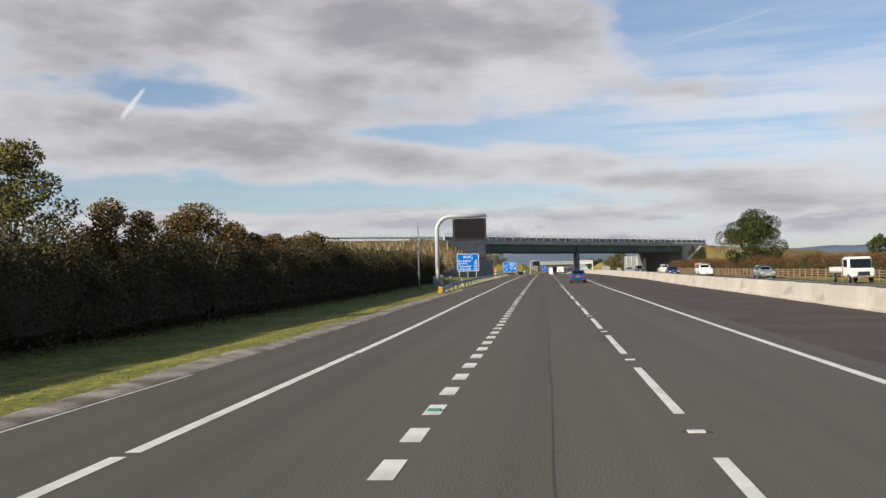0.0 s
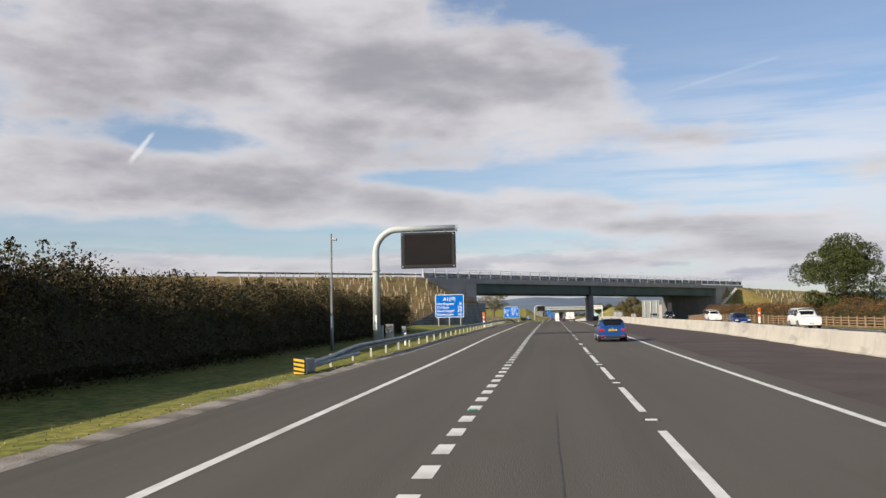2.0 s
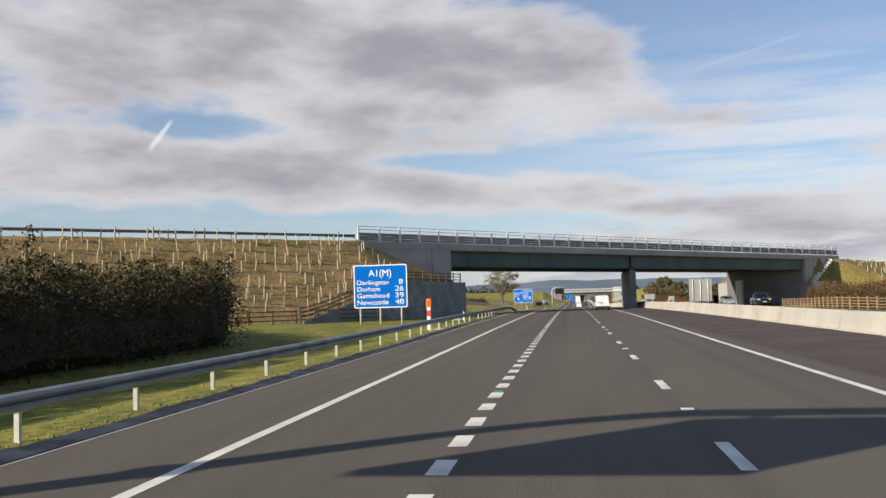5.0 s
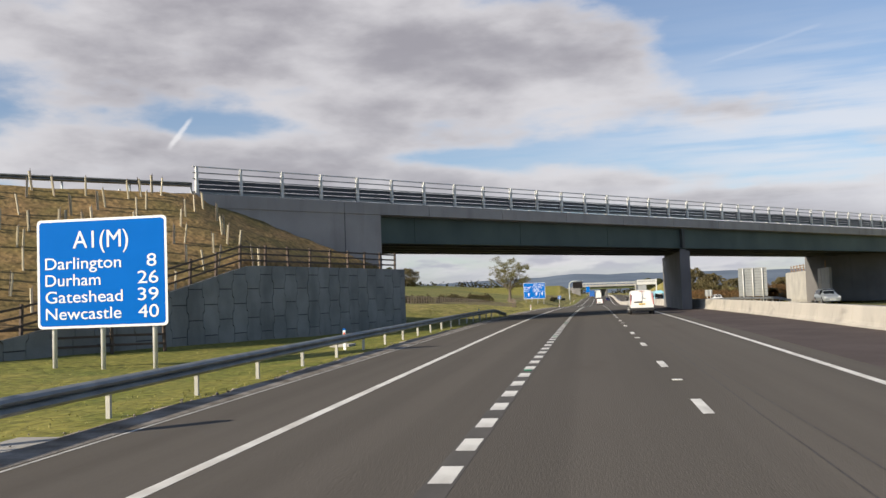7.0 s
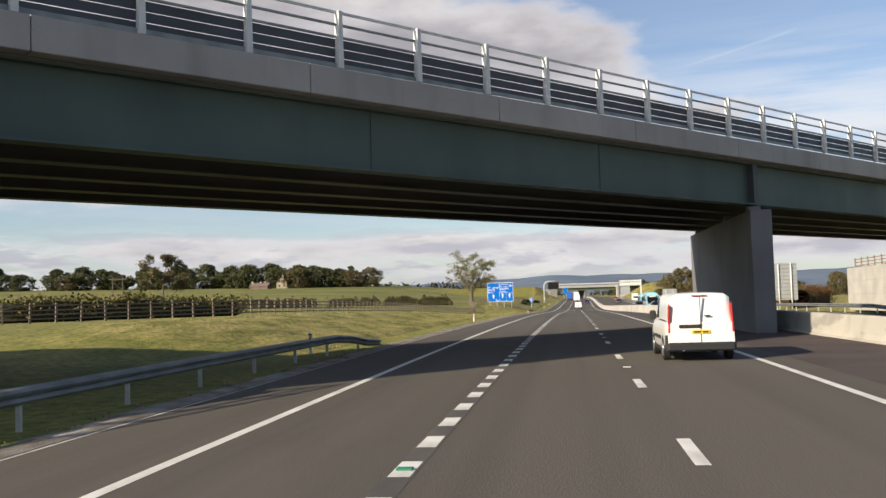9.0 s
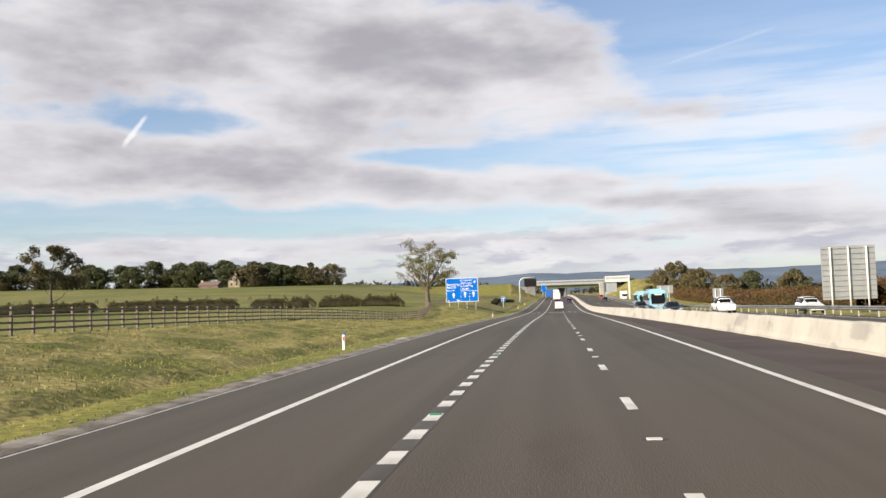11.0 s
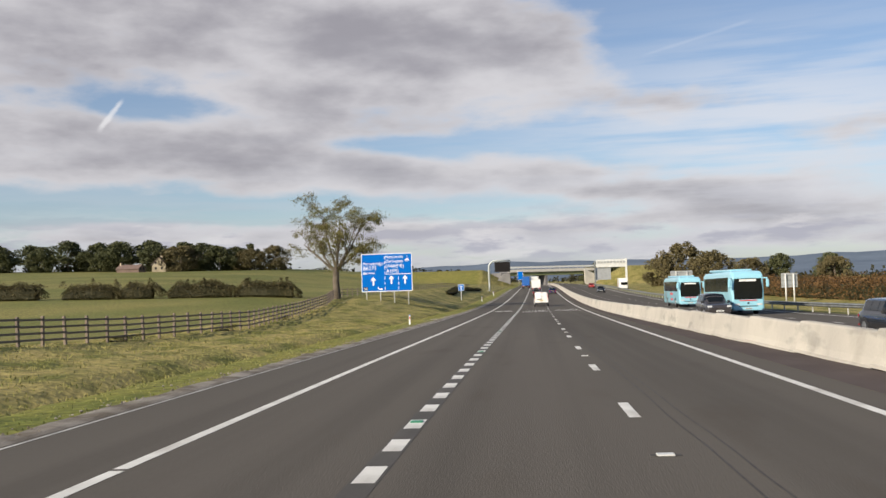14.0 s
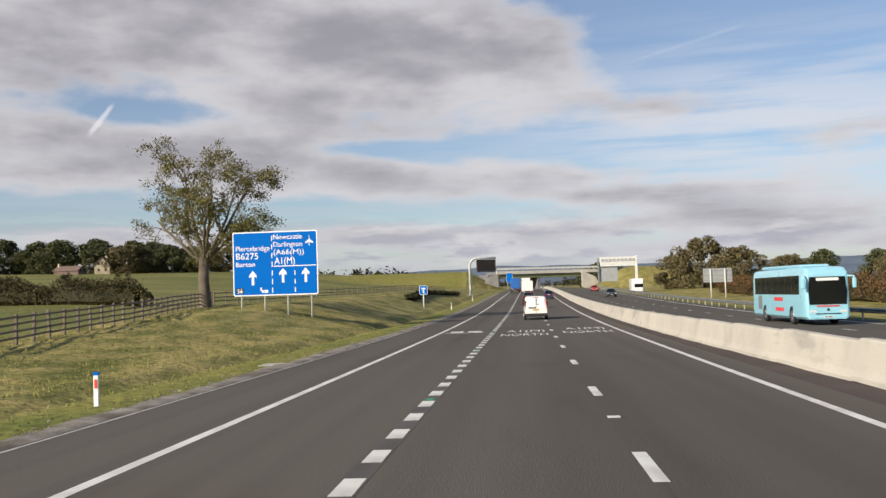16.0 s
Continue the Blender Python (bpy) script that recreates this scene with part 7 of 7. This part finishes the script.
# ---- oncoming traffic ----
def coach(label, x, y, l=12.0, w=2.5, h=3.35, rz=180):
    t = thing("coach", label, "coach", at=pose(x, y, 0, 0, 0, rz))
    rings = []
    for yy, k, drop in ((-l / 2, 0.93, 0.12), (-l / 2 + 0.15, 0.99, 0.03), (-l / 2 + 0.6, 1, 0), (l / 2 - 0.9, 1, 0), (l / 2 - 0.35, 0.985, 0.06), (l / 2 - 0.06, 0.94, 0.28), (l / 2, 0.86, 0.5)):
        hw = w / 2 * k
        half = [(0, 0.32), (hw * 0.9, 0.32), (hw, 0.45), (hw, 1.5), (hw * 0.985, 2.6), (hw * 0.95, h - 0.25 - drop * 0.5), (hw * 0.84, h - 0.06 - drop), (0, h - drop)]
        rings.append([(a, yy, b) for a, b in half] + [(-a, yy, b) for a, b in half[-2:0:-1]])
    part("body", loft(bmesh.new(), rings), M_BUSBLUE, t)
    part("roof_pod", boxes((-0.85, 0.85, -l / 2 + 1.2, l / 2 - 2.2, h - 0.02, h + 0.17), bevel=0.08), M_BUSBLUE, t, "pale blue roof air unit")
    part("windscreen", prism(bmesh.new(), [(-1.02, 1.15), (1.02, 1.15), (1.06, 1.9), (0.98, 2.72), (-0.98, 2.72), (-1.06, 1.9)], l / 2 - 0.1, l / 2 + 0.025), M_GLASS, t, "large dark windscreen")
    part("destination_board", boxes((-0.62, 0.62, l / 2 + 0.026, l / 2 + 0.03, 2.50, 2.66)), M_PLATE_W, t, "pale destination board")
    part("name_bar", boxes((-0.62, 0.62, l / 2 + 0.004, l / 2 + 0.035, 1.03, 1.10)), M_REDTEXT, t, "red unreadable lettering bar")
    part("bumper", boxes((-1.05, 1.05, l / 2 - 0.2, l / 2 + 0.02, 0.34, 0.50), bevel=0.04), M_BUSBLUE, t)
    part("grille_line", boxes((-0.7, 0.7, l / 2 + 0.0, l / 2 + 0.018, 0.60, 0.66)), M_TRIM, t)
    part("badge", tube(bmesh.new(), [(0, l / 2 - 0.02, 0.86), (0, l / 2 + 0.02, 0.86)], 0.08, 14), M_TRIM, t, "plain dark badge")
    plate_bars(t, l / 2 + 0.02, 0.40, M_PLATE_W, True)
    for s in (-1, 1):
        x0, x1 = sorted((s * (w / 2 + 0.004), s * (w / 2 - 0.06)))
        part("side_glazing", boxes((x0, x1, -l / 2 + 0.7, l / 2 - 1.1, 1.72, 2.84), bevel=0.02), M_GLASS, t, "dark window band")
        for k in range(6):
            yb = -l / 2 + 0.7 + (l - 1.8) * (k + 1) / 7
            part("window_divider", boxes((min(s * (w / 2 + 0.003), s * (w / 2 + 0.008)), max(s * (w / 2 + 0.003), s * (w / 2 + 0.008)), yb - 0.03, yb + 0.03, 1.72, 2.84)), M_TRIM, t)
        for z, a, b2 in ((1.35, -0.5, 1.5), (0.72, -0.2, 1.6)):
            part("lettering_bar", boxes((min(s * (w / 2 + 0.002), s * (w / 2 + 0.009)), max(s * (w / 2 + 0.002), s * (w / 2 + 0.009)), a, b2, z, z + 0.22)), M_REDTEXT, t, "red unreadable lettering bar")
        part("emblem", boxes((min(s * (w / 2 + 0.002), s * (w / 2 + 0.007)), max(s * (w / 2 + 0.002), s * (w / 2 + 0.007)), -l / 2 + 1.5, -l / 2 + 2.5, 0.75, 1.65)), M_CARSILVER, t, "pale side emblem panel")
        part("headlamp", boxes((s * 0.84 - 0.22, s * 0.84 + 0.22, l / 2 - 0.12, l / 2 + 0.012, 0.66, 0.86), bevel=0.04), M_LAMP_CLEAR, t, "clear headlamp")
        part("mirror_arm", tube(bmesh.new(), [(s * 1.12, l / 2 - 0.15, 2.75), (s * 1.38, l / 2 + 0.25, 2.72), (s * 1.40, l / 2 + 0.30, 2.25)], [0.05, 0.06, 0.05], 8), M_BUSBLUE, t)
        part("mirror", boxes((s * 1.40 - 0.11, s * 1.40 + 0.11, l / 2 + 0.22, l / 2 + 0.34, 2.05, 2.62), bevel=0.04), M_BUSBLUE, t, "pale blue mirror")
        for yw in (l / 2 - 2.7, -l / 2 + 3.2):
            part("wheel_arch", tube(bmesh.new(), [(s * (w / 2 - 0.2), yw, 0.5), (s * (w / 2 + 0.002), yw, 0.5)], 0.56, 20), M_TRIM, t)
            wheel(t, s * (w / 2 - 0.14), yw, 0.48, 0.28, s)
    return t


coach("pale blue touring coach with red lettering bars", 19.0, 448.0)
coach("pale blue touring coach further back", 18.0, 415.8, l=11.5)
car("pickup", "dark grey car beside the coach", pose(15.2, 409, 0, 0, 0, 180), M_CARGREY, L=4.7, W=1.86, H=1.65, belt=1.0, hood=0.92, group="")
car("hatchback", "black hatchback on the opposite carriageway", pose(17.4, 560, 0, 0, 0, 180), M_CARDARK, L=4.2, W=1.78, H=1.5)
car("hatchback", "black saloon on the opposite carriageway", pose(15.9, 375.5, 0, 0, 0, 180), M_CARDARK, L=4.6, W=1.82, H=1.45)
car("hatchback", "red hatchback far along the opposite carriageway", pose(19.0, 625, 0, 0, 0, 180), M_CARRED, L=4.2, W=1.78, H=1.5)
car("off_road_car", "white square off-road car on the opposite carriageway", pose(24.2, 131.5, 0, 0, 0, 180), M_CARWHITE, L=4.83, W=1.92, H=1.85, belt=1.15, hood=1.08, nose=1.35, rake=0.45, roof_end=0.2, tail=0.05, r=0.37, clear=0.28)
car("hatchback", "dark blue car on the opposite carriageway", pose(22.6, 152, 0, 0, 0, 180), M_CARNAVY, L=4.5, W=1.8, H=1.45)
car("estate_car", "silver green estate car on the opposite carriageway", pose(27.6, 110.5, 0, 0, 0, 180), M_CARSILVER, L=4.5, W=1.8, H=1.52)
car("off_road_car", "white off-road car on the opposite carriageway", pose(25.6, 186, 0, 0, 0, 180), M_CARWHITE, L=4.8, W=1.9, H=1.82, belt=1.12, hood=1.05, nose=1.35, rake=0.5, roof_end=0.2, tail=0.05, r=0.36, clear=0.28)
car("pickup", "dark double-cab pickup under the bridge", pose(26.4, 244.5, 0, 0, 0, 180), M_CARDARK, L=5.2, W=1.9, H=1.8, belt=1.1, hood=1.04, nose=1.4, rake=0.6, roof_end=1.9, tail=1.7, deck=1.08, r=0.37, clear=0.3)
car("estate_car", "silver estate car on the opposite carriageway", pose(26.0, 269.0, 0, 0, 0, 180), M_CARSILVER, L=4.5, W=1.8, H=1.5)
car("pickup", "white double-cab pickup on the opposite carriageway", pose(20.2, 366.8, 0, 0, 0, 180), M_CARWHITE, L=5.2, W=1.9, H=1.8, belt=1.1, hood=1.04, nose=1.4, rake=0.6, roof_end=1.9, tail=1.7, deck=1.08, r=0.37, clear=0.3)
car("hatchback", "white hatchback on the opposite carriageway", pose(25.6, 353.5, 0, 0, 0, 180), M_CARWHITE, L=4.2, W=1.76, H=1.5)
bx = thing("box_van", "white box van on the opposite carriageway", "van", at=pose(24.4, 579, 0, 0, 0, 180))
part("box_body", boxes((-1.1, 1.1, -3.2, 1.2, 0.7, 3.1), bevel=0.04), M_CARWHITE, bx)
part("cab", boxes((-0.98, 0.98, 1.2, 3.0, 0.4, 2.25), bevel=0.18), M_CARWHITE, bx)
part("windscreen", boxes((-0.85, 0.85, 2.9, 3.02, 1.3, 2.05), bevel=0.03), M_GLASS, bx)
for s in (-1, 1):
    for yw in (-2.0, 2.1):
        wheel(bx, s * 0.92, yw, 0.36, 0.22, s)
tk = thing("dropside_truck", "white dropside truck on the opposite carriageway", "truck", at=pose(29.0, 83.5, 0, 0, 0, 180))
part("cab", boxes((-1.0, 1.0, 0.6, 2.2, 0.45, 2.25), bevel=0.16), M_CARWHITE, tk)
part("bonnet", boxes((-0.98, 0.98, 1.9, 3.0, 0.45, 1.25), bevel=0.14), M_CARWHITE, tk)
part("windscreen", prism(bmesh.new(), [(2.18, 1.28), (2.34, 1.25), (2.235, 2.05), (2.1, 2.05)], -0.86, 0.86, "x"), M_GLASS, tk)
part("load_bed", boxes((-1.05, 1.05, -3.0, 0.45, 0.85, 0.98)), M_GALV, tk)
for s in (-1, 1):
    part("dropside", boxes((min(s * 1.02, s * 1.06), max(s * 1.02, s * 1.06), -3.0, 0.45, 0.98, 1.38)), M_CARWHITE, tk)
    part("side_window", boxes((min(s * 0.98, s * 1.006), max(s * 0.98, s * 1.006), 0.9, 1.9, 1.35, 2.0)), M_GLASS, tk)
    part("headlamp", boxes((s * 0.75 - 0.18, s * 0.75 + 0.18, 2.92, 3.01, 0.78, 1.02), bevel=0.03), M_LAMP_CLEAR, tk)
    for yw in (-2.0, 2.1):
        wheel(tk, s * 0.9, yw, 0.36, 0.22, s)
part("tailboard", boxes((-1.05, 1.05, -3.04, -3.0, 0.98, 1.38)), M_CARWHITE, tk)
part("grille", boxes((-0.5, 0.5, 2.98, 3.02, 0.6, 0.95)), M_TRIM, tk)
part("headboard", boxes((-1.0, 1.0, 0.46, 0.52, 0.98, 2.2)), M_GALV_DULL, tk)

# ---- the whole place laid on the road's rise, fall and bend ----
STATIONS = np.arange(-60.0, 900.0, 3.0)
LAID = np.array([laid(y)[:] for y in STATIONS])
below = {ob.name: [] for ob in scene.objects}
for ob in scene.objects:
    if ob.parent:
        below[ob.parent.name].append(ob)


def points_of(ob, world):
    co = np.empty(3 * len(ob.data.vertices), np.float32)
    ob.data.vertices.foreach_get("co", co)
    m = np.array(world)
    return co.reshape(-1, 3) @ m[:3, :3].T + m[:3, 3]


def shift_mesh(ob, world):
    if ob.data.users > 1:
        ob.data = ob.data.copy()
    p = points_of(ob, world)
    for k in (0, 2):
        p[:, k] += np.interp(p[:, 1], STATIONS, LAID[:, k])
    m = np.array(world.inverted())
    ob.data.vertices.foreach_set("co", (p @ m[:3, :3].T + m[:3, 3]).astype(np.float32).ravel())
    ob.data.update()


def reach_y(ob, world):
    ys = []
    if ob.type == "MESH":
        y = points_of(ob, world)[:, 1]
        ys = [y.min(), y.max()]
    for c in below[ob.name]:
        ys += reach_y(c, world @ c.matrix_basis)
    return [min(ys), max(ys)] if ys else []


def lay(ob, above, top):
    """Short things move as one, long ones bend; dashes and studs lie along the slope."""
    world = above @ ob.matrix_basis
    if top and ob.type == "MESH":
        shift_mesh(ob, world)
        return
    span = reach_y(ob, world)
    if not span:
        return
    if span[1] - span[0] < 9.0 or ob.name.startswith(("overbridge", "far_bridge")):
        y = 245.0 if ob.name.startswith("overbridge") else (span[0] + span[1]) / 2
        turn = Matrix.Identity(4)
        if ob.name.startswith(("dash", "road_stud")):
            turn = Matrix.Rotation(math.atan(knots(RISE, y + 1) / 2 - knots(RISE, y - 1) / 2), 4, "X")
        put = Matrix.Translation(laid(y) + world.translation) @ turn @ Matrix.Translation(-world.translation) @ world
        ob.matrix_basis = above.inverted() @ put
    else:
        if ob.type == "MESH":
            shift_mesh(ob, world)
        for c in below[ob.name]:
            lay(c, world, False)


bpy.context.view_layer.update()
for ob in list(scene.objects):
    if ob.parent is None and ob.type in ("MESH", "EMPTY"):
        lay(ob, Matrix.Identity(4), True)
